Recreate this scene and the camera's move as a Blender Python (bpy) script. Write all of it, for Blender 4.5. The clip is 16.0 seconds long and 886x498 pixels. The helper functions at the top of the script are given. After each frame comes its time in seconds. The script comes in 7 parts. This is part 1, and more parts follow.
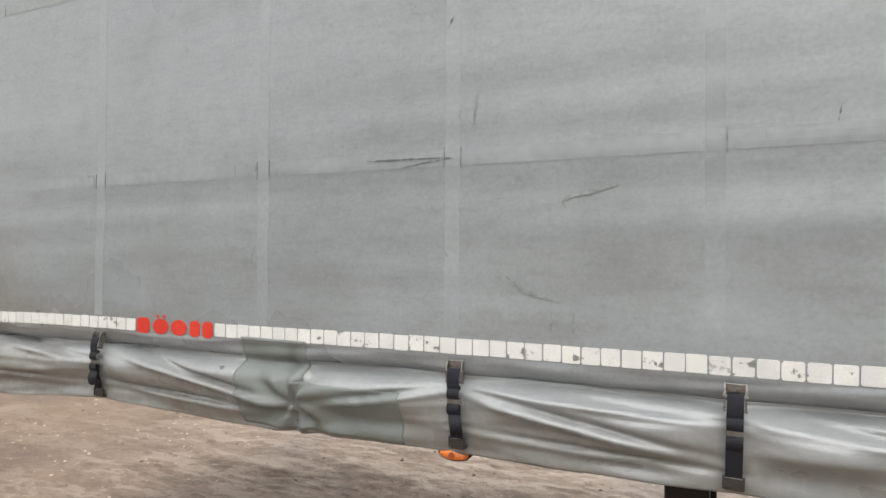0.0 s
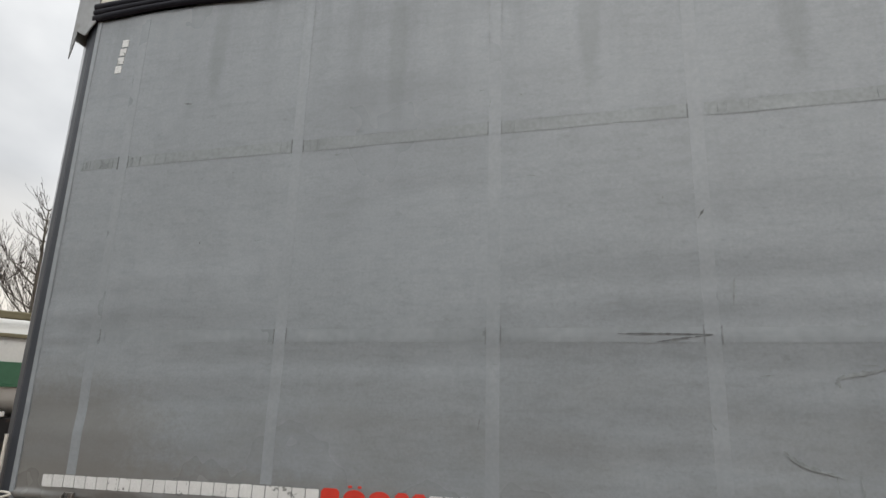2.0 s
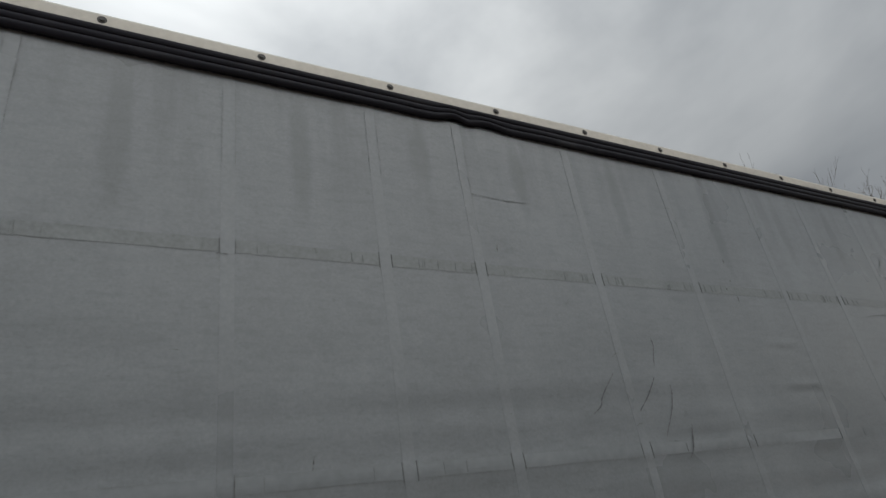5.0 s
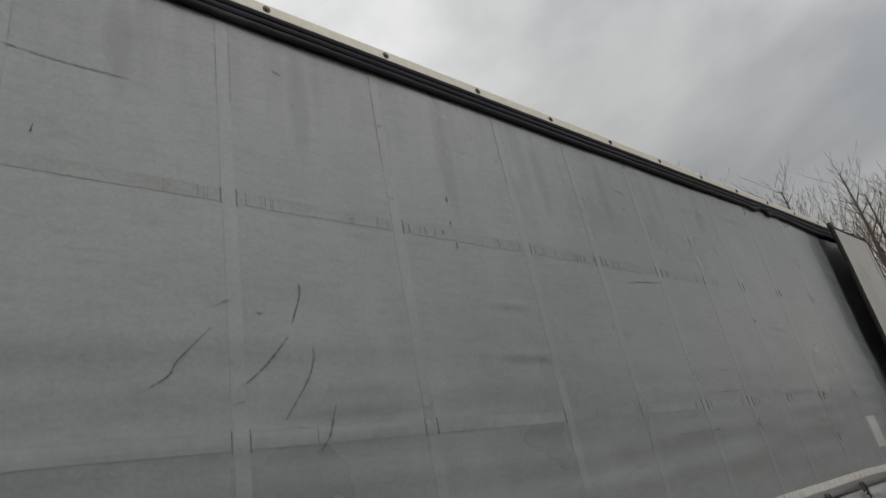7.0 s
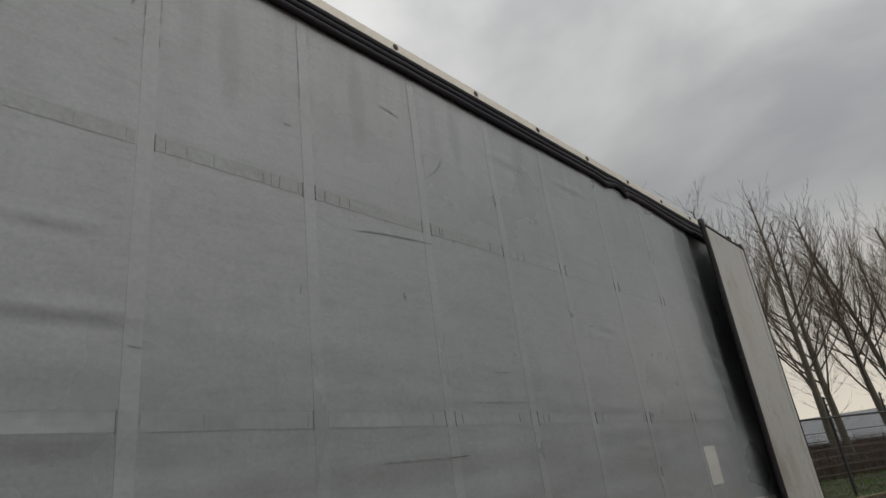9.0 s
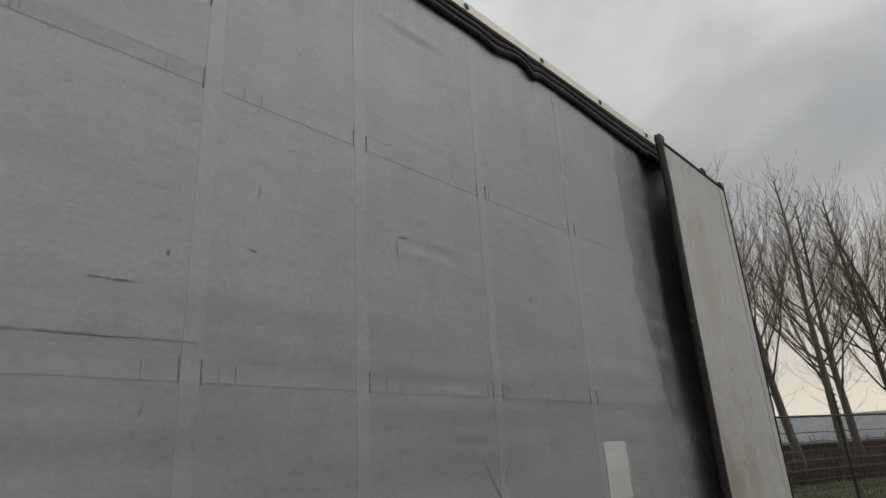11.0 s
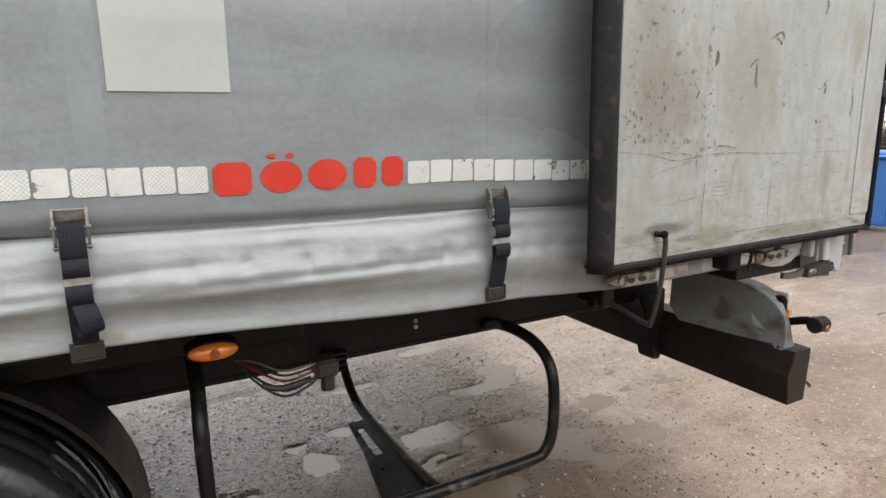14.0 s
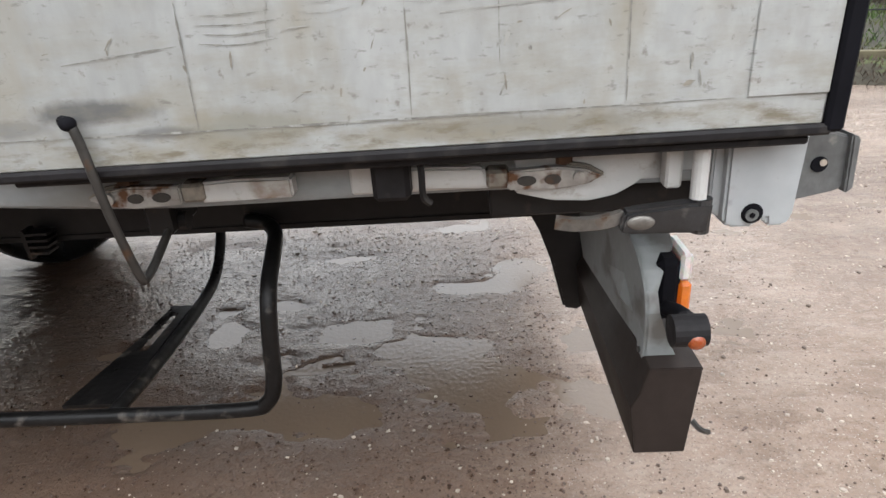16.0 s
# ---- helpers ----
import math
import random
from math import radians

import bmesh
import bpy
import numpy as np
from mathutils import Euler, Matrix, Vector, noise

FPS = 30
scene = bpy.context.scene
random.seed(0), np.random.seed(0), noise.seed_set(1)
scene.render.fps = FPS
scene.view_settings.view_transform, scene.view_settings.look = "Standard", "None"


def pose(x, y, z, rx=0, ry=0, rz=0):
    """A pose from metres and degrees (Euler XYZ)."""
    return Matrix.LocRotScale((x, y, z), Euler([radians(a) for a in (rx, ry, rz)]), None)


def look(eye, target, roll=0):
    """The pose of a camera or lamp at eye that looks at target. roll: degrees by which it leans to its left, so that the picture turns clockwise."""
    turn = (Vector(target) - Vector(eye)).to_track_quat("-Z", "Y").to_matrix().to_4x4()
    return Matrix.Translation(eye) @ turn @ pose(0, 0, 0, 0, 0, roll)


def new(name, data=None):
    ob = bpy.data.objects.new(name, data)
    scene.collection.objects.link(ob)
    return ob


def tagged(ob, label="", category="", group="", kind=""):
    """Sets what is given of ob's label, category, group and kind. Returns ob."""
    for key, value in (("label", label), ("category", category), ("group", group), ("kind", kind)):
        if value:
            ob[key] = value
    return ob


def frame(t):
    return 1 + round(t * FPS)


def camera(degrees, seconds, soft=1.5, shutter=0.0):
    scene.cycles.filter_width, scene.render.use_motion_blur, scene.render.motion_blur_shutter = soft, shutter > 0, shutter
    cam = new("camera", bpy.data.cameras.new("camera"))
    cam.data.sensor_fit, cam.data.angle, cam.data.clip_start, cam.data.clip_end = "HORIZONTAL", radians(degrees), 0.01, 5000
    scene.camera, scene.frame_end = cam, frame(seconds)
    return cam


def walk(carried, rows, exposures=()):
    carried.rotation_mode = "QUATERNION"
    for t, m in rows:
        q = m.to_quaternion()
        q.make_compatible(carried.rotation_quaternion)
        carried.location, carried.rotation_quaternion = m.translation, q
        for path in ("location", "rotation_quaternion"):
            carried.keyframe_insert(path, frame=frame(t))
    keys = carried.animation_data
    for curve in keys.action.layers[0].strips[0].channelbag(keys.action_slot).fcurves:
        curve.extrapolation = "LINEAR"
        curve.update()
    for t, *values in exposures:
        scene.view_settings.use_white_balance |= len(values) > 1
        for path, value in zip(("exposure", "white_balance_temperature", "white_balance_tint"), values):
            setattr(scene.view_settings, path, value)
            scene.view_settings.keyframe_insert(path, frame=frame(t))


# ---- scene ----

cam = camera(71.6, 16.0, soft=1.5)
PATH = [
    (0, (3.79, -1.857, 1.73), (2.951, -0.042, 1.755), 0.5),
    (0.5, (3.37, -2.037, 1.695), (2.516, -0.229, 1.745), 0.6),
    (1, (3.036, -2.195, 1.706), (2.241, -0.361, 1.761), 1.1),
    (1.5, (2.741, -2.224, 1.744), (2.046, -0.37, 2.023), 0.3),
    (2, (2.626, -2.37, 1.782), (2.099, -0.506, 2.279), 1.7),
    (2.5, (2.611, -2.498, 1.849), (2.187, -0.69, 2.591), 0.8),
    (3, (2.623, -2.507, 1.85), (2.364, -0.705, 2.678), 0.3),
    (3.5, (2.713, -2.457, 1.84), (2.803, -0.644, 2.678), -1.4),
    (4, (2.934, -2.38, 1.832), (3.282, -0.605, 2.685), -3.6),
    (4.5, (3.153, -2.327, 1.816), (3.813, -0.638, 2.66), -5.8),
    (5, (3.378, -2.18, 1.766), (4.319, -0.651, 2.647), -9.3),
    (5.2, (3.5, -2.137, 1.749), (4.416, -0.609, 2.658), -10.0),
    (7.3, (5.105, -1.879, 1.739), (6.411, -0.572, 2.504), -10.3),
    (7.5, (5.284, -1.862, 1.748), (6.611, -0.567, 2.499), -9.2),
    (8, (5.719, -1.909, 1.751), (7.092, -0.662, 2.5), -7.0),
    (8.2, (5.873, -1.895, 1.756), (7.286, -0.69, 2.498), -8.6),
    (10.3, (7.746, -1.52, 1.802), (9.184, -0.329, 2.518), -5.9),
    (10.5, (7.924, -1.509, 1.795), (9.361, -0.32, 2.517), -6.5),
    (11, (8.433, -1.571, 1.8), (9.825, -0.293, 2.455), -3.4),
    (11.5, (8.905, -1.521, 1.782), (10.315, -0.232, 2.375), -4.6),
    (12, (9.376, -1.457, 1.785), (10.797, -0.123, 2.232), -3.3),
    (12.5, (9.865, -1.467, 1.677), (11.246, -0.037, 1.896), -0.2),
    (13, (10.291, -1.416, 1.583), (11.54, 0.143, 1.662), -1.3),
    (13.5, (10.738, -1.32, 1.61), (11.878, 0.306, 1.366), 0.3),
    (14, (11.177, -1.283, 1.523), (12.107, 0.442, 1.126), -0.8),
    (14.5, (11.635, -1.205, 1.502), (12.331, 0.568, 0.894), -2.9),
    (15, (12.1, -1.081, 1.455), (12.669, 0.661, 0.653), -1.0),
    (15.5, (12.568, -1.046, 1.405), (12.899, 0.739, 0.565), -2.4),
    (16, (12.987, -0.974, 1.394), (12.89, 0.839, 0.556), -4.1),
]
EXPOSURES = [(0.0, 1.35, 6370, 12), (0.5, 1.3, 6370, 12), (1.2, 0.95, 6280, 12), (2.0, 0.64, 6230, 12), (2.6, -0.05, 6230, 11), (3.0, -0.4, 6300, 10), (3.5, -0.44, 6100, 10), (4.5, -0.43, 6050, 10), (5.2, -0.22, 6100, 10), (7.3, -0.02, 6340, 11),
             (10.3, -0.01, 6380, 11), (11.5, 0.25, 6380, 11), (12.0, 0.32, 6460, 11), (12.6, 0.7, 6420, 11), (14.0, 1.33, 6260, 11), (15.0, 1.43, 6150, 11), (16.0, 1.48, 5990, 12)]
walk(cam, [(t, look(eye, target, roll)) for t, eye, target, roll in PATH], EXPOSURES)

# ---------------------------------------------------------------- world and sun
SUN_HEADING, SUN_HEIGHT = radians(-70), radians(40)
world = bpy.data.worlds.new("overcast_sky")
scene.world = world
world.use_nodes = True
wn, wl = world.node_tree.nodes, world.node_tree.links
wn.clear()


def wnode(kind, **values):
    n = wn.new(kind)
    for key, value in values.items():
        n.inputs[key].default_value = value
    return n


w_out, w_back = wn.new("ShaderNodeOutputWorld"), wnode("ShaderNodeBackground", Strength=1.0)
w_sky = wn.new("ShaderNodeTexSky")
w_sky.sky_type, w_sky.sun_disc = "NISHITA", False
w_sky.sun_elevation, w_sky.sun_rotation = SUN_HEIGHT, math.pi / 2 - SUN_HEADING
w_dim = wn.new("ShaderNodeVectorMath")
w_dim.operation = "SCALE"
w_dim.inputs["Scale"].default_value = 0.08
w_coord = wn.new("ShaderNodeTexCoord")
w_flat = wn.new("ShaderNodeMapping")
w_flat.inputs["Scale"].default_value = (1.0, 1.0, 2.2)
w_noise = wnode("ShaderNodeTexNoise", Scale=1.7, Detail=6.0, Roughness=0.5, Distortion=0.35)
w_ramp = wn.new("ShaderNodeValToRGB")
w_ramp.color_ramp.elements[0].position, w_ramp.color_ramp.elements[0].color = 0.33, (0.600, 0.605, 0.585, 1)
w_ramp.color_ramp.elements[1].position, w_ramp.color_ramp.elements[1].color = 0.68, (1.18, 1.165, 1.09, 1)
w_mix = wn.new("ShaderNodeMix")
w_mix.data_type = "RGBA"
w_mix.inputs["Factor"].default_value = 0.90
# the cloud is thinner on the side from which the curtain is seen, and thicker towards both ends of the yard; low down it lets a warm light through near the horizon
w_split = wn.new("ShaderNodeSeparateXYZ")
w_low = wn.new("ShaderNodeMapRange")
w_low.inputs["From Min"].default_value, w_low.inputs["From Max"].default_value = 0.30, 0.02
w_warm = wn.new("ShaderNodeMix")
w_warm.data_type = "RGBA"
w_warm.inputs["B"].default_value = (0.92, 0.82, 0.66, 1)
w_side = wn.new("ShaderNodeVectorMath")
w_side.operation = "DOT_PRODUCT"
w_side.inputs[1].default_value = (0.78, 0.44, -0.34)
w_thick = wn.new("ShaderNodeMapRange")
for key, value in (("From Min", -0.7), ("From Max", 0.75), ("To Min", 1.68), ("To Max", 0.60)):
    w_thick.inputs[key].default_value = value
w_high = wn.new("ShaderNodeMapRange")
for key, value in (("From Min", 0.0), ("From Max", 1.0), ("To Min", 0.42), ("To Max", 1.48)):
    w_high.inputs[key].default_value = value
w_both = wn.new("ShaderNodeMath")
w_both.operation = "MULTIPLY"
w_cloud = wn.new("ShaderNodeVectorMath")
w_cloud.operation = "SCALE"
w_parts, w_abs, w_join = wn.new("ShaderNodeSeparateXYZ"), wn.new("ShaderNodeMath"), wn.new("ShaderNodeCombineXYZ")
w_abs.operation = "ABSOLUTE"
wl.new(w_coord.outputs["Generated"], w_parts.inputs["Vector"])
wl.new(w_parts.outputs["X"], w_abs.inputs[0])
wl.new(w_abs.outputs["Value"], w_join.inputs["X"])
wl.new(w_parts.outputs["Y"], w_join.inputs["Y"])
wl.new(w_parts.outputs["Z"], w_join.inputs["Z"])
wl.new(w_join.outputs["Vector"], w_side.inputs[0])
wl.new(w_side.outputs["Value"], w_thick.inputs["Value"])
wl.new(w_ramp.outputs["Color"], w_cloud.inputs[0])
wl.new(w_thick.outputs["Result"], w_both.inputs[0])
wl.new(w_high.outputs["Result"], w_both.inputs[1])
wl.new(w_both.outputs["Value"], w_cloud.inputs["Scale"])
w_half = wn.new("ShaderNodeMath")
w_half.operation, w_half.inputs[1].default_value = "MULTIPLY", 0.7
wl.new(w_coord.outputs["Generated"], w_flat.inputs["Vector"])
wl.new(w_flat.outputs["Vector"], w_noise.inputs["Vector"])
wl.new(w_noise.outputs["Fac"], w_ramp.inputs["Fac"])
wl.new(w_sky.outputs["Color"], w_dim.inputs[0])
wl.new(w_dim.outputs["Vector"], w_mix.inputs["A"])
wl.new(w_cloud.outputs["Vector"], w_mix.inputs["B"])
wl.new(w_coord.outputs["Generated"], w_split.inputs["Vector"])
wl.new(w_split.outputs["Z"], w_low.inputs["Value"])
wl.new(w_split.outputs["Z"], w_high.inputs["Value"])
# behind the trailer the cloud is thin down to the horizon
w_far = wn.new("ShaderNodeMapRange")
for key, value in (("From Min", 0.5), ("From Max", 0.95), ("To Min", 0.40), ("To Max", 1.30)):
    w_far.inputs[key].default_value = value
wl.new(w_split.outputs["Y"], w_far.inputs["Value"])
wl.new(w_far.outputs["Result"], w_high.inputs["To Min"])
wl.new(w_low.outputs["Result"], w_half.inputs[0])
wl.new(w_half.outputs["Value"], w_warm.inputs["Factor"])
wl.new(w_mix.outputs["Result"], w_warm.inputs["A"])
wl.new(w_warm.outputs["Result"], w_back.inputs["Color"])
wl.new(w_back.outputs["Background"], w_out.inputs["Surface"])

sun = new("sun", bpy.data.lights.new("sun", "SUN"))
sun.data.energy, sun.data.angle, sun.data.color = 0.5, radians(60), (1.0, 0.93, 0.82)
sun.matrix_world = look((0, 0, 30), (-math.cos(SUN_HEADING) * 30, -math.sin(SUN_HEADING) * 30, 30 - 30 * math.tan(SUN_HEIGHT)))


# ---------------------------------------------------------------- materials
def surface(name, color, rough=0.6, metal=0.0, grain=40.0, vary=0.12, blotch=2.0, blotch_vary=0.12, bump=0.1, bump_scale=None,
            spot=None, spot_scale=6.0, spot_from=0.62, random_vary=0.0, stretch=(1, 1, 1), coat=0.0, rough_vary=0.1):
    """A procedural surface: fine grain, broad blotches, optional stains of the colour spot, and relief."""
    m = bpy.data.materials.new(name)
    m.use_nodes = True
    nt = m.node_tree
    bsdf = nt.nodes["Principled BSDF"]
    coord = nt.nodes.new("ShaderNodeTexCoord")
    mp = nt.nodes.new("ShaderNodeMapping")
    mp.inputs["Scale"].default_value = stretch
    nt.links.new(coord.outputs["Object"], mp.inputs["Vector"])

    def tex(scale, detail=4.0):
        n = nt.nodes.new("ShaderNodeTexNoise")
        n.inputs["Scale"].default_value, n.inputs["Detail"].default_value = scale, detail
        nt.links.new(mp.outputs["Vector"], n.inputs["Vector"])
        return n

    def scaled(source, amount):
        n = nt.nodes.new("ShaderNodeMapRange")
        n.inputs["From Min"].default_value, n.inputs["From Max"].default_value = 0.25, 0.75
        n.inputs["To Min"].default_value, n.inputs["To Max"].default_value = 1 - amount, 1 + amount
        n.clamp = False
        nt.links.new(source, n.inputs["Value"])
        return n.outputs["Result"]

    def times(a, b):
        n = nt.nodes.new("ShaderNodeMath")
        n.operation = "MULTIPLY"
        nt.links.new(a, n.inputs[0])
        nt.links.new(b, n.inputs[1])
        return n.outputs["Value"]

    g, b = tex(grain), tex(blotch)
    k = times(scaled(g.outputs["Fac"], vary), scaled(b.outputs["Fac"], blotch_vary))
    if random_vary:
        info = nt.nodes.new("ShaderNodeObjectInfo")
        n = nt.nodes.new("ShaderNodeMapRange")
        n.inputs["To Min"].default_value, n.inputs["To Max"].default_value = 1 - random_vary, 1 + random_vary
        nt.links.new(info.outputs["Random"], n.inputs["Value"])
        k = times(k, n.outputs["Result"])
    base = nt.nodes.new("ShaderNodeVectorMath")
    base.operation = "SCALE"
    base.inputs[0].default_value = color
    nt.links.new(k, base.inputs["Scale"])
    out = base.outputs["Vector"]
    if spot:
        s = tex(spot_scale, 6.0)
        r = nt.nodes.new("ShaderNodeMapRange")
        r.inputs["From Min"].default_value, r.inputs["From Max"].default_value = spot_from, spot_from + 0.12
        nt.links.new(s.outputs["Fac"], r.inputs["Value"])
        mx = nt.nodes.new("ShaderNodeMix")
        mx.data_type = "RGBA"
        mx.inputs["B"].default_value = (*spot, 1)
        nt.links.new(r.outputs["Result"], mx.inputs["Factor"])
        nt.links.new(out, mx.inputs["A"])
        out = mx.outputs["Result"]
    nt.links.new(out, bsdf.inputs["Base Color"])
    rr = nt.nodes.new("ShaderNodeMapRange")
    rr.inputs["From Min"].default_value, rr.inputs["From Max"].default_value = 0.3, 0.7
    rr.inputs["To Min"].default_value, rr.inputs["To Max"].default_value = max(0.02, rough - rough_vary), min(1, rough + rough_vary)
    nt.links.new(b.outputs["Fac"], rr.inputs["Value"])
    nt.links.new(rr.outputs["Result"], bsdf.inputs["Roughness"])
    bsdf.inputs["Metallic"].default_value = metal
    bsdf.inputs["Coat Weight"].default_value = coat
    if bump:
        bn = nt.nodes.new("ShaderNodeBump")
        bn.inputs["Strength"].default_value, bn.inputs["Distance"].default_value = bump, 0.01
        src = tex(bump_scale, 5.0) if bump_scale else g
        nt.links.new(src.outputs["Fac"], bn.inputs["Height"])
        nt.links.new(bn.outputs["Normal"], bsdf.inputs["Normal"])
    return m


def curtain_material(name, color, rough):
    """Grey coated tarpaulin: a weave, rain streaks that run down from the top edge, broad dirt, and the bent rear end's
    shading, painted on with a wavy rim.
    """
    m = surface(name, color, rough, grain=90.0, vary=0.085, blotch=1.1, blotch_vary=0.08, bump=0.06, bump_scale=320.0, rough_vary=0.08)
    nt = m.node_tree
    bsdf = nt.nodes["Principled BSDF"]
    link = bsdf.inputs["Base Color"].links[0]
    out = link.from_socket
    coord = nt.nodes.new("ShaderNodeTexCoord")

    def masked(scale, stretch, lo, hi, color_b, strength, extra=None):
        mp = nt.nodes.new("ShaderNodeMapping")
        mp.inputs["Scale"].default_value = stretch
        nt.links.new(coord.outputs["Object"], mp.inputs["Vector"])
        n = nt.nodes.new("ShaderNodeTexNoise")
        n.inputs["Scale"].default_value, n.inputs["Detail"].default_value = scale, 7.0
        n.inputs["Roughness"].default_value = 0.6
        nt.links.new(mp.outputs["Vector"], n.inputs["Vector"])
        r = nt.nodes.new("ShaderNodeMapRange")
        r.inputs["From Min"].default_value, r.inputs["From Max"].default_value, r.inputs["To Max"].default_value = lo, hi, strength
        nt.links.new(n.outputs["Fac"], r.inputs["Value"])
        return r.outputs["Result"]

    def mul(a, b):
        n = nt.nodes.new("ShaderNodeMath")
        n.operation = "MULTIPLY"
        nt.links.new(a, n.inputs[0])
        nt.links.new(b, n.inputs[1])
        return n.outputs["Value"]

    def ranged(source, lo, hi):
        r = nt.nodes.new("ShaderNodeMapRange")
        r.inputs["From Min"].default_value, r.inputs["From Max"].default_value = lo, hi
        nt.links.new(source, r.inputs["Value"])
        return r.outputs["Result"]

    def blend(color_a, fac, color_b):
        mx = nt.nodes.new("ShaderNodeMix")
        mx.data_type = "RGBA"
        mx.inputs["B"].default_value = (*color_b, 1)
        nt.links.new(fac, mx.inputs["Factor"])
        nt.links.new(color_a, mx.inputs["A"])
        return mx.outputs["Result"]

    sep = nt.nodes.new("ShaderNodeSeparateXYZ")
    nt.links.new(coord.outputs["Object"], sep.inputs["Vector"])
    dark = tuple(c * 0.45 for c in color)
    streak = mul(masked(1.0, (5.5, 1.0, 0.55), 0.47, 0.64, dark, 0.35), ranged(sep.outputs["Z"], 2.9, 3.7))
    out = blend(out, streak, dark)
    out = blend(out, masked(1.0, (0.9, 1.0, 4.0), 0.50, 0.75, dark, 0.28), tuple(c * 0.62 for c in color))
    out = blend(out, masked(1.0, (7.0, 1.0, 30.0), 0.48, 0.70, dark, 0.30), tuple(c * 0.6 for c in color))
    out = blend(out, masked(1.0, (14.0, 1.0, 20.0), 0.62, 0.74, dark, 0.35), tuple(c * 0.5 for c in color))
    out = blend(out, masked(1.0, (11.0, 1.0, 8.0), 0.46, 0.66, dark, 0.16), tuple(c * 0.72 for c in color))
    out = blend(out, masked(1.0, (42.0, 1.0, 60.0), 0.50, 0.66, dark, 0.20), tuple(c * 0.6 for c in color))
    out = blend(out, masked(1.0, (2.2, 1.0, 1.1), 0.52, 0.66, dark, 0.20), tuple(c * 1.35 for c in color))
    # shading of the bent rear end, painted as a dark patch
    edge = nt.nodes.new("ShaderNodeTexNoise")
    edge.inputs["Scale"].default_value, edge.inputs["Detail"].default_value = 5.0, 2.0
    nt.links.new(coord.outputs["Object"], edge.inputs["Vector"])
    shift = nt.nodes.new("ShaderNodeMath")
    shift.operation = "MULTIPLY_ADD"
    shift.inputs[1].default_value = 0.22
    nt.links.new(edge.outputs["Fac"], shift.inputs[0])
    nt.links.new(sep.outputs["X"], shift.inputs[2])
    # below the middle its rim runs back towards the door
    rim, back = nt.nodes.new("ShaderNodeMapRange"), nt.nodes.new("ShaderNodeMath")
    for key, value in (("From Min", 2.75), ("From Max", 1.95), ("To Max", 0.22)):
        rim.inputs[key].default_value = value
    back.operation = "SUBTRACT"
    nt.links.new(sep.outputs["Z"], rim.inputs["Value"])
    nt.links.new(shift.outputs["Value"], back.inputs[0])
    nt.links.new(rim.outputs["Result"], back.inputs[1])
    # here wet is only the mask of that painted shade
    wet = mul(ranged(back.outputs["Value"], 11.905, 11.925), ranged(sep.outputs["Z"], 1.90, 2.02))
    half = nt.nodes.new("ShaderNodeMath")
    half.operation, half.inputs[1].default_value = "MULTIPLY", 0.55
    nt.links.new(wet, half.inputs[0])
    out = blend(out, half.outputs["Value"], tuple(c * 0.35 for c in color))
    nt.links.new(out, bsdf.inputs["Base Color"])
    return m


M_CURTAIN = curtain_material("grey_tarpaulin", (0.208, 0.227, 0.242), 0.32)
M_SKIRT = surface("silvery_tarpaulin", (0.228, 0.240, 0.247), 0.36, metal=0.08, grain=60, vary=0.06, blotch=3.0, blotch_vary=0.10, bump=0.16, bump_scale=38,
                  spot=(0.165, 0.160, 0.150), spot_scale=4.0, spot_from=0.58, stretch=(0.6, 1, 1.3))
M_WEB = surface("pale_weld_strip", (0.213, 0.232, 0.247), 0.33, grain=60, vary=0.08, blotch=2, blotch_vary=0.10, bump=0.05, bump_scale=260)
M_POCKET = surface("pocket_band", (0.203, 0.222, 0.236), 0.35, grain=25, vary=0.10, blotch=3, blotch_vary=0.1, bump=0.06, bump_scale=200)
M_POCKET_DARK = surface("dirty_pocket_band", (0.186, 0.204, 0.211), 0.36, grain=60, vary=0.14, blotch=5, blotch_vary=0.16, bump=0.08, bump_scale=200)
M_PATCH = surface("patch_tarpaulin", (0.128, 0.143, 0.138), 0.55, grain=20, vary=0.06, blotch=3, blotch_vary=0.1, bump=0.06, bump_scale=200)
M_SCRATCH = surface("dark_scratch", (0.105, 0.112, 0.118), 0.75, grain=60, vary=0.3, bump=0)
M_STITCH = surface("dark_seam", (0.152, 0.164, 0.171), 0.75, grain=60, vary=0.3, bump=0)
M_SCUFF = surface("scuff", (0.095, 0.10, 0.102), 0.8, grain=50, vary=0.4, bump=0)
M_SEAM = surface("faint_seam", (0.188, 0.204, 0.211), 0.6, grain=60, vary=0.15, bump=0)
M_SCUFF_PALE = surface("worn_scuff", (0.172, 0.187, 0.192), 0.7, grain=50, vary=0.3, bump=0)
M_FOLD = surface("dark_fold", (0.17, 0.166, 0.15), 0.7, grain=70, vary=0.35, bump=0, spot=(0.31, 0.31, 0.29), spot_scale=60, spot_from=0.50)
M_FAINT = surface("faint_fold", (0.262, 0.260, 0.243), 0.6, grain=70, vary=0.25, bump=0)
M_DOOR_MARK = surface("door_scratch", (0.12, 0.112, 0.10), 0.7, grain=70, vary=0.4, bump=0)
M_DIRT = surface("brown_dirt", (0.20, 0.185, 0.155), 0.8, grain=50, vary=0.3, bump=0)


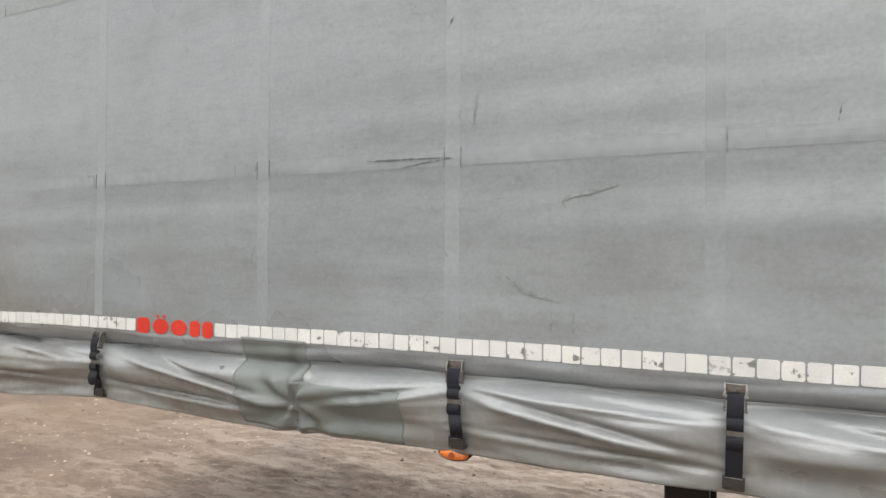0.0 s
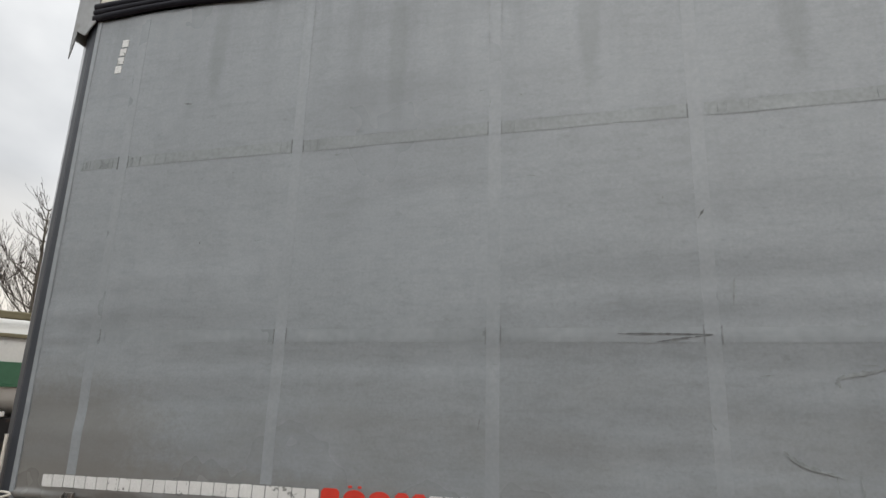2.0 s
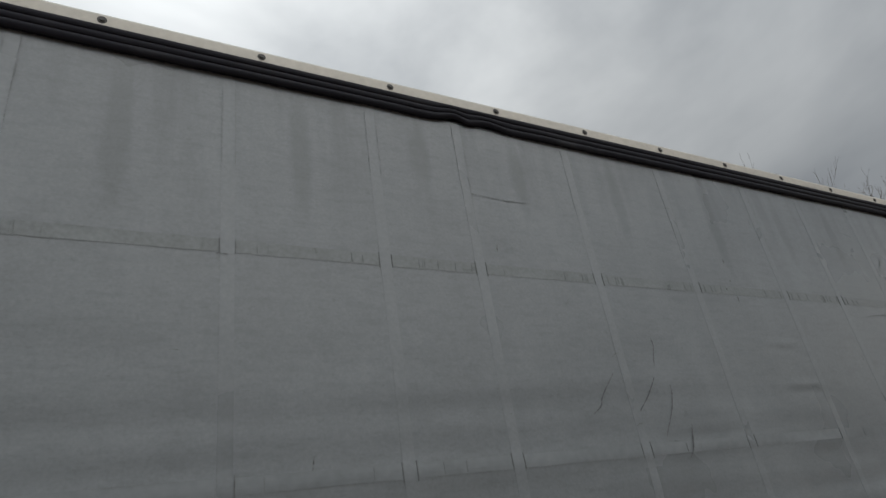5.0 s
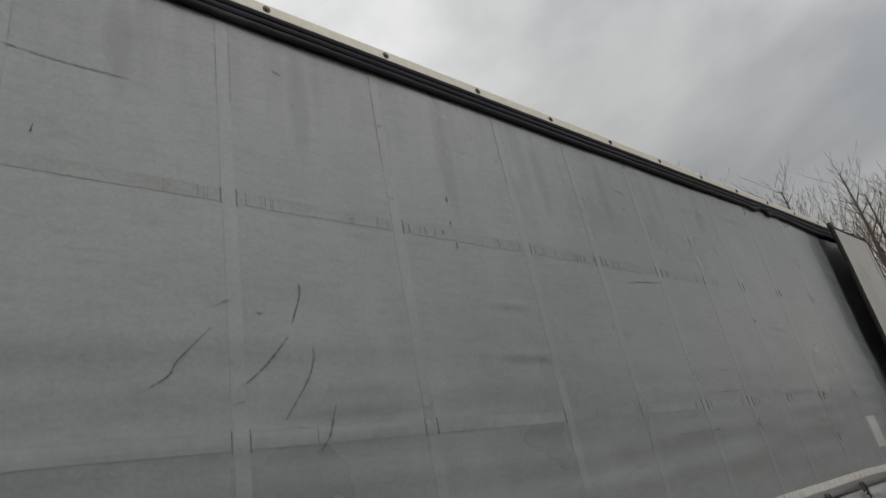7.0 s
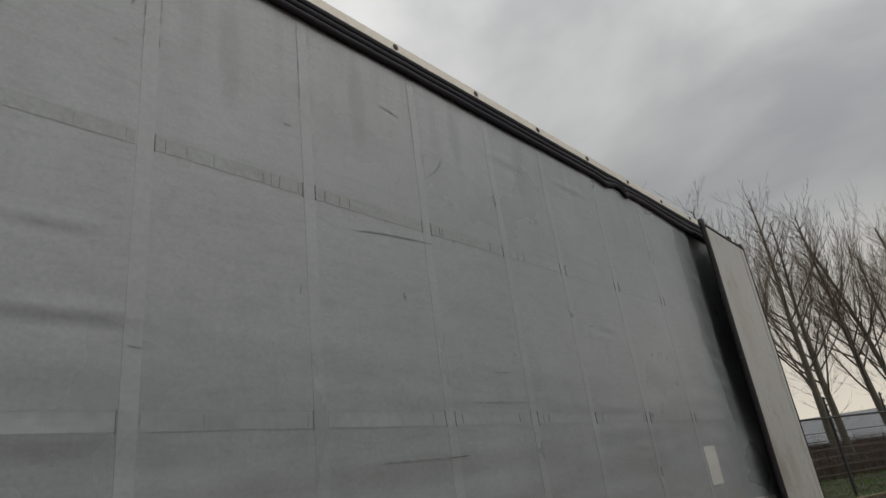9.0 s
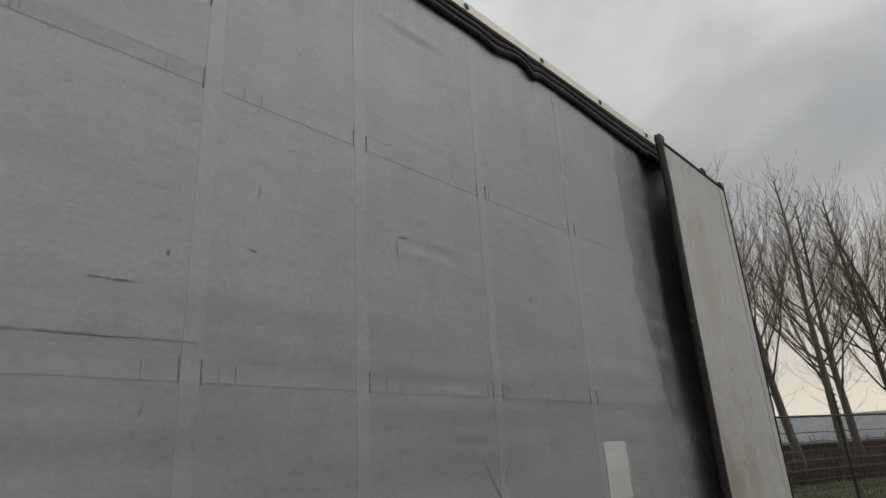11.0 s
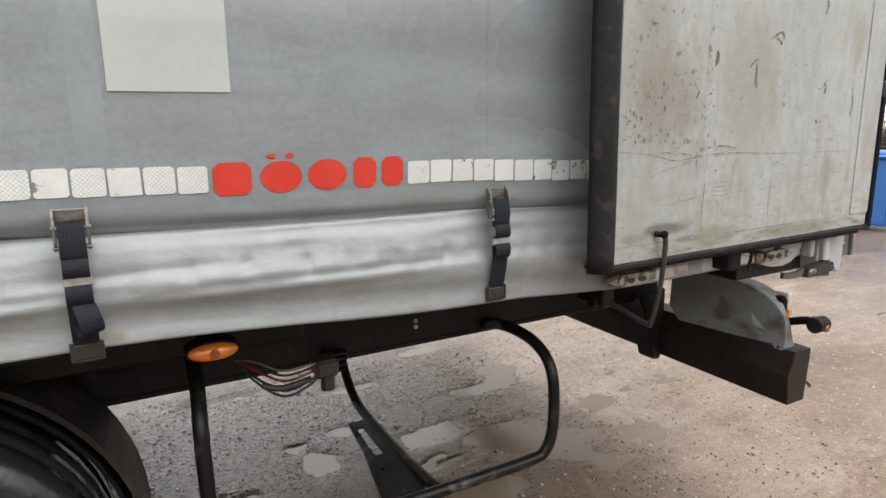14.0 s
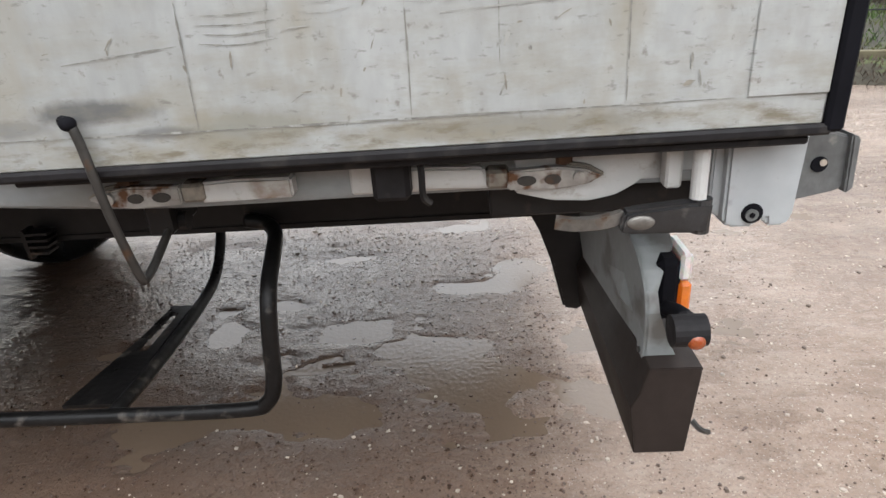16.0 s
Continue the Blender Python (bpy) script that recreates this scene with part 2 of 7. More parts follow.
def tape_material():
    """Reflective film: a fine diagonal net that shows on some squares; others are worn smooth and chipped."""
    m = surface("reflective_tape", (0.56, 0.565, 0.555), 0.38, grain=120, vary=0.06, blotch=14, blotch_vary=0.08, bump=0.15, bump_scale=320, random_vary=0.10)
    nt = m.node_tree
    bsdf = nt.nodes["Principled BSDF"]
    src = bsdf.inputs["Base Color"].links[0].from_socket
    coord, sep, info = nt.nodes.new("ShaderNodeTexCoord"), nt.nodes.new("ShaderNodeSeparateXYZ"), nt.nodes.new("ShaderNodeObjectInfo")
    nt.links.new(coord.outputs["Object"], sep.inputs["Vector"])

    def math_node(op, a, b):
        n = nt.nodes.new("ShaderNodeMath")
        n.operation = op
        for k, v in enumerate((a, b)):
            if isinstance(v, float):
                n.inputs[k].default_value = v
            else:
                nt.links.new(v, n.inputs[k])
        return n.outputs["Value"]

    def above(v, lo, hi, top):
        r = nt.nodes.new("ShaderNodeMapRange")
        for key, value in (("From Min", lo), ("From Max", hi), ("To Max", top)):
            r.inputs[key].default_value = value
        nt.links.new(v, r.inputs["Value"])
        return r.outputs["Result"]

    def mixed(a, fac, b):
        mx = nt.nodes.new("ShaderNodeMix")
        mx.data_type = "RGBA"
        mx.inputs["B"].default_value = (*b, 1)
        nt.links.new(a, mx.inputs["A"])
        nt.links.new(fac, mx.inputs["Factor"])
        return mx.outputs["Result"]

    lines = []
    for op in ("ADD", "SUBTRACT"):
        lines.append(math_node("SINE", math_node("MULTIPLY", math_node(op, sep.outputs["X"], sep.outputs["Z"]), 760.0), 0.0))
    net = above(math_node("MAXIMUM", lines[0], lines[1]), 0.55, 0.95, 0.45)
    out = mixed(src, math_node("MULTIPLY", net, above(info.outputs["Random"], 0.45, 0.55, 1.0)), (0.20, 0.21, 0.215))
    chip = nt.nodes.new("ShaderNodeTexNoise")
    chip.inputs["Scale"].default_value, chip.inputs["Detail"].default_value, chip.inputs["Roughness"].default_value = 34.0, 5.0, 0.6
    nt.links.new(coord.outputs["Object"], chip.inputs["Vector"])
    out = mixed(out, math_node("MULTIPLY", above(chip.outputs["Fac"], 0.60, 0.64, 0.9), above(info.outputs["Random"], 0.62, 0.48, 1.0)), (0.12, 0.125, 0.12))
    nt.links.new(out, bsdf.inputs["Base Color"])
    return m


M_TAPE = tape_material()
M_RED = surface("red_film", (0.47, 0.030, 0.016), 0.45, grain=40, vary=0.08, blotch=8, blotch_vary=0.08, bump=0)
M_PAPER = surface("white_sticker", (0.372, 0.384, 0.376), 0.5, grain=30, vary=0.03, blotch=8, blotch_vary=0.05, bump=0.02, spot=(0.37, 0.36, 0.33), spot_scale=9, spot_from=0.63)
M_CREAM = surface("weathered_aluminium", (0.52, 0.49, 0.43), 0.5, metal=0.15, grain=30, vary=0.08, blotch=4, blotch_vary=0.12, bump=0.05, spot=(0.22, 0.19, 0.15), spot_scale=7, spot_from=0.68)
M_GUTTER = surface("faded_black_rubber", (0.012, 0.012, 0.017), 0.6, grain=30, vary=0.2, blotch=3, blotch_vary=0.3, bump=0.08, spot=(0.04, 0.04, 0.045), spot_scale=5, spot_from=0.58, stretch=(0.3, 1, 1))
M_CAP = surface("grey_sheet_metal", (0.225, 0.235, 0.240), 0.5, grain=30, vary=0.08, blotch=6, blotch_vary=0.15, bump=0.06, spot=(0.15, 0.145, 0.135), spot_scale=8, spot_from=0.6)
M_RUBBER = surface("black_rubber", (0.005, 0.005, 0.007), 0.75, grain=30, vary=0.2, blotch=5, blotch_vary=0.2, bump=0.08)
M_GASKET = surface("dusty_rubber", (0.011, 0.010, 0.011), 0.65, grain=40, vary=0.3, blotch=9, blotch_vary=0.4, bump=0.2, spot=(0.028, 0.026, 0.024), spot_scale=26, spot_from=0.56)
M_PILLAR = surface("dark_grey_pillar", (0.028, 0.032, 0.040), 0.42, grain=30, vary=0.08, bump=0.04)
M_ALU = surface("dull_aluminium", (0.45, 0.46, 0.47), 0.4, metal=0.6, grain=40, vary=0.08, blotch=5, blotch_vary=0.15, bump=0.05)
M_DOOR = surface("dirty_white_door", (0.300, 0.309, 0.304), 0.48, grain=45, vary=0.10, blotch=2.2, blotch_vary=0.14, bump=0.05, bump_scale=30,
                 spot=(0.265, 0.252, 0.215), spot_scale=7.0, spot_from=0.55, stretch=(1, 1, 0.45))
M_WHITE_FRAME = surface("chipped_white_paint", (0.47, 0.47, 0.46), 0.4, grain=30, vary=0.06, blotch=4, blotch_vary=0.12, bump=0.08, spot=(0.18, 0.12, 0.08), spot_scale=9, spot_from=0.63)
M_GREY_PAINT = surface("grey_paint", (0.36, 0.38, 0.39), 0.4, grain=30, vary=0.06, blotch=5, blotch_vary=0.12, bump=0.06, spot=(0.12, 0.11, 0.10), spot_scale=12, spot_from=0.66)
M_CHASSIS = surface("black_chassis_paint", (0.011, 0.010, 0.010), 0.45, grain=30, vary=0.25, blotch=4, blotch_vary=0.3, bump=0.12, spot=(0.06, 0.042, 0.03), spot_scale=8, spot_from=0.62)
M_TUBE = surface("worn_black_tube", (0.009, 0.0085, 0.0085), 0.34, grain=50, vary=0.3, blotch=5, blotch_vary=0.3, bump=0.15, spot=(0.085, 0.075, 0.065), spot_scale=16, spot_from=0.60)
M_BUMPER = surface("brown_dusted_black", (0.019, 0.014, 0.012), 0.5, grain=30, vary=0.2, blotch=4, blotch_vary=0.25, bump=0.08)
M_STEEL = surface("rusty_galvanised", (0.36, 0.355, 0.34), 0.45, metal=0.6, grain=60, vary=0.2, blotch=14, blotch_vary=0.25, bump=0.2, spot=(0.12, 0.062, 0.032), spot_scale=34, spot_from=0.53)
M_WORN = surface("half_rusted_steel", (0.21, 0.19, 0.16), 0.6, metal=0.3, grain=60, vary=0.3, blotch=25, blotch_vary=0.35, bump=0.25, spot=(0.085, 0.045, 0.026), spot_scale=38, spot_from=0.48)
M_BUCKLE = surface("worn_dull_steel", (0.15, 0.142, 0.130), 0.42, metal=0.6, grain=60, vary=0.25, blotch=18, blotch_vary=0.3, bump=0.2, spot=(0.10, 0.06, 0.035), spot_scale=30, spot_from=0.58)
M_HOUSING = surface("grey_plastic", (0.205, 0.215, 0.215), 0.45, grain=40, vary=0.08, blotch=7, blotch_vary=0.16, bump=0.06, spot=(0.10, 0.095, 0.088), spot_scale=10, spot_from=0.54)
M_RUST = surface("brown_rust", (0.10, 0.052, 0.030), 0.85, grain=80, vary=0.35, blotch=14, blotch_vary=0.3, bump=0.3)
M_DARK_STEEL = surface("dark_steel", (0.05, 0.048, 0.045), 0.45, metal=0.5, grain=60, vary=0.2, blotch=10, blotch_vary=0.25, bump=0.15, spot=(0.10, 0.055, 0.03), spot_scale=20, spot_from=0.62)
M_PLATE = surface("scuffed_dark_grey_steel", (0.105, 0.108, 0.108), 0.55, grain=60, vary=0.2, blotch=14, blotch_vary=0.25, bump=0.15, spot=(0.20, 0.19, 0.17), spot_scale=30, spot_from=0.62)
M_BLACK_STEEL = surface("oily_black_steel", (0.018, 0.018, 0.019), 0.38, grain=60, vary=0.3, blotch=12, blotch_vary=0.3, bump=0.2, spot=(0.08, 0.075, 0.07), spot_scale=36, spot_from=0.62)
M_STRAP = surface("black_webbing", (0.011, 0.012, 0.017), 0.7, grain=300, vary=0.3, blotch=10, blotch_vary=0.2, bump=0.3, bump_scale=400)
M_ROPE = surface("dirty_white_strap", (0.48, 0.46, 0.41), 0.7, grain=120, vary=0.15, bump=0.2)
M_FLAP = surface("muddy_rubber", (0.016, 0.014, 0.013), 0.6, grain=40, vary=0.3, blotch=6, blotch_vary=0.4, bump=0.2, spot=(0.040, 0.032, 0.026), spot_scale=8, spot_from=0.58)
M_TYRE = surface("wet_tyre", (0.013, 0.014, 0.016), 0.30, grain=30, vary=0.2, blotch=6, blotch_vary=0.3, bump=0.15)
M_CABLE_RED = surface("red_cable", (0.20, 0.022, 0.016), 0.45, bump=0)
M_CABLE_GREEN = surface("yellow_cable", (0.16, 0.12, 0.045), 0.45, bump=0)
M_CABLE = surface("grey_cable", (0.022, 0.022, 0.025), 0.45, bump=0)


for dull in (M_RUBBER, M_GUTTER):
    dull.node_tree.nodes["Principled BSDF"].inputs["Specular IOR Level"].default_value = 0.10
for dull in (M_GASKET, M_CHASSIS, M_BUMPER):
    dull.node_tree.nodes["Principled BSDF"].inputs["Specular IOR Level"].default_value = 0.22
for m in (M_CHASSIS, M_GASKET, M_STRAP, M_TUBE, M_FLAP):
    m.node_tree.nodes["Principled BSDF"].inputs["Specular IOR Level"].default_value = 0.22


def grime_tint(m, color, scale, stretch, lo, hi, strength, band):
    """Lays a colour film, mostly dirt, between two heights of a surface, broken by noise."""
    nt = m.node_tree
    bsdf = nt.nodes["Principled BSDF"]
    src = bsdf.inputs["Base Color"].links[0].from_socket
    coord, mp, n = nt.nodes.new("ShaderNodeTexCoord"), nt.nodes.new("ShaderNodeMapping"), nt.nodes.new("ShaderNodeTexNoise")
    mp.inputs["Scale"].default_value = stretch
    n.inputs["Scale"].default_value, n.inputs["Detail"].default_value, n.inputs["Roughness"].default_value = scale, 8.0, 0.65
    nt.links.new(coord.outputs["Object"], mp.inputs["Vector"])
    nt.links.new(mp.outputs["Vector"], n.inputs["Vector"])
    r, sep, h, k, mx = (nt.nodes.new(q) for q in ("ShaderNodeMapRange", "ShaderNodeSeparateXYZ", "ShaderNodeMapRange", "ShaderNodeMath", "ShaderNodeMix"))
    r.inputs["From Min"].default_value, r.inputs["From Max"].default_value, r.inputs["To Max"].default_value = lo, hi, strength
    h.inputs["From Min"].default_value, h.inputs["From Max"].default_value, h.inputs["To Min"].default_value = band[0], band[1], band[2]
    k.operation, mx.data_type = "MULTIPLY", "RGBA"
    nt.links.new(n.outputs["Fac"], r.inputs["Value"])
    nt.links.new(coord.outputs["Object"], sep.inputs["Vector"])
    nt.links.new(sep.outputs["Z"], h.inputs["Value"])
    nt.links.new(r.outputs["Result"], k.inputs[0])
    nt.links.new(h.outputs["Result"], k.inputs[1])
    nt.links.new(k.outputs["Value"], mx.inputs["Factor"])
    nt.links.new(src, mx.inputs["A"])
    mx.inputs["B"].default_value = (*color, 1)
    nt.links.new(mx.outputs["Result"], bsdf.inputs["Base Color"])


def smudge(m, x, z, wide, high, tilt, color, strength):
    """Adds a soft rubbed stain round one place of a surface."""
    nt = m.node_tree
    bsdf = nt.nodes["Principled BSDF"]
    src = bsdf.inputs["Base Color"].links[0].from_socket
    coord, mv, mp, n, d, k, r, mx = (nt.nodes.new(q) for q in ("ShaderNodeTexCoord", "ShaderNodeVectorMath", "ShaderNodeMapping", "ShaderNodeTexNoise", "ShaderNodeVectorMath", "ShaderNodeMath", "ShaderNodeMapRange", "ShaderNodeMix"))
    mv.operation, d.operation, k.operation, mx.data_type = "SUBTRACT", "LENGTH", "MULTIPLY_ADD", "RGBA"
    mv.inputs[1].default_value = (x, 0, z)
    mp.inputs["Rotation"].default_value, mp.inputs["Scale"].default_value = (0, tilt, 0), (1 / wide, 0, 1 / high)
    n.inputs["Scale"].default_value, n.inputs["Detail"].default_value, n.inputs["Roughness"].default_value = 22.0, 7.0, 0.7
    k.inputs[1].default_value = 1.1
    nt.links.new(coord.outputs["Object"], mv.inputs[0])
    nt.links.new(mv.outputs["Vector"], mp.inputs["Vector"])
    nt.links.new(mp.outputs["Vector"], d.inputs[0])
    nt.links.new(coord.outputs["Object"], n.inputs["Vector"])
    nt.links.new(n.outputs["Fac"], k.inputs[0])
    nt.links.new(d.outputs["Value"], k.inputs[2])
    for key, value in (("From Min", 1.75), ("From Max", 1.15), ("To Max", strength)):
        r.inputs[key].default_value = value
    nt.links.new(k.outputs["Value"], r.inputs["Value"])
    nt.links.new(r.outputs["Result"], mx.inputs["Factor"])
    nt.links.new(src, mx.inputs["A"])
    mx.inputs["B"].default_value = (*color, 1)
    nt.links.new(mx.outputs["Result"], bsdf.inputs["Base Color"])


for stain_x, stain_z, stain_h in ((0.74, 3.50, 0.26), (1.713, 3.38, 0.36), (2.571, 3.40, 0.34), (3.350, 3.40, 0.36), (4.066, 3.44, 0.34), (4.67, 3.55, 0.20), (5.26, 3.52, 0.24), (5.97, 3.48, 0.28), (6.78, 3.40, 0.34),
                                  (7.53, 3.46, 0.28), (8.16, 3.48, 0.26), (8.85, 3.55, 0.20), (9.44, 3.52, 0.20)):
    smudge(M_CURTAIN, stain_x, stain_z, 0.052, stain_h, 0.0, (0.112, 0.124, 0.128), 0.38)
# the lower curtain grows browner and darker towards its foot
grime_tint(M_CURTAIN, (0.150, 0.150, 0.140), 1.0, (1.6, 1, 5), 0.42, 0.66, 0.40, (2.15, 1.45, 0.0))
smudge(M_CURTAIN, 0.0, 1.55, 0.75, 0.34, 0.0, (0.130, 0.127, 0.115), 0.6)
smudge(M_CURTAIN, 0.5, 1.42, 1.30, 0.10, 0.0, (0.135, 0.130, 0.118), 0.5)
# a broad tone that makes the skirt's front bays darker
smudge(M_SKIRT, 2.0, 1.14, 2.2, 0.13, 0.0, (0.140, 0.136, 0.124), 0.55)
for rust_x, rust_z in ((10.440, 1.150), (11.150, 1.136), (12.040, 1.094)):
    smudge(M_SKIRT, rust_x, rust_z, 0.024, 0.012, 0.0, (0.19, 0.115, 0.065), 0.55)
smudge(M_SKIRT, 0.1, 1.18, 0.9, 0.16, 0.0, (0.135, 0.126, 0.108), 0.6)
smudge(M_DOOR, 12.47, 1.240, 0.095, 0.017, 0.0, (0.085, 0.085, 0.085), 0.85)
smudge(M_DOOR, 12.565, 1.205, 0.050, 0.010, 0.75, (0.12, 0.12, 0.12), 0.7)
smudge(M_DOOR, 12.36, 1.224, 0.055, 0.014, -0.25, (0.13, 0.13, 0.13), 0.6)
smudge(M_DOOR, 12.66, 2.95, 0.20, 0.45, 0.0, (0.255, 0.245, 0.21), 0.5)
smudge(M_DOOR, 12.46, 1.57, 0.13, 0.13, 0.3, (0.165, 0.140, 0.105), 0.50)
smudge(M_DOOR, 12.40, 1.70, 0.08, 0.18, 0.0, (0.20, 0.18, 0.145), 0.45)
smudge(M_DOOR, 12.68, 1.205, 0.10, 0.030, 0.1, (0.17, 0.16, 0.12), 0.6)
smudge(M_DOOR, 13.05, 1.185, 0.22, 0.018, 0.0, (0.15, 0.135, 0.10), 0.6)
smudge(M_DOOR, 12.78, 1.62, 0.12, 0.22, 0.0, (0.22, 0.205, 0.165), 0.5)
grime_tint(M_DOOR, (0.225, 0.205, 0.155), 1.0, (9, 1, 26), 0.45, 0.68, 0.75, (1.42, 1.18, 0.12))
grime_tint(M_DOOR, (0.15, 0.14, 0.12), 1.0, (60, 1, 42), 0.62, 0.70, 0.75, (1.9, 1.3, 0.55))
grime_tint(M_DOOR, (0.20, 0.19, 0.165), 1.0, (14, 1, 5.0), 0.52, 0.72, 0.35, (3.4, 1.5, 0.5))
grime_tint(M_DOOR, (0.13, 0.125, 0.11), 1.0, (34, 1, 95), 0.60, 0.68, 0.6, (2.3, 1.3, 0.35))
grime_tint(M_DOOR, (0.13, 0.108, 0.07), 1.0, (16, 1, 60), 0.50, 0.66, 0.8, (1.215, 1.185, 0.0))
grime_tint(M_WHITE_FRAME, (0.20, 0.145, 0.09), 1.0, (22, 1, 30), 0.56, 0.68, 0.7, (1.14, 1.04, 0.4))
grime_tint(M_SKIRT, (0.16, 0.15, 0.13), 1.0, (4, 1, 14), 0.48, 0.72, 0.6, (1.30, 1.06, 0.05))
grime_tint(M_SKIRT, (0.36, 0.37, 0.37), 1.0, (16, 1, 9), 0.50, 0.70, 0.25, (1.36, 1.10, 0.4))


def lens_material(name, color):
    m = surface(name, color, 0.2, grain=60, vary=0.1, bump=0.3, bump_scale=180, coat=0.6)
    m.node_tree.nodes["Principled BSDF"].inputs["Subsurface Weight"].default_value = 0.3
    return m


M_AMBER = lens_material("amber_lens", (0.60, 0.155, 0.010))
M_ORANGE = lens_material("orange_lens", (0.24, 0.05, 0.008))
M_CLEAR = lens_material("clear_lens", (0.75, 0.74, 0.72))
M_BLUE = surface("blue_plastic", (0.045, 0.16, 0.48), 0.4, grain=30, vary=0.06, bump=0.04)
M_TANK_WHITE = surface("tank_white", (0.46, 0.455, 0.43), 0.35, grain=20, vary=0.04, blotch=1, blotch_vary=0.08, bump=0.02)
M_TANK_GREEN = surface("tank_green", (0.035, 0.10, 0.055), 0.35, grain=20, vary=0.06, bump=0.02)
M_BARK = surface("grey_bark", (0.085, 0.075, 0.060), 0.9, grain=14, vary=0.3, blotch=2, blotch_vary=0.25, bump=0.5, stretch=(1, 1, 0.25), spot=(0.09, 0.10, 0.05), spot_scale=3, spot_from=0.6)
M_TWIG_DARK = surface("dark_twigs", (0.050, 0.040, 0.033), 0.9, grain=6, vary=0.25, bump=0)
M_TWIG = surface("brown_twigs", (0.105, 0.078, 0.057), 0.9, grain=6, vary=0.25, bump=0)
M_GRASS = surface("winter_grass", (0.070, 0.116, 0.026), 0.8, grain=3, vary=0.35, blotch=0.6, blotch_vary=0.35, bump=0.2, spot=(0.085, 0.072, 0.030), spot_scale=1.1, spot_from=0.50)
M_REED = surface("dry_brown_stems", (0.060, 0.043, 0.031), 0.9, grain=4, vary=0.35, blotch=0.8, blotch_vary=0.25, bump=0)
M_LEAF_LITTER = surface("dark_leaf_litter", (0.032, 0.028, 0.018), 0.9, grain=20, vary=0.4, blotch=3, blotch_vary=0.3, bump=0.5, spot=(0.07, 0.085, 0.03), spot_scale=4, spot_from=0.55)
M_FENCE = surface("dark_fence_paint", (0.008, 0.009, 0.009), 0.7, bump=0.05)
M_SLATE = surface("grey_roof_sheet", (0.115, 0.12, 0.13), 0.6, grain=4, vary=0.10, blotch=0.2, blotch_vary=0.12, bump=0.1)
M_BARN = surface("dull_grey_cladding", (0.10, 0.10, 0.105), 0.7, grain=4, vary=0.15, blotch=0.3, blotch_vary=0.15, bump=0.1)
M_TIMBER = surface("weathered_timber", (0.125, 0.110, 0.065), 0.85, grain=30, vary=0.2, blotch=2, blotch_vary=0.2, bump=0.3, stretch=(0.2, 1, 1))
M_YELLOW = surface("yellow_plate", (0.75, 0.48, 0.02), 0.5, bump=0)
M_PEBBLE = surface("pale_pebbles", (0.40, 0.34, 0.28), 0.7, grain=40, vary=0.2, blotch=9, blotch_vary=0.45, bump=0.2)
M_CLOD = surface("dark_clods", (0.11, 0.082, 0.064), 0.8, grain=40, vary=0.3, blotch=9, blotch_vary=0.3, bump=0.2)

M_GRAVEL = surface("wet_brown_gravel", (0.078, 0.046, 0.030), 0.3, grain=40, vary=0.2, blotch=45, blotch_vary=0.6, bump=0.1, coat=0.4)


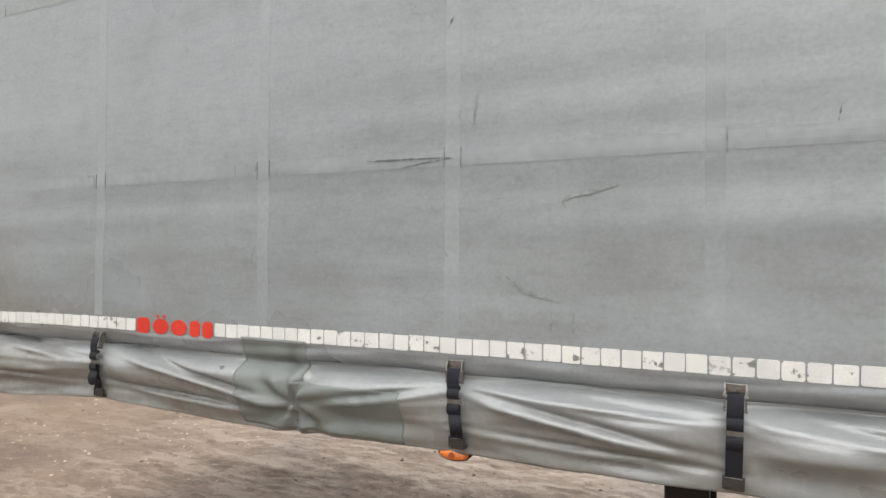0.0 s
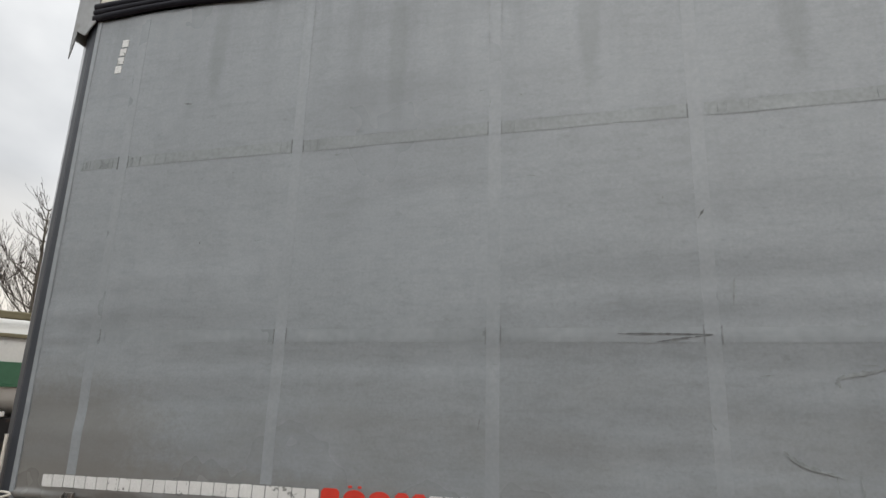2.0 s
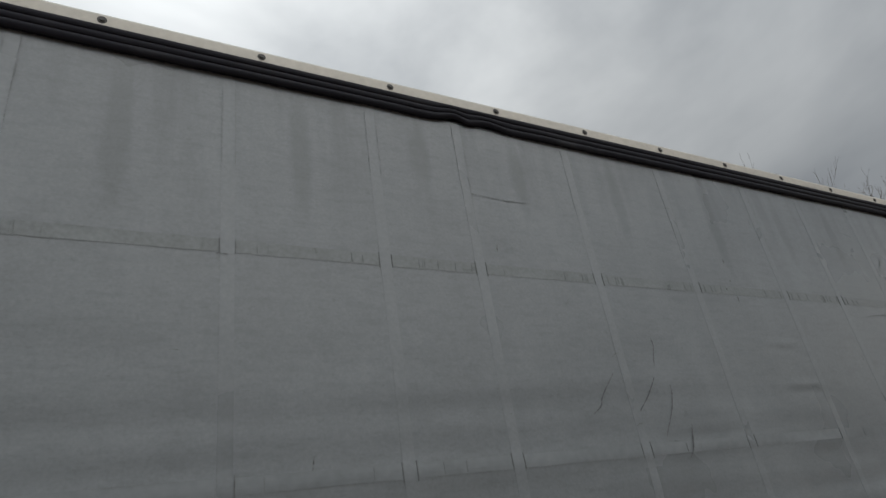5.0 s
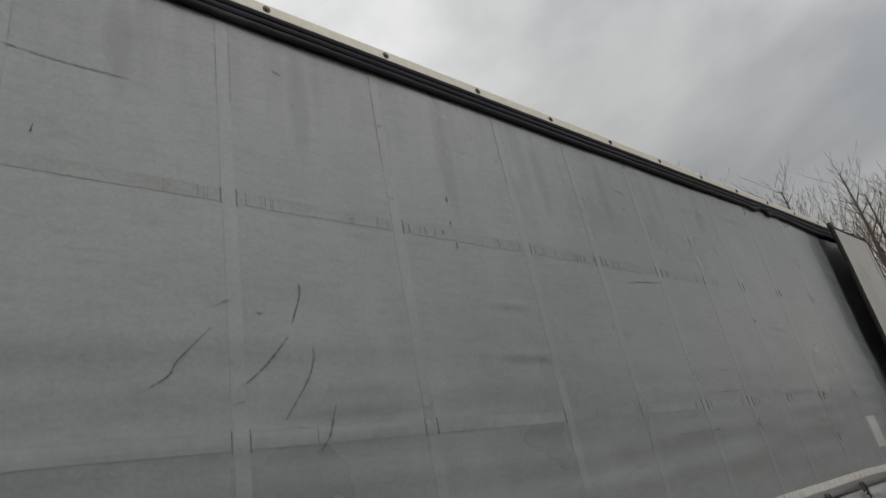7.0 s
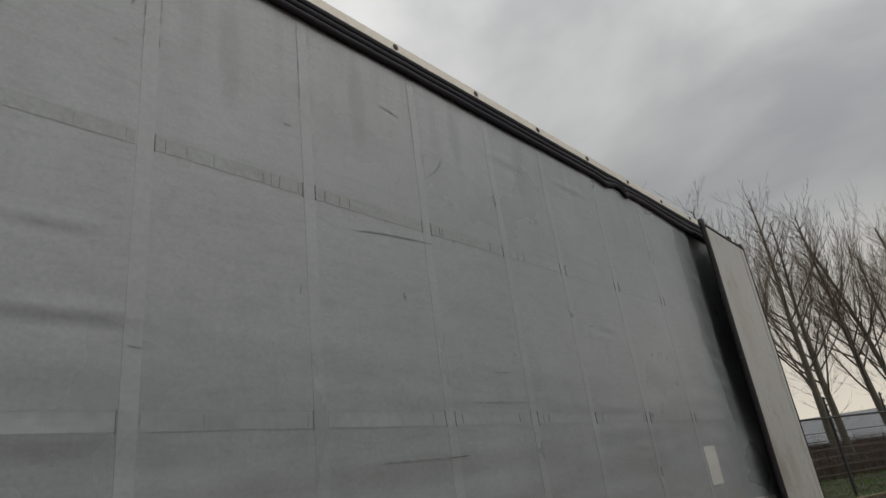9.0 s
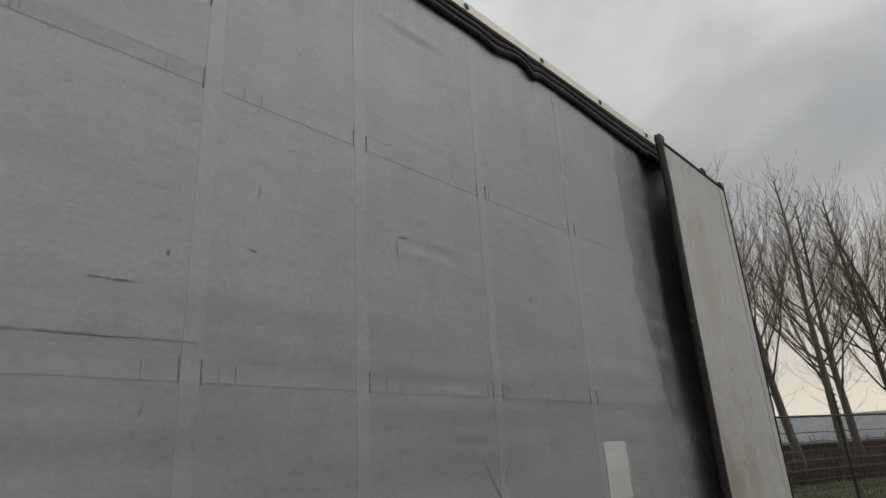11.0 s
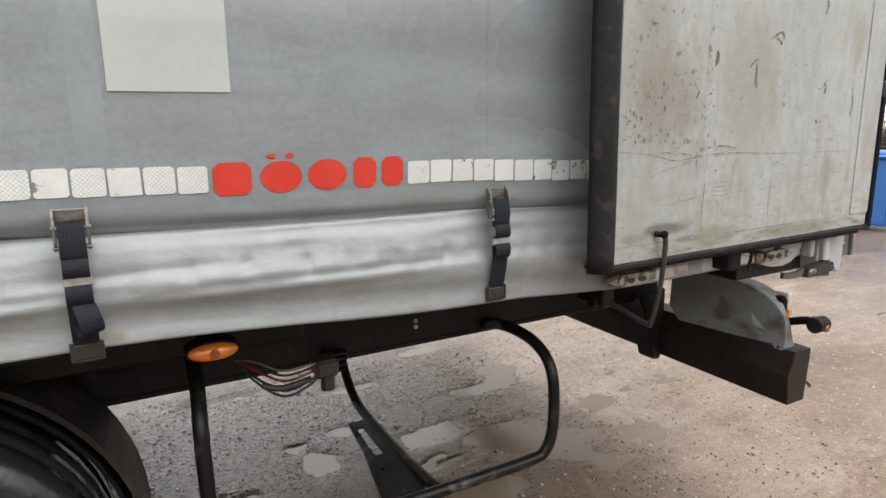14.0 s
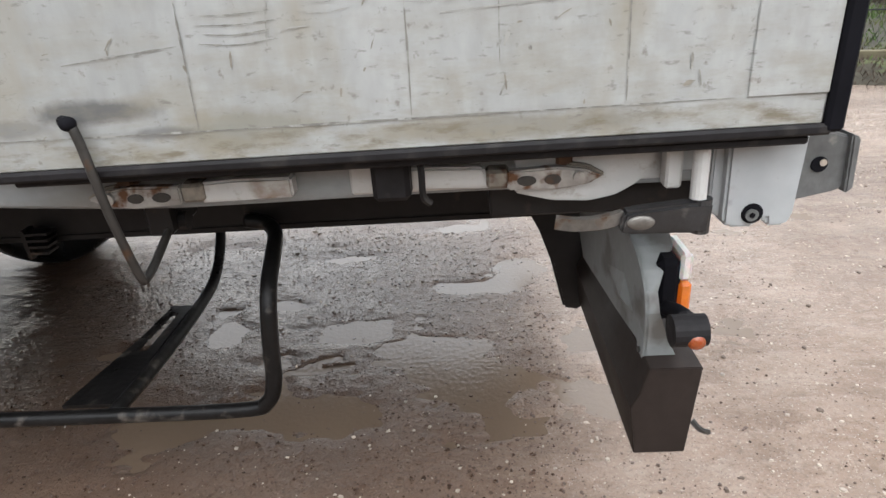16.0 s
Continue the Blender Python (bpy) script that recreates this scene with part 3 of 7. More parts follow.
def mud_material():
    """Trodden clay and fine gravel, in part dry and pale, in part wet, dark and glossy, with some shade painted in."""
    m = bpy.data.materials.new("wet_clay_gravel")
    m.use_nodes = True
    nt = m.node_tree
    bsdf = nt.nodes["Principled BSDF"]
    coord = nt.nodes.new("ShaderNodeTexCoord")

    def tex(scale, detail=6.0, rough=0.6, stretch=(1, 1, 1)):
        mp = nt.nodes.new("ShaderNodeMapping")
        mp.inputs["Scale"].default_value = stretch
        nt.links.new(coord.outputs["Object"], mp.inputs["Vector"])
        n = nt.nodes.new("ShaderNodeTexNoise")
        n.inputs["Scale"].default_value, n.inputs["Detail"].default_value, n.inputs["Roughness"].default_value = scale, detail, rough
        nt.links.new(mp.outputs["Vector"], n.inputs["Vector"])
        return n.outputs["Fac"]

    def ranged(source, lo, hi, a=0.0, b=1.0):
        r = nt.nodes.new("ShaderNodeMapRange")
        for key, value in (("From Min", lo), ("From Max", hi), ("To Min", a), ("To Max", b)):
            r.inputs[key].default_value = value
        nt.links.new(source, r.inputs["Value"])
        return r.outputs["Result"]

    def blend(a, fac, b):
        mx = nt.nodes.new("ShaderNodeMix")
        mx.data_type = "RGBA"
        mx.inputs["B"].default_value = (*b, 1)
        if isinstance(a, tuple):
            mx.inputs["A"].default_value = (*a, 1)
        else:
            nt.links.new(a, mx.inputs["A"])
        nt.links.new(fac, mx.inputs["Factor"])
        return mx.outputs["Result"]

    sep = nt.nodes.new("ShaderNodeSeparateXYZ")
    nt.links.new(coord.outputs["Object"], sep.inputs["Vector"])
    # sodden, shade-darkened mud by the last axle, with a ragged rim; damp patches elsewhere
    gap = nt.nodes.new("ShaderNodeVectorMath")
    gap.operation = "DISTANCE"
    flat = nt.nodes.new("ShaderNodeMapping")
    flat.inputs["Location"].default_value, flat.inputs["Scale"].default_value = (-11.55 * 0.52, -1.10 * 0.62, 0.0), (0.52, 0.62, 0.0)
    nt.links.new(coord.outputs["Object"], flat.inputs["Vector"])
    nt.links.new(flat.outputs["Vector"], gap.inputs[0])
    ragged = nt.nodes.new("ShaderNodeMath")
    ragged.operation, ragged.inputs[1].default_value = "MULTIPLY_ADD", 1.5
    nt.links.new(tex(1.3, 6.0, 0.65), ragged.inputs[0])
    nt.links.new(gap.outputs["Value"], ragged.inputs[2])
    sodden_shade = ranged(ragged.outputs["Value"], 1.72, 1.35)
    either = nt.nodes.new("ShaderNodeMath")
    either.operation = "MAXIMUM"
    nt.links.new(sodden_shade, either.inputs[0])
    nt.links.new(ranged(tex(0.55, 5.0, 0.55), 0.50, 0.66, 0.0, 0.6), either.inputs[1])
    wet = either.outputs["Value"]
    out = blend((0.290, 0.213, 0.165), ranged(tex(1.6), 0.38, 0.70), (0.190, 0.126, 0.088))
    out = blend(out, ranged(tex(1.0, 7.0, 0.7, (1.6, 2.4, 1.0)), 0.47, 0.66, 0.0, 0.6), (0.150, 0.098, 0.068))
    out = blend(out, ranged(tex(1.0, 7.0, 0.7, (2.6, 4.4, 1.0)), 0.55, 0.70, 0.0, 0.6), (0.37, 0.295, 0.24))
    out = blend(out, ranged(tex(26.0, 4.0), 0.50, 0.70, 0.0, 0.7), (0.33, 0.26, 0.21))
    out = blend(out, ranged(tex(75.0, 5.0, 0.7), 0.53, 0.63, 0.0, 0.45), (0.095, 0.070, 0.055))
    out = blend(out, ranged(tex(110.0, 3.0), 0.63, 0.69, 0.0, 0.85), (0.50, 0.45, 0.39))
    front = ranged(sep.outputs["X"], 9.0, 5.0, 0.25, 1.0)

    def masked(fac):
        n = nt.nodes.new("ShaderNodeMath")
        n.operation = "MULTIPLY"
        nt.links.new(fac, n.inputs[0])
        nt.links.new(front, n.inputs[1])
        return n.outputs["Value"]

    # the front of the yard is drier, browner clay
    out = blend(out, ranged(sep.outputs["X"], 8.0, 4.0, 0.0, 0.45), (0.330, 0.248, 0.190))
    out = blend(out, masked(ranged(tex(5.0, 7.0, 0.72, (0.7, 1.6, 1.0)), 0.49, 0.55, 0.0, 0.50)), (0.120, 0.084, 0.058))
    out = blend(out, masked(ranged(tex(6.0, 6.0, 0.7, (0.8, 1.4, 1.0)), 0.55, 0.64, 0.0, 0.75)), (0.36, 0.295, 0.24))
    out = blend(out, masked(ranged(tex(1.3, 8.0, 0.74, (0.6, 1.5, 1.0)), 0.51, 0.57, 0.0, 0.35)), (0.120, 0.083, 0.057))
    out = blend(out, masked(ranged(tex(2.1, 8.0, 0.72, (0.6, 1.7, 1.0)), 0.515, 0.545, 0.0, 0.6)), (0.46, 0.375, 0.305))
    # and damp earth by the tractor end, darkened with the tank trailer's painted shade
    out = blend(out, ranged(sep.outputs["X"], 0.7, -1.6, 0.0, 0.70), (0.100, 0.064, 0.041))
    # browner, darker ground along the rear of the trailer, up to its tail
    brown_band = nt.nodes.new("ShaderNodeMath")
    brown_band.operation = "MULTIPLY"
    nt.links.new(ranged(sep.outputs["X"], 13.45, 12.9, 0.0, 0.75), brown_band.inputs[0])
    nt.links.new(ranged(sep.outputs["X"], 9.5, 10.5), brown_band.inputs[1])
    out = blend(out, brown_band.outputs["Value"], (0.135, 0.082, 0.054))
    # darkest under the trailer: its shade and mirrored underside go into the mud colour
    soak_shade = nt.nodes.new("ShaderNodeMath")
    soak_shade.operation = "MULTIPLY"
    nt.links.new(wet, soak_shade.inputs[0])
    nt.links.new(ranged(sep.outputs["Y"], 0.35, 1.0, 0.40, 0.94), soak_shade.inputs[1])
    out = blend(out, soak_shade.outputs["Value"], (0.066, 0.038, 0.023))
    nt.links.new(out, bsdf.inputs["Base Color"])
    bsdf.inputs["Roughness"].default_value = 0.6
    bsdf.inputs["Specular IOR Level"].default_value = 0.3
    # a film of rain water, thick towards the rear of the trailer, thin and broken elsewhere
    near_film, yard_film = ranged(sep.outputs["X"], 5.0, 10.5, 0.0, 0.85), ranged(sep.outputs["X"], 14.5, 18.0, 0.0, 0.15)
    both = nt.nodes.new("ShaderNodeMath")
    both.operation = "ADD"
    nt.links.new(near_film, both.inputs[0])
    nt.links.new(yard_film, both.inputs[1])
    far = both.outputs["Value"]
    film = nt.nodes.new("ShaderNodeMath")
    film.operation = "MAXIMUM"
    nt.links.new(far, film.inputs[0])
    damp = nt.nodes.new("ShaderNodeMath")
    damp.operation = "MULTIPLY"
    nt.links.new(wet, damp.inputs[0])
    nt.links.new(ranged(sep.outputs["X"], 4.0, 9.0, 0.6, 1.0), damp.inputs[1])
    nt.links.new(damp.outputs["Value"], film.inputs[1])
    # sheen cut towards low y, so less sky is mirrored beside the curtain
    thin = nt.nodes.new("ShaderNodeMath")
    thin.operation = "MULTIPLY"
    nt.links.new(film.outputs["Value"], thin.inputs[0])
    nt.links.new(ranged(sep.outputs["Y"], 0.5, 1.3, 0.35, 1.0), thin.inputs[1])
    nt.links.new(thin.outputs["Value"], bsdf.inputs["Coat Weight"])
    nt.links.new(ranged(tex(3.0), 0.35, 0.65, 0.03, 0.10), bsdf.inputs["Coat Roughness"])
    bsdf.inputs["Coat IOR"].default_value = 1.46
    b3 = nt.nodes.new("ShaderNodeBump")
    b3.inputs["Strength"].default_value, b3.inputs["Distance"].default_value = 0.7, 0.011
    nt.links.new(tex(44.0, 4.0, 0.6, (0.55, 1.6, 1.0)), b3.inputs["Height"])
    nt.links.new(b3.outputs["Normal"], bsdf.inputs["Coat Normal"])
    b1, b2 = nt.nodes.new("ShaderNodeBump"), nt.nodes.new("ShaderNodeBump")
    b1.inputs["Strength"].default_value, b1.inputs["Distance"].default_value = 0.8, 0.035
    b2.inputs["Strength"].default_value, b2.inputs["Distance"].default_value = 1.0, 0.010
    nt.links.new(tex(7.0), b1.inputs["Height"])
    nt.links.new(tex(90.0), b2.inputs["Height"])
    nt.links.new(b1.outputs["Normal"], b2.inputs["Normal"])
    nt.links.new(b2.outputs["Normal"], bsdf.inputs["Normal"])
    return m


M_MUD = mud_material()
M_WATER = surface("muddy_water", (0.150, 0.110, 0.079), 0.06, grain=1.5, vary=0.08, blotch=0.6, blotch_vary=0.12, bump=0.16, bump_scale=55, rough_vary=0.03)
M_WATER.node_tree.nodes["Principled BSDF"].inputs["IOR"].default_value = 1.52


# ---------------------------------------------------------------- shape helpers
def part(name, bm, material, parent=None, label="", smooth=False):
    """Links a bmesh as one mesh object under a thing or a part."""
    me = bpy.data.meshes.new(name)
    bm.to_mesh(me)
    bm.free()
    return part_mesh(name, me, material, parent, label, smooth)


def part_mesh(name, me, material, parent=None, label="", smooth=False):
    if not me.materials:
        me.materials.append(material)
    if smooth:
        me.polygons.foreach_set("use_smooth", [True] * len(me.polygons))
    ob = new(name, me)
    if parent is not None:
        ob.parent = parent
    if label:
        ob["label"] = label
    return ob


def empty_thing(name, place, label, category, group="", kind=""):
    ob = new(name)
    ob.location = place
    return tagged(ob, label, category, group, kind)


def box(bm, x0, x1, y0, y1, z0, z1, bevel=0.003, turn=None):
    made = bmesh.ops.create_cube(bm, size=1.0)["verts"]
    m = Matrix.Translation(((x0 + x1) / 2, (y0 + y1) / 2, (z0 + z1) / 2)) @ Matrix.Diagonal((x1 - x0, y1 - y0, z1 - z0, 1))
    if turn is not None:
        m = turn @ m
    bmesh.ops.transform(bm, matrix=m, verts=made)
    if bevel:
        edges = list({e for v in made for e in v.link_edges})
        bmesh.ops.bevel(bm, geom=edges, offset=bevel, segments=1, affect="EDGES")
    return bm


def rod(bm, a, b, r0, r1=None, n=10, caps=True):
    a, b = Vector(a), Vector(b)
    m = Matrix.Translation((a + b) / 2) @ (b - a).to_track_quat("Z", "Y").to_matrix().to_4x4()
    bmesh.ops.create_cone(bm, cap_ends=caps, segments=n, radius1=r0, radius2=r0 if r1 is None else r1, depth=(b - a).length, matrix=m)
    return bm


def smooth_line(points, steps=6):
    """Points along a Catmull-Rom line through those given."""
    p = [Vector(q) for q in points]
    p = [p[0] * 2 - p[1]] + p + [p[-1] * 2 - p[-2]]
    out = []
    for i in range(1, len(p) - 2):
        for k in range(steps):
            t = k / steps
            out.append(0.5 * (2 * p[i] + (p[i + 1] - p[i - 1]) * t + (2 * p[i - 1] - 5 * p[i] + 4 * p[i + 1] - p[i + 2]) * t * t
                              + (3 * p[i] - p[i - 1] - 3 * p[i + 1] + p[i + 2]) * t ** 3))
    return out + [p[-2]]


def pipe(bm, points, r, n=8, r_end=None, flat=None):
    """A tube along points; flat=(w, h) makes a flat band instead of a round one."""
    pts = [Vector(q) for q in points]
    rings = []
    side = None
    for i, p in enumerate(pts):
        d = (pts[min(i + 1, len(pts) - 1)] - pts[max(i - 1, 0)]).normalized()
        if side is None:
            side = d.cross(Vector((0, 0, 1)) if abs(d.z) < 0.9 else Vector((1, 0, 0))).normalized()
        side = (side - d * side.dot(d)).normalized()
        up = d.cross(side)
        rr = r if r_end is None else r + (r_end - r) * i / (len(pts) - 1)
        if flat:
            ring = [p + side * (flat[0] / 2 * a) + up * (flat[1] / 2 * b) for a, b in ((1, 1), (-1, 1), (-1, -1), (1, -1))]
        else:
            ring = [p + (side * math.cos(6.28318 * k / n) + up * math.sin(6.28318 * k / n)) * rr for k in range(n)]
        rings.append([bm.verts.new(q) for q in ring])
    for a, b in zip(rings, rings[1:]):
        for k in range(len(a)):
            bm.faces.new((a[k], a[(k + 1) % len(a)], b[(k + 1) % len(a)], b[k]))
    bm.faces.new(list(reversed(rings[0])))
    bm.faces.new(rings[-1])
    return bm


def prism(bm, outline, axis, lo, hi, bevel=0.0):
    """An outline of two coordinates pushed along the third axis from lo to hi."""
    def at(p, v):
        return {"x": (v, p[0], p[1]), "y": (p[0], v, p[1]), "z": (p[0], p[1], v)}[axis]
    a = [bm.verts.new(at(p, lo)) for p in outline]
    b = [bm.verts.new(at(p, hi)) for p in outline]
    n = len(outline)
    faces = [bm.faces.new(a), bm.faces.new(list(reversed(b)))]
    for k in range(n):
        faces.append(bm.faces.new((a[k], b[k], b[(k + 1) % n], a[(k + 1) % n])))
    bmesh.ops.recalc_face_normals(bm, faces=faces)
    if bevel:
        bmesh.ops.bevel(bm, geom=list({e for f in faces for e in f.edges}), offset=bevel, segments=2, affect="EDGES")
    return bm


def grid_mesh(name, xs, ys, place):
    """A sheet of quads over two lists of parameters."""
    verts = [place(x, y) for y in ys for x in xs]
    w = len(xs)
    faces = [(j * w + i, j * w + i + 1, (j + 1) * w + i + 1, (j + 1) * w + i) for j in range(len(ys) - 1) for i in range(w - 1)]
    me = bpy.data.meshes.new(name)
    me.from_pydata(verts, [], faces)
    me.update()
    return me


def spaced(*runs):
    """Numbers from runs of (start, stop, step)."""
    out = []
    for a, b, s in runs:
        n = max(1, round((b - a) / s))
        out += [a + (b - a) * k / n for k in range(n)]
    return out + [runs[-1][1]]


def bell(x, c, w):
    return math.exp(-((x - c) / w) ** 2)


def along(table, x):
    if x <= table[0][0]:
        return table[0][1]
    for (x0, v0), (x1, v1) in zip(table, table[1:]):
        if x <= x1:
            t = (x - x0) / (x1 - x0)
            t = t * t * (3 - 2 * t)
            return v0 + (v1 - v0) * t
    return table[-1][1]


# ---------------------------------------------------------------- ground
PUDDLES = [(12.97, 0.88, 0.21, 0.16, 0.026), (12.78, 0.97, 0.14, 0.08, 0.024), (13.08, 0.64, 0.11, 0.09, 0.022), (12.44, 0.73, 0.22, 0.13, 0.026), (11.90, 0.70, 0.24, 0.10, 0.024), (11.89, 1.29, 0.09, 0.12, 0.026),
           (12.46, 1.26, 0.16, 0.10, 0.026), (12.85, 1.12, 0.18, 0.08, 0.026), (13.22, 1.80, 0.12, 0.15, 0.024), (13.42, 0.75, 0.10, 0.10, 0.024), (11.42, 1.15, 0.09, 0.05, 0.022), (13.45, 1.15, 0.12, 0.10, 0.022),
           (12.10, 1.52, 0.10, 0.05, 0.022), (13.0, 1.62, 0.20, 0.06, 0.022), (12.35, 2.0, 0.25, 0.08, 0.022), (12.9, 2.35, 0.30, 0.09, 0.022), (11.7, 2.2, 0.16, 0.07, 0.022), (12.15, 1.05, 0.10, 0.05, 0.022),
           (13.9, 1.2, 0.30, 0.10, 0.018), (14.6, 2.4, 0.5, 0.2, 0.016)]
rng = random.Random(5)
for k in range(24):
    PUDDLES.append((rng.uniform(15, 27), rng.uniform(-5.5, 4.0), rng.uniform(0.5, 1.8), rng.uniform(0.15, 0.4), rng.uniform(0.010, 0.018)))


def ground_height(x, y):
    if abs(x - 8) > 34 or abs(y - 2) > 26:
        return 0.0
    h = 0.010 * noise.noise((x * 0.9, y * 0.9, 0.3)) + 0.006 * noise.noise((x * 3.1, y * 3.1, 1.7)) + 0.003 * noise.noise((x * 9.0, y * 9.0, 4.1))
    if x < 6:
        k = min(1, (6 - x) / 3)
        h += k * (0.022 * noise.noise((x * 0.5, y * 1.4, 7.7)) + 0.020 * noise.noise((x * 1.5 + y * 0.4, y * 4.2, 5.7)) + 0.012 * noise.noise((x * 6.0, y * 12.0, 2.7)))
        # trodden clay that flakes off in low ledges
        q = 4.0 * noise.noise((x * 0.8, y * 1.9, 6.6)) + 1.3 * noise.noise((x * 3.1, y * 6.3, 1.6)) + 0.5 * noise.noise((x * 9.0, y * 17.0, 3.9))
        h += k * 0.011 * (math.floor(q) - 0.25 * q + min(1.0, (q - math.floor(q)) / 0.15))
    if 10.4 < x < 16.6 and -1.4 < y < 4.4:
        # coarse grit that stands out of a film of water, low under the trailer's tail
        g = noise.noise((x * 27, y * 27, 3.3))
        low = math.exp(-(((x - 12.0) / 1.3) ** 4 + ((y - 1.1) / 1.2) ** 4))
        h += (0.0040 - 0.0026 * low) * g + (0.0034 - 0.0026 * low) * noise.noise((x * 61, y * 61, 8.8)) + 0.003 * max(0.0, noise.noise((x * 44, y * 44, 6.1)) - 0.25)
        h -= 0.0050 * math.exp(-(((x - 12.1) / 1.15) ** 4 + ((y - 1.15) / 0.95) ** 4)) * (0.75 + 0.9 * noise.noise((x * 1.9, y * 1.9, 2.2)))
    if x < 8:
        return max(h, -0.014)
    wob = 1.2 * noise.noise((x * 2.4, y * 5.3, 9.0)) + (0.7 * noise.noise((x * 13, y * 24, 5.0)) if x < 14.1 else 0.0) + (0.9 if x < 14.1 else 0.3) * noise.noise((x * 6.5, y * 6.5, 2.0))
    for cx, cy, rx, ry, d in PUDDLES:
        if abs(x - cx) > 2.3 * rx:
            continue
        u = ((x - cx) / rx) ** 2 + ((y - cy) / ry) ** 2
        if u < 5:
            h -= d * math.exp(-max(0.0, u * (1 + wob)))
    return h


gx = spaced((-1500, -60, 180), (-60, -14, 4), (-14, -4, 0.35), (-4, -1.5, 0.10), (-1.5, 4.2, 0.04), (4.2, 10.6, 0.13), (10.6, 11.3, 0.04), (11.3, 14.1, 0.0140), (14.1, 15.4, 0.035), (15.4, 30, 0.16), (30, 70, 4), (70, 1500, 200))
gy = spaced((-1500, -40, 200), (-40, -8, 4), (-8, -1.2, 0.3), (-1.2, -0.4, 0.05), (-0.4, 2.1, 0.0135), (2.1, 3.4, 0.03), (3.4, 5.0, 0.08), (5.0, 14, 0.22), (14, 60, 4), (60, 1500, 200))
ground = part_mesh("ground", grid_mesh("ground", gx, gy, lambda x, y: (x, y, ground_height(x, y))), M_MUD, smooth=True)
tagged(ground, "wet trodden brown clay and gravel yard with puddles", "ground", kind="structure")
water = part_mesh("water", grid_mesh("water", spaced((-9, 29, 2.0)), spaced((-7, 13, 2.0)), lambda x, y: (x, y, -0.0165)), M_WATER)
tagged(water, "shallow muddy brown rain puddles on the yard", "water", kind="structure")


def pebbles(name, count, seed, x0, x1, y0, y1, small, large, material, label, deepest=-0.022):
    """Loose stones pressed into the ground, joined into one mesh."""
    r = random.Random(seed)
    verts, faces = [], []
    for k in range(count):
        x, y, s = r.uniform(x0, x1), r.uniform(y0, y1), small + (large - small) * r.random() ** 7
        z = ground_height(x, y)
        if z < deepest:
            continue
        z = max(z, -0.0185)
        a, b, c, turn = s * r.uniform(0.7, 1.3), s * r.uniform(0.7, 1.2), s * r.uniform(0.22, 0.55), r.uniform(0, 6.28)
        base = len(verts)
        for i in range(5):
            t = turn + 6.28318 * i / 5
            f = r.uniform(0.8, 1.2)
            verts.append((x + a * f * math.cos(t), y + b * f * math.sin(t), z - 0.002))
        for i in range(5):
            t = turn + 6.28318 * i / 5 + 0.3
            f = r.uniform(0.5, 0.75)
            verts.append((x + a * f * math.cos(t), y + b * f * math.sin(t), z + c))
        for i in range(5):
            j = (i + 1) % 5
            faces.append((base + i, base + j, base + 5 + j, base + 5 + i))
        faces.append(tuple(base + 5 + i for i in range(5)))
    me = bpy.data.meshes.new(name)
    me.from_pydata(verts, [], faces)
    ob = part_mesh(name, me, material)
    return tagged(ob, label, "stones", kind="stuff")


pebbles("pale_gravel", 10800, 11, 11.85, 16.5, -1.3, 4.5, 0.002, 0.011, M_PEBBLE, "scattered pale pebbles pressed into wet clay")
pebbles("dark_gravel", 2600, 12, 11.0, 16.5, -1.3, 4.5, 0.002, 0.014, M_CLOD, "dark clods and stones scattered on wet clay")
pebbles("wet_gravel", 11000, 15, 11.2, 14.3, -0.45, 2.4, 0.0022, 0.0085, M_GRAVEL, "fine wet brown gravel under the trailer's tail", -0.027)
pebbles("wet_stones", 11000, 16, 10.9, 13.3, 0.05, 2.3, 0.003, 0.010, M_GRAVEL, "dark wet stones standing out of a film of water", -0.026)
pebbles("yard_gravel", 1500, 13, -3.0, 5.5, 0.3, 6.0, 0.003, 0.022, M_CLOD, "dark clods of earth on trodden clay")
pebbles("yard_chips", 5200, 14, -3.0, 5.5, 0.3, 6.0, 0.003, 0.018, M_PEBBLE, "pale stone chips on trodden clay")


# an unseen backdrop, added behind the viewpoint to darken the curtain's lower reflections
bank = part_mesh("backdrop", grid_mesh("backdrop", spaced((-40, 60, 1.2)), [k / 10 for k in range(11)],
                                       lambda x, v: (x, -13.5 - 1.6 * v + 0.5 * noise.noise((x * 0.4, v * 5, 3.0)), -0.05 + v * (6.0 + 1.6 * noise.noise((x * 0.22, 0, 5.0)) + 0.7 * noise.noise((x * 0.9, 0, 5.0))))), M_LEAF_LITTER, smooth=True)
tagged(bank, "unseen dark backdrop added to dim low reflections on the curtain", "bank", kind="structure")

# ---------------------------------------------------------------- the trailer
FRONT, REAR, WIDE = -0.22, 13.50, 2.55
BANDS = (0.26, 1.24, 2.17, 2.965, 3.76, 4.42, 4.91, 5.64, 6.40, 7.24, 7.87, 8.535, 9.15, 9.72, 10.415, 11.155, 12.02)
STRAPS = (0.285, 1.262, 2.993, 3.812, 4.42, 4.91, 5.64, 6.40, 7.24, 7.87, 8.535, 9.15, 9.70, 10.40, 11.108, 12.008)
TAPE_Z = ((0.0, 1.410), (1.4, 1.427), (3.3, 1.438), (7.0, 1.445), (10.5, 1.440), (11.8, 1.417), (12.5, 1.395))
HEM_Z = ((-0.2, 1.015), (0.45, 1.035), (1.3, 1.085), (2.05, 1.060), (2.9, 1.082), (5.0, 1.10), (9.0, 1.125), (10.4, 1.135), (11.1, 1.120), (12.0, 1.076), (12.5, 1.050))

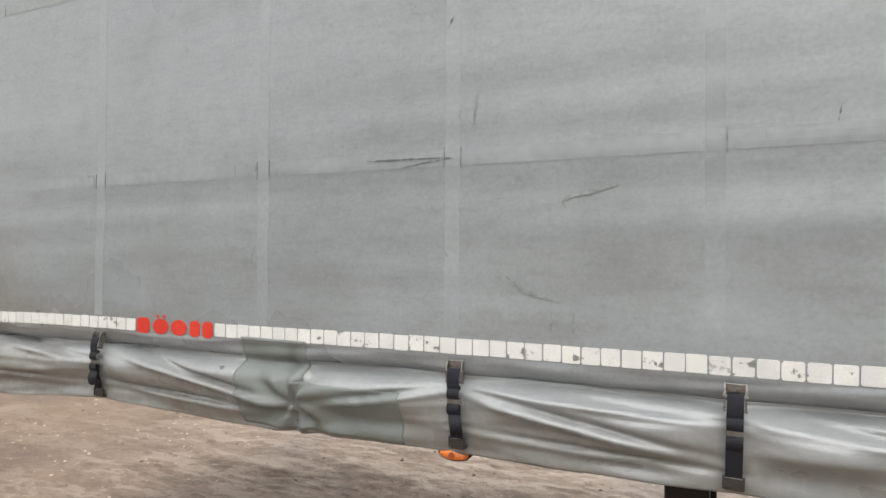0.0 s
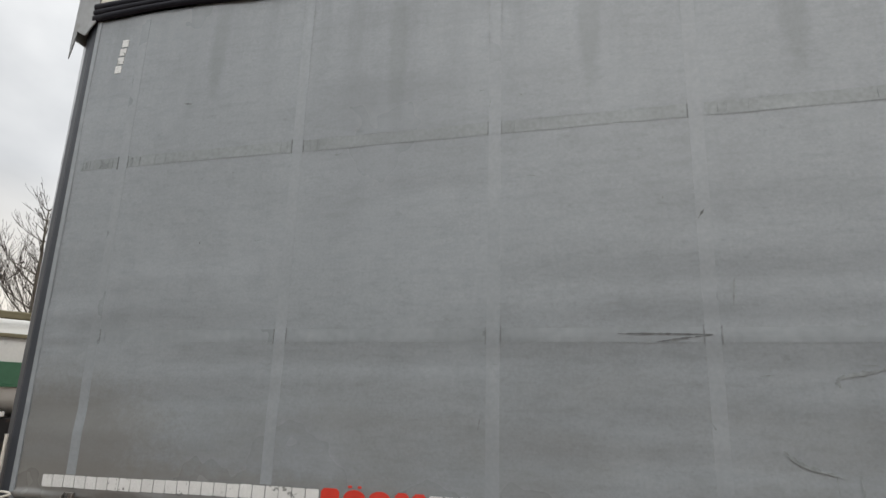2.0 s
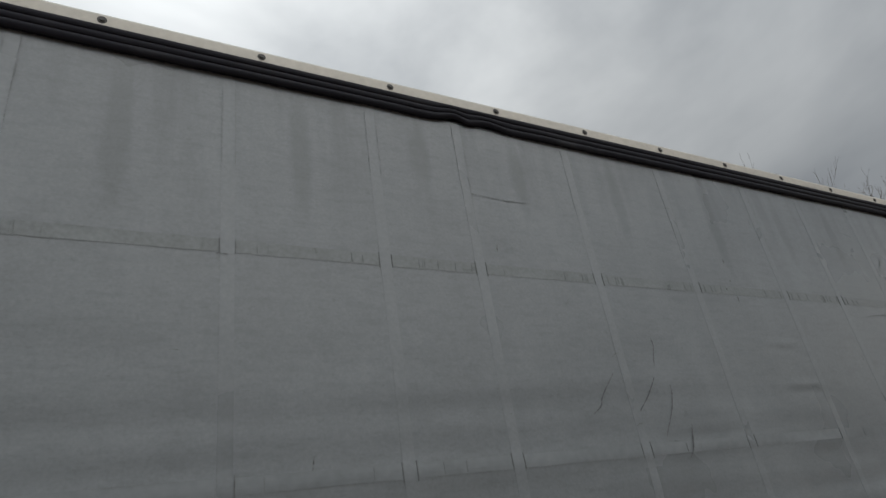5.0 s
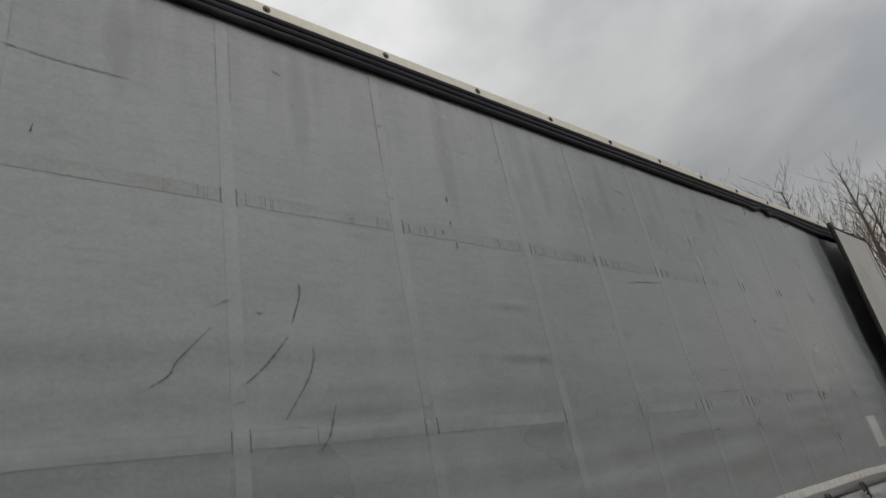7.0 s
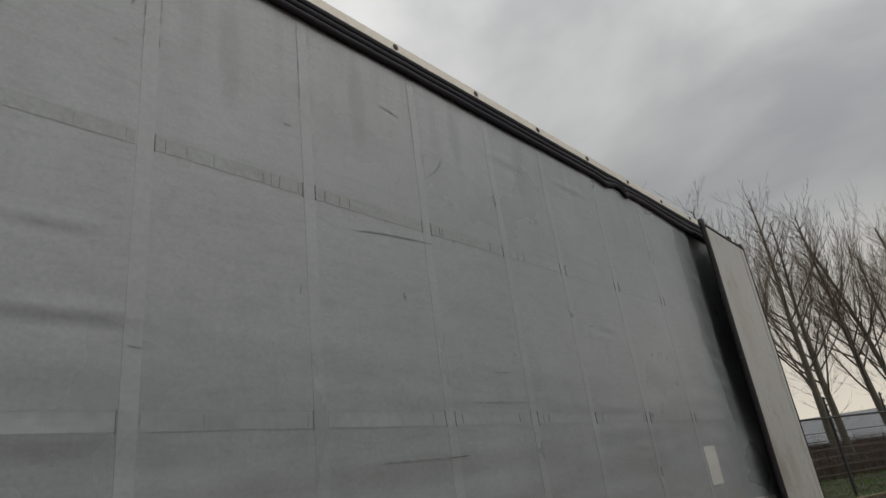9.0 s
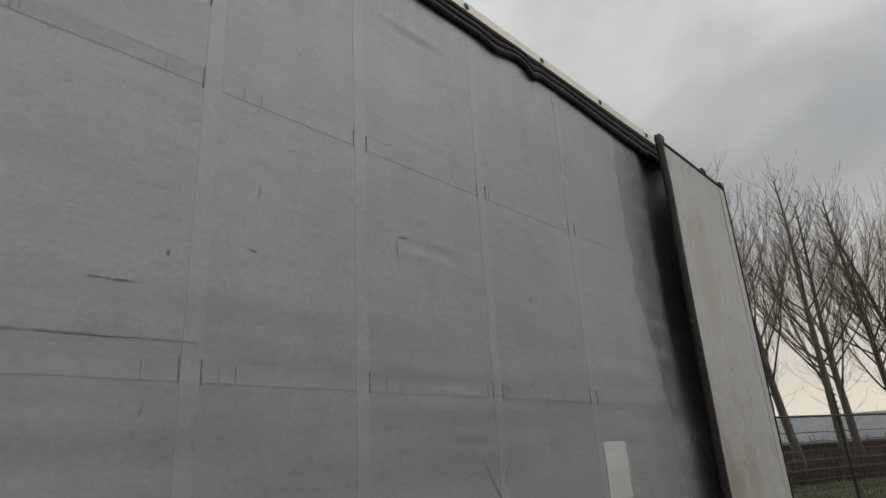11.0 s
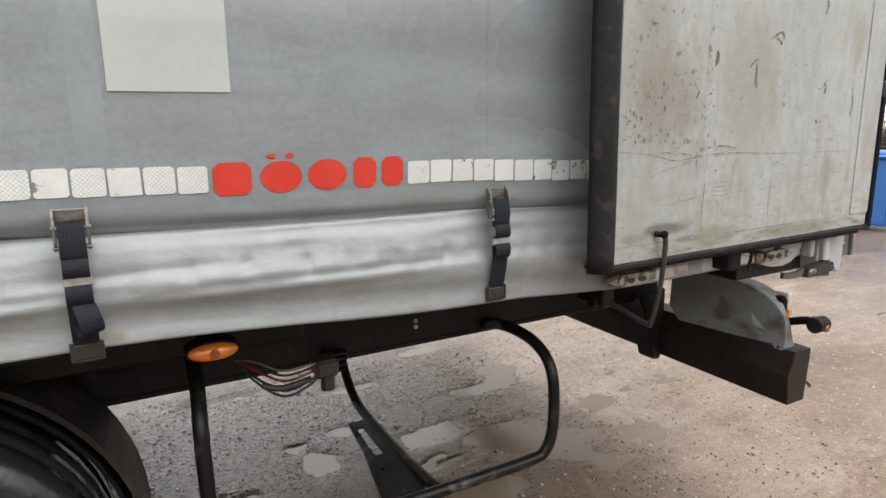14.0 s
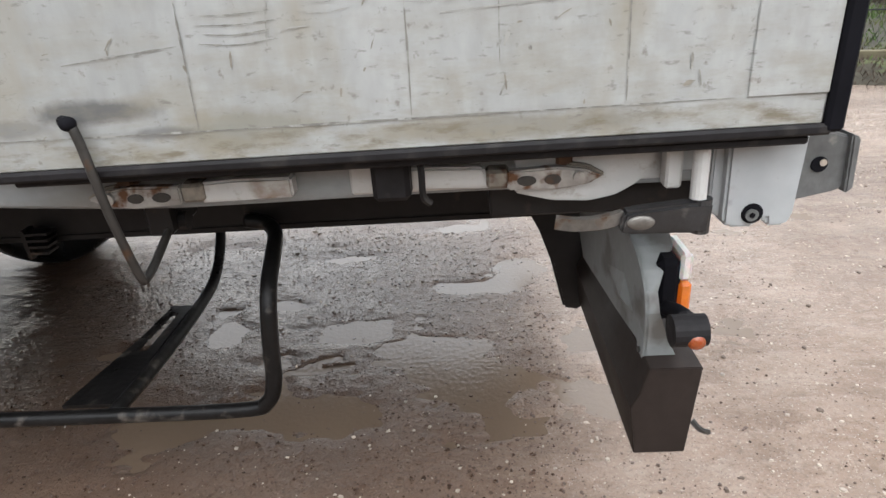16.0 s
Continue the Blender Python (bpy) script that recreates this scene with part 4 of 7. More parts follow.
trailer = empty_thing("curtain_trailer", (0, 0, 0), "grey curtain-sided semi-trailer with open rear door, parked on wet clay", "trailer")


# folds of the skirt: from, to, depth, half width
CREASES = ((1.30, 1.335, 2.28, 1.185, 0.030, 0.016), (0.32, 1.335, 1.18, 1.268, 0.026, 0.016), (3.02, 1.322, 3.76, 1.290, 0.020, 0.011), (3.03, 1.300, 3.72, 1.195, 0.024, 0.017), (2.42, 1.205, 2.94, 1.300, 0.020, 0.014),
           (1.28, 1.175, 2.20, 1.140, 0.016, 0.014), (0.30, 1.16, 1.15, 1.16, 0.016, 0.016), (3.84, 1.31, 4.40, 1.27, 0.022, 0.014), (10.47, 1.345, 11.10, 1.335, 0.010, 0.010), (11.20, 1.335, 11.98, 1.322, 0.010, 0.010),
           (10.5, 1.235, 11.1, 1.225, 0.005, 0.012), (11.22, 1.215, 11.96, 1.205, 0.005, 0.012), (3.05, 1.175, 3.75, 1.150, 0.014, 0.013), (9.75, 1.345, 10.38, 1.345, 0.018, 0.010), (-0.10, 1.30, 0.20, 1.24, 0.02, 0.015), (-0.08, 1.18, 0.22, 1.12, 0.02, 0.014))


def strap_pull(x):
    """1 at a tension strap, falling to 0 between two."""
    return max(bell(x, s, 0.11) for s in STRAPS)


def curtain_y(x, z):
    """How far the tarpaulin stands from its plane; it bulges outwards where negative."""
    tape, hem = along(TAPE_Z, x), along(HEM_Z, x)
    y = -0.004 + 0.006 * noise.noise((x * 0.9, z * 1.1, 3.0)) + 0.0025 * noise.noise((x * 3.3, z * 4.2, 8.0))
    # slack ripples that lie along the lower third
    y += 0.006 * noise.noise((x * 0.7, z * 9.0, 5.0)) * bell(z, 1.75, 0.55)
    # knocks from the load inside, near the rear
    for cx, cz, w, h, d in ((10.13, 2.61, 0.07, 0.018, 0.012), (10.02, 2.58, 0.10, 0.022, -0.008), (10.06, 2.110, 0.14, 0.020, 0.006), (10.25, 1.89, 0.09, 0.022, 0.013),
                            (10.03, 3.58, 0.16, 0.022, 0.013), (10.05, 3.056, 0.12, 0.020, 0.006), (10.66, 1.60, 0.16, 0.03, 0.014),
                            (7.05, 2.35, 0.16, 0.025, 0.012), (7.02, 2.02, 0.18, 0.03, 0.014), (7.0, 2.60, 0.12, 0.02, 0.010), (0.05, 2.05, 0.14, 0.03, 0.014),
                            (1.9, 2.75, 0.3, 0.05, 0.006), (6.1, 2.15, 0.3, 0.03, 0.007), (9.3, 3.55, 0.16, 0.03, 0.008)):
        if abs(x - cx) < 3 * w and abs(z - cz) < 5 * h:
            y -= 0.26 * d * bell(x, cx, w) * (bell(z, cz, h) - 0.8 * bell(z, cz - 1.5 * h, h))
    # puckers where the rear end is pulled round its post
    if x > 11.6:
        k = min(1, (x - 11.6) / 0.5)
        y += 0.011 * k * noise.noise((x * 1.4, z * 7.5, 1.0)) * (1 if x < 12.25 else 0.4)
        y += 0.07 * (1 - math.exp(-(max(0.0, x - 12.10) / 0.22) ** 2)) * min(1, max(0, (z - 1.75) / 0.8))
        y += 0.009 * noise.noise((x * 3.0, z * 13.0, 4.4)) * bell(x, 12.02, 0.09) * min(1, max(0, (z - 1.6) / 0.5))
    # bulge pressed over the ends of the roof bows
    y -= 0.006 * max(0.0, z - 3.5)
    if z < tape - 0.04:
        d = tape - 0.04 - z
        span = max(0.05, tape - 0.04 - hem)
        u = min(1.0, d / span)
        # the rear bays hang tauter
        taut = 1 - 0.7 * min(1, max(0, (x - 9.0) / 1.2))
        loose = (1 - 0.75 * strap_pull(x)) * taut
        y += 0.034 * bell(u, 0.215, 0.075) * (0.5 + loose) * (0.62 + 0.38 * taut)
        y -= 0.042 * loose * bell(u, 0.50, 0.20)
        # a long swell of the taut rear bays, crimped along its upper side, over the hem
        y += (1 - taut) / 0.7 * (-0.015 * bell(u, 0.66, 0.14) + 0.0030 * bell(u, 0.50 + 0.10 * noise.noise((x * 1.7, 0, 3.0)), 0.03) * max(0.0, 0.4 + noise.noise((x * 2.9, 1, 5.0))) - 0.008 * bell(u, 1.0, 0.12)) * (1 + 0.5 * noise.noise((x * 2.3, 4.0, 1.0)))
        y += 0.060 * max(0.0, u - 0.72) * max(0.0, 1.43 * taut - 0.43)
        y += 0.020 * loose * noise.noise((x * 1.5 + u * 1.4, u * 4.5, 2.0)) + 0.007 * loose * noise.noise((x * 5.0 - u * 2.5, u * 9.0, 6.0))
        y += 0.010 * taut * abs(noise.noise((x * 2.2 + u * 2.0, u * 6.5, 12.0)))
        # slanting folds that hang from the straps
        near = min(STRAPS, key=lambda s: abs(x - s))
        off = x - near
        y += 0.012 * taut * math.sin(34 * (u * 0.35 - abs(off) * 0.22) + near * 5) * math.exp(-abs(off) / 0.4) * (1 - math.exp(-abs(off) / 0.06)) * min(1, u * 4)
        for x0, z0, x1, z1, d, w in CREASES:
            if min(x0, x1) - 0.1 < x < max(x0, x1) + 0.1:
                t = min(1, max(0, ((x - x0) * (x1 - x0) + (z - z0) * (z1 - z0)) / ((x1 - x0) ** 2 + (z1 - z0) ** 2)))
                side = ((x - x0) * (z1 - z0) - (z - z0) * (x1 - x0)) / math.hypot(x1 - x0, z1 - z0)
                end = math.sin(math.pi * min(1, max(0, 0.08 + 0.84 * t)))
                w *= 0.75
                y += d * end * (bell(side, 0, w) - 0.8 * bell(side, 1.9 * w, w * 1.1))
        # small crimps of the bottom hem rail
        if x < 4.5:
            y += 0.0034 * noise.noise((x * 22, u * 2.0, 4.0)) * bell(u, 0.72, 0.14) + 0.0022 * noise.noise((x * 50 + u * 6, u * 5.0, 9.0)) * bell(u, 0.80, 0.10)
        if x > 9.5:
            y += 0.0070 * noise.noise((x * 19, u * 1.6, 4.0)) * bell(u, 0.53, 0.11) + 0.0140 * max(0.0, noise.noise((x * 31, u * 3.0, 9.0)) - 0.22) * bell(u, 0.52, 0.08)
        # the knot of the repair
        if 1.9 < x < 3.0:
            rr = math.hypot((x - 2.33), (z - 1.185) * 1.3)
            y += 0.028 * bell(rr, 0.0, 0.07)
            ang = math.atan2(z - 1.185, x - 2.33)
            y += 0.016 * math.sin(ang * 7 + rr * 9) * bell(rr, 0.13, 0.12)
    return y


cx_list = spaced((-0.055, 3.9, 0.022), (3.9, 9.4, 0.045), (9.4, 12.6, 0.02), (12.6, 13.4, 0.1))
cz_list = spaced((1.0, 1.10, 0.008), (1.10, 3.40, 0.0165))


def curtain_point(x, v):
    hem, tape = along(HEM_Z, x), along(TAPE_Z, x) - 0.098
    z = hem + (tape - hem) * v if v <= 1 else tape + (3.80 - tape) * (v - 1) / 2.40
    return (x, curtain_y(x, z), z)


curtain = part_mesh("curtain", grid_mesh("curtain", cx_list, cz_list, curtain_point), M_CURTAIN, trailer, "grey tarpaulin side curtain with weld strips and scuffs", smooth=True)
solid = curtain.modifiers.new("thickness", "SOLIDIFY")
solid.thickness, solid.offset = 0.003, -1.0


skirt = part_mesh("curtain_skirt", grid_mesh("curtain_skirt", spaced((-0.055, 3.9, 0.011), (3.9, 9.4, 0.04), (9.4, 12.3, 0.009), (12.3, 13.4, 0.1)), spaced((0.0, 1.0, 0.027)), curtain_point), M_SKIRT, trailer,
                  "silvery grey lower curtain skirt with slack folds", smooth=True)
solid = skirt.modifiers.new("thickness", "SOLIDIFY")
solid.thickness, solid.offset = 0.003, -1.0


def lay(name, x0, x1, z0, z1, material, lift, parent=curtain, label="", step=0.05, shear=0.0, smooth=False):
    """A thin slab that lies on the tarpaulin and follows it."""
    nx, nz = max(1, round((x1 - x0) / step)), max(1, round((z1 - z0) / step))
    bm = bmesh.new()
    rows = []
    for face in (1, 0):
        rows.append([[bm.verts.new((x0 + (x1 - x0) * i / nx + shear * (j / nz),
                                    curtain_y(x0 + (x1 - x0) * i / nx, z0 + (z1 - z0) * j / nz) - (lift if face else -0.002), z0 + (z1 - z0) * j / nz))
                      for i in range(nx + 1)] for j in range(nz + 1)])
    f, b = rows
    for j in range(nz):
        for i in range(nx):
            bm.faces.new((f[j][i], f[j][i + 1], f[j + 1][i + 1], f[j + 1][i]))
            bm.faces.new((b[j][i], b[j + 1][i], b[j + 1][i + 1], b[j][i + 1]))
    for i in range(nx):
        bm.faces.new((f[0][i], b[0][i], b[0][i + 1], f[0][i + 1]))
        bm.faces.new((f[nz][i], f[nz][i + 1], b[nz][i + 1], b[nz][i]))
    for j in range(nz):
        bm.faces.new((f[j][0], f[j + 1][0], b[j + 1][0], b[j][0]))
        bm.faces.new((f[j][nx], b[j][nx], b[j + 1][nx], f[j + 1][nx]))
    bmesh.ops.recalc_face_normals(bm, faces=bm.faces[:])
    return part(name, bm, material, parent, label, smooth=smooth)


def scuff(name, points, width, material=M_SCUFF, face=curtain_y, parent=curtain, lift=0.0034, label=""):
    """A worn line that tapers at both ends."""
    pts = smooth_line([(x, 0, z) for x, z in points], 12)
    bm = bmesh.new()
    n = len(pts)
    rows = []
    for i, p in enumerate(pts):
        d = (pts[min(i + 1, n - 1)] - pts[max(i - 1, 0)])
        side = Vector((-d.z, 0, d.x)).normalized()
        w = width * (0.35 + 0.5 * math.sin(math.pi * (i + 0.5) / n)) * max(0.12, 0.8 + 1.3 * noise.noise((p.x * 75, p.z * 75, 1.0)))
        row = []
        for s in (-0.5, 0.5):
            q = p + side * (w * s)
            row.append(bm.verts.new((q.x, face(q.x, q.z) - lift, q.z)))
        rows.append(row)
    for a, b in zip(rows, rows[1:]):
        bm.faces.new((a[0], a[1], b[1], b[0]))
    return part(name, bm, material, parent, label)


# vertical weld strips, pockets between them, and their seams
for x in BANDS:
    lay("weld_strip", x - 0.026, x + 0.026, along(TAPE_Z, x) + 0.030, 3.79, M_WEB if x < 11.9 else M_CURTAIN, 0.0008, step=0.017, label="paler vertical weld strip")
r = random.Random(3)
ends = (-0.04,) + BANDS + (12.75,)
for zc in (2.058, 2.935):
    for a, b in zip(ends, ends[1:]):
        soiled = a < 9 and zc > 2.5
        if a < 0 and not soiled:
            continue
        lay("pocket", a + 0.032, b - 0.032, zc - 0.027, zc + 0.027, M_POCKET_DARK if soiled else M_POCKET if a < 11 else M_CURTAIN, 0.0006, step=0.018, label="flat horizontal pocket band")
        for x in (a + 0.030, b - 0.030):
            if 0.1 < x < 12.3 and r.random() < 0.93:
                lay("seam_tick", x - 0.0018, x + 0.0018, zc - 0.030 - r.uniform(0, 0.008), zc + 0.028 + r.uniform(0, 0.008), M_STITCH, 0.0030, step=0.03)
        for dz, wide in ((-0.029, 0.0016), (0.028, 0.0012)):
            cut = r.uniform(0.35, 0.65)
            for u0, u1 in ((0.0, cut), (cut + 0.03, 1.0)):
                xa, xb = a + 0.034 + (b - a - 0.068) * u0, a + 0.034 + (b - a - 0.068) * u1
                scuff("seam_line", [(xa, zc + dz), ((xa + xb) / 2, zc + dz - 0.001), (xb, zc + dz)], wide * (1.4 if soiled else 1.0), M_SEAM, lift=0.0020)
        # short stitches stand in clusters by the ends of the upper pockets
        for k in range(r.randint(4, 9) if soiled else r.randint(0, 2)):
            x = a + 0.05 + r.random() ** 2 * 0.22 if r.random() < 0.6 else b - 0.05 - r.random() ** 2 * 0.20
            if a + 0.04 < x < b - 0.04:
                lay("seam_tick", x - 0.0011, x + 0.0011, zc - 0.022, zc + 0.020, M_SEAM, 0.0022, step=0.03)
for x in BANDS[1:12]:
    for dx in (-0.027, 0.027):
        z = 3.77
        while z > 3.36:
            l = r.uniform(0.03, 0.09)
            scuff("seam_line", [(x + dx, z), (x + dx + 0.001, z - l / 2), (x + dx, z - l)], 0.004, M_SEAM)
            z -= l + r.uniform(0.01, 0.05)

# scratches and scuffs
for pts, w in (([(2.638, 2.062), (2.80, 2.061), (2.965, 2.058)], 0.010), ([(2.774, 2.032), (2.86, 2.045), (2.965, 2.056)], 0.009), ([(2.946, 2.492), (2.958, 2.512), (2.968, 2.527)], 0.012)):
    scuff("scuff_mark", pts, w * 0.7, M_SCUFF)
# long dark scratches of the middle bays
for pts, w in (([(5.373, 2.234), (5.427, 2.270), (5.454, 2.318), (5.557, 2.427)], 0.010), ([(5.666, 2.238), (5.748, 2.311), (5.826, 2.403)], 0.011),
               ([(5.850, 2.460), (5.888, 2.569), (5.885, 2.610)], 0.009), ([(5.794, 2.115), (5.886, 2.243), (5.921, 2.326), (5.922, 2.364)], 0.010),
               ([(5.902, 1.996), (5.952, 2.057), (5.988, 2.161)], 0.010)):
    scuff("scuff_mark", pts, w * 0.8, M_SCRATCH)
for pts, w in (([(8.880, 2.269), (8.94, 2.270), (8.999, 2.270)], 0.006), ([(8.50, 1.904), (8.56, 1.905), (8.625, 1.907)], 0.010),
               ([(10.288, 1.810), (10.358, 1.703), (10.415, 1.602)], 0.007), ([(9.896, 2.500), (9.889, 2.55), (9.888, 2.595)], 0.006), ([(9.978, 1.661), (9.995, 1.659), (10.014, 1.657)], 0.007),
               ([(8.338, 2.580), (8.343, 2.565), (8.347, 2.552)], 0.013), ([(6.725, 3.02), (6.727, 2.985)], 0.016), ([(6.735, 2.90), (6.737, 2.86)], 0.016),
               ([(6.66, 2.955), (6.665, 2.93)], 0.014), ([(6.73, 3.15), (6.732, 3.12)], 0.016), ([(11.10, 3.697), (11.13, 3.690), (11.159, 3.694)], 0.008), ([(9.12, 3.28), (9.125, 3.20)], 0.010)):
    scuff("scuff_mark", pts if len(pts) > 2 else [pts[0], ((pts[0][0] + pts[1][0]) / 2, (pts[0][1] + pts[1][1]) / 2), pts[1]], w * 0.7, M_SCUFF)
for pts, w in (([(3.342, 1.880), (3.346, 1.912), (3.45, 1.935), (3.499, 1.950)], 0.016), ([(3.152, 1.671), (3.209, 1.628), (3.332, 1.593)], 0.014), ([(8.686, 2.126), (8.92, 2.131), (9.160, 2.134)], 0.006),
               ([(8.135, 1.903), (8.33, 1.905), (8.52, 1.905)], 0.007), ([(8.543, 3.189), (8.674, 3.297), (8.700, 3.374)], 0.007), ([(8.086, 2.816), (8.235, 2.838), (8.556, 2.857)], 0.007),
               ([(9.888, 2.597), (9.92, 2.602), (9.950, 2.606)], 0.006), ([(3.30, 1.60), (3.302, 1.53), (3.30, 1.49)], 0.009), ([(3.37, 1.61), (3.372, 1.55), (3.37, 1.50)], 0.009),
               ([(3.04, 2.16), (3.045, 2.22), (3.05, 2.26)], 0.008), ([(2.93, 1.78), (2.94, 1.75), (2.95, 1.73)], 0.010)):
    scuff("scuff_mark", pts, w, M_SCUFF_PALE)
for pts, w in (([(5.57, 2.50), (5.60, 2.52), (5.63, 2.53)], 0.006),
               ([(5.62, 2.17), (5.64, 2.18), (5.66, 2.18)], 0.006), ([(4.9, 3.36), (5.1, 3.345), (5.3, 3.35)], 0.006), ([(8.3, 3.52), (8.36, 3.51), (8.42, 3.50)], 0.010)):
    scuff("scuff_mark", pts, w, M_SCUFF_PALE)
r = random.Random(21)
for k in range(70):
    x, z = r.uniform(0.2, 12.0), r.uniform(1.55, 3.7)
    l, a = r.uniform(0.008, 0.05), r.choice((0.0, 0.1, -0.15, 1.4))
    scuff("scuff_mark", [(x, z), (x + l * math.cos(a) / 2, z + l * math.sin(a) / 2 + r.uniform(-0.003, 0.003)), (x + l * math.cos(a), z + l * math.sin(a))],
          r.uniform(0.003, 0.006), r.choice((M_SCUFF, M_SCUFF_PALE, M_SCUFF_PALE)))

# repair patches on the skirt, a torn hole, a white sticker
lay("patch", 2.068, 2.378, 1.075, 1.412, M_PATCH, 0.0030, step=0.012, smooth=True, label="darker grey repair patch")
lay("patch", 2.34, 2.79, 1.085, 1.268, M_PATCH, 0.0042, step=0.012, smooth=True, label="darker grey repair patch")
scuff("scuff_mark", [(1.978, 1.291), (1.99, 1.289), (2.004, 1.287)], 0.012, M_SCUFF)
lay("sticker", 11.190, 11.402, 1.590, 1.850, M_PAPER, 0.0024, step=0.04, label="blank white rectangular sticker")
for k in range(4):
    lay("sticker", 0.105 + 0.006 * k, 0.145 + 0.006 * k, 3.455 + 0.052 * k, 3.497 + 0.052 * k, M_TAPE, 0.0024, step=0.05, label="small pale sticker")

# the maker's mark as plain red shapes
def red_shape(outline):
    """A flat film of one outline that lies on the tarpaulin."""
    bm = bmesh.new()
    f, b = ([bm.verts.new((px, curtain_y(px, pz) - lift, pz)) for px, pz in outline] for lift in (0.0024, -0.001))
    n = len(f)
    for k in range(n):
        bm.faces.new((f[k], b[k], b[(k + 1) % n], f[(k + 1) % n]))
    bm.faces.new(f)
    bmesh.ops.recalc_face_normals(bm, faces=bm.faces[:])
    part("red_mark", bm, M_RED, curtain, "plain red film shape")


def ellipse(cx, cz, a, b, n=20):
    return [(cx + a * math.cos(6.28318 * k / n), cz + b * math.sin(6.28318 * k / n)) for k in range(n)]


for x0, end in ((1.485, 1.926), (11.352, 11.770)):
    z0, z1, s = along(TAPE_Z, x0) - 0.033, along(TAPE_Z, x0) + 0.032, (end - x0) / 0.42
    zm, high = (z0 + z1) / 2, z1 - z0
    for a, b in ((0.004, 0.078), (0.297, 0.350), (0.364, 0.416)):
        c, xa, xb = 0.012, x0 + a * s, x0 + b * s
        red_shape([(xa + c, z0), (xb - c, z0), (xb, z0 + c), (xb, z1 - c), (xb - c, z1), (xa + c, z1), (xa, z1 - c), (xa, z0 + c)])
    for cx in (0.139, 0.238):
        red_shape(ellipse(x0 + cx * s, zm, 0.043 * s, high / 2))
    for dx in (-0.019, 0.019):
        red_shape(ellipse(x0 + (0.139 + dx) * s, z1 + 0.010, 0.009 * s, 0.005, 10))

# reflective squares
r = random.Random(8)
for start, stop in ((0.108, 1.481), (1.931, 11.348), (11.776, 12.48)):
    count = round((stop - start) / 0.0585)
    pitch = (stop - start) / count
    for q in range(count):
        x = start + pitch * q
        zc = along(TAPE_Z, x + 0.026)
        j = r.uniform(-0.0012, 0.0012)
        bm = bmesh.new()
        c, lean = r.uniform(0.0022, 0.0045), r.uniform(-0.0012, 0.0012)
        x0, x1, z0, z1 = x + 0.002, x + pitch - 0.0022, zc - 0.026 + j, zc + 0.0255 + j
        shape = [(x0 + c, z0), (x1 - c, z0), (x1, z0 + c), (x1 + lean, z1 - c), (x1 - c + lean, z1), (x0 + c + lean, z1), (x0 + lean, z1 - c), (x0, z0 + c)]
        front = [bm.verts.new((px, curtain_y(px, pz) - 0.0022, pz)) for px, pz in shape]
        back = [bm.verts.new((px, curtain_y(px, pz) + 0.001, pz)) for px, pz in shape]
        bm.faces.new(front)
        for k in range(8):
            bm.faces.new((front[k], back[k], back[(k + 1) % 8], front[(k + 1) % 8]))
        part("reflective_square", bm, M_TAPE, curtain)

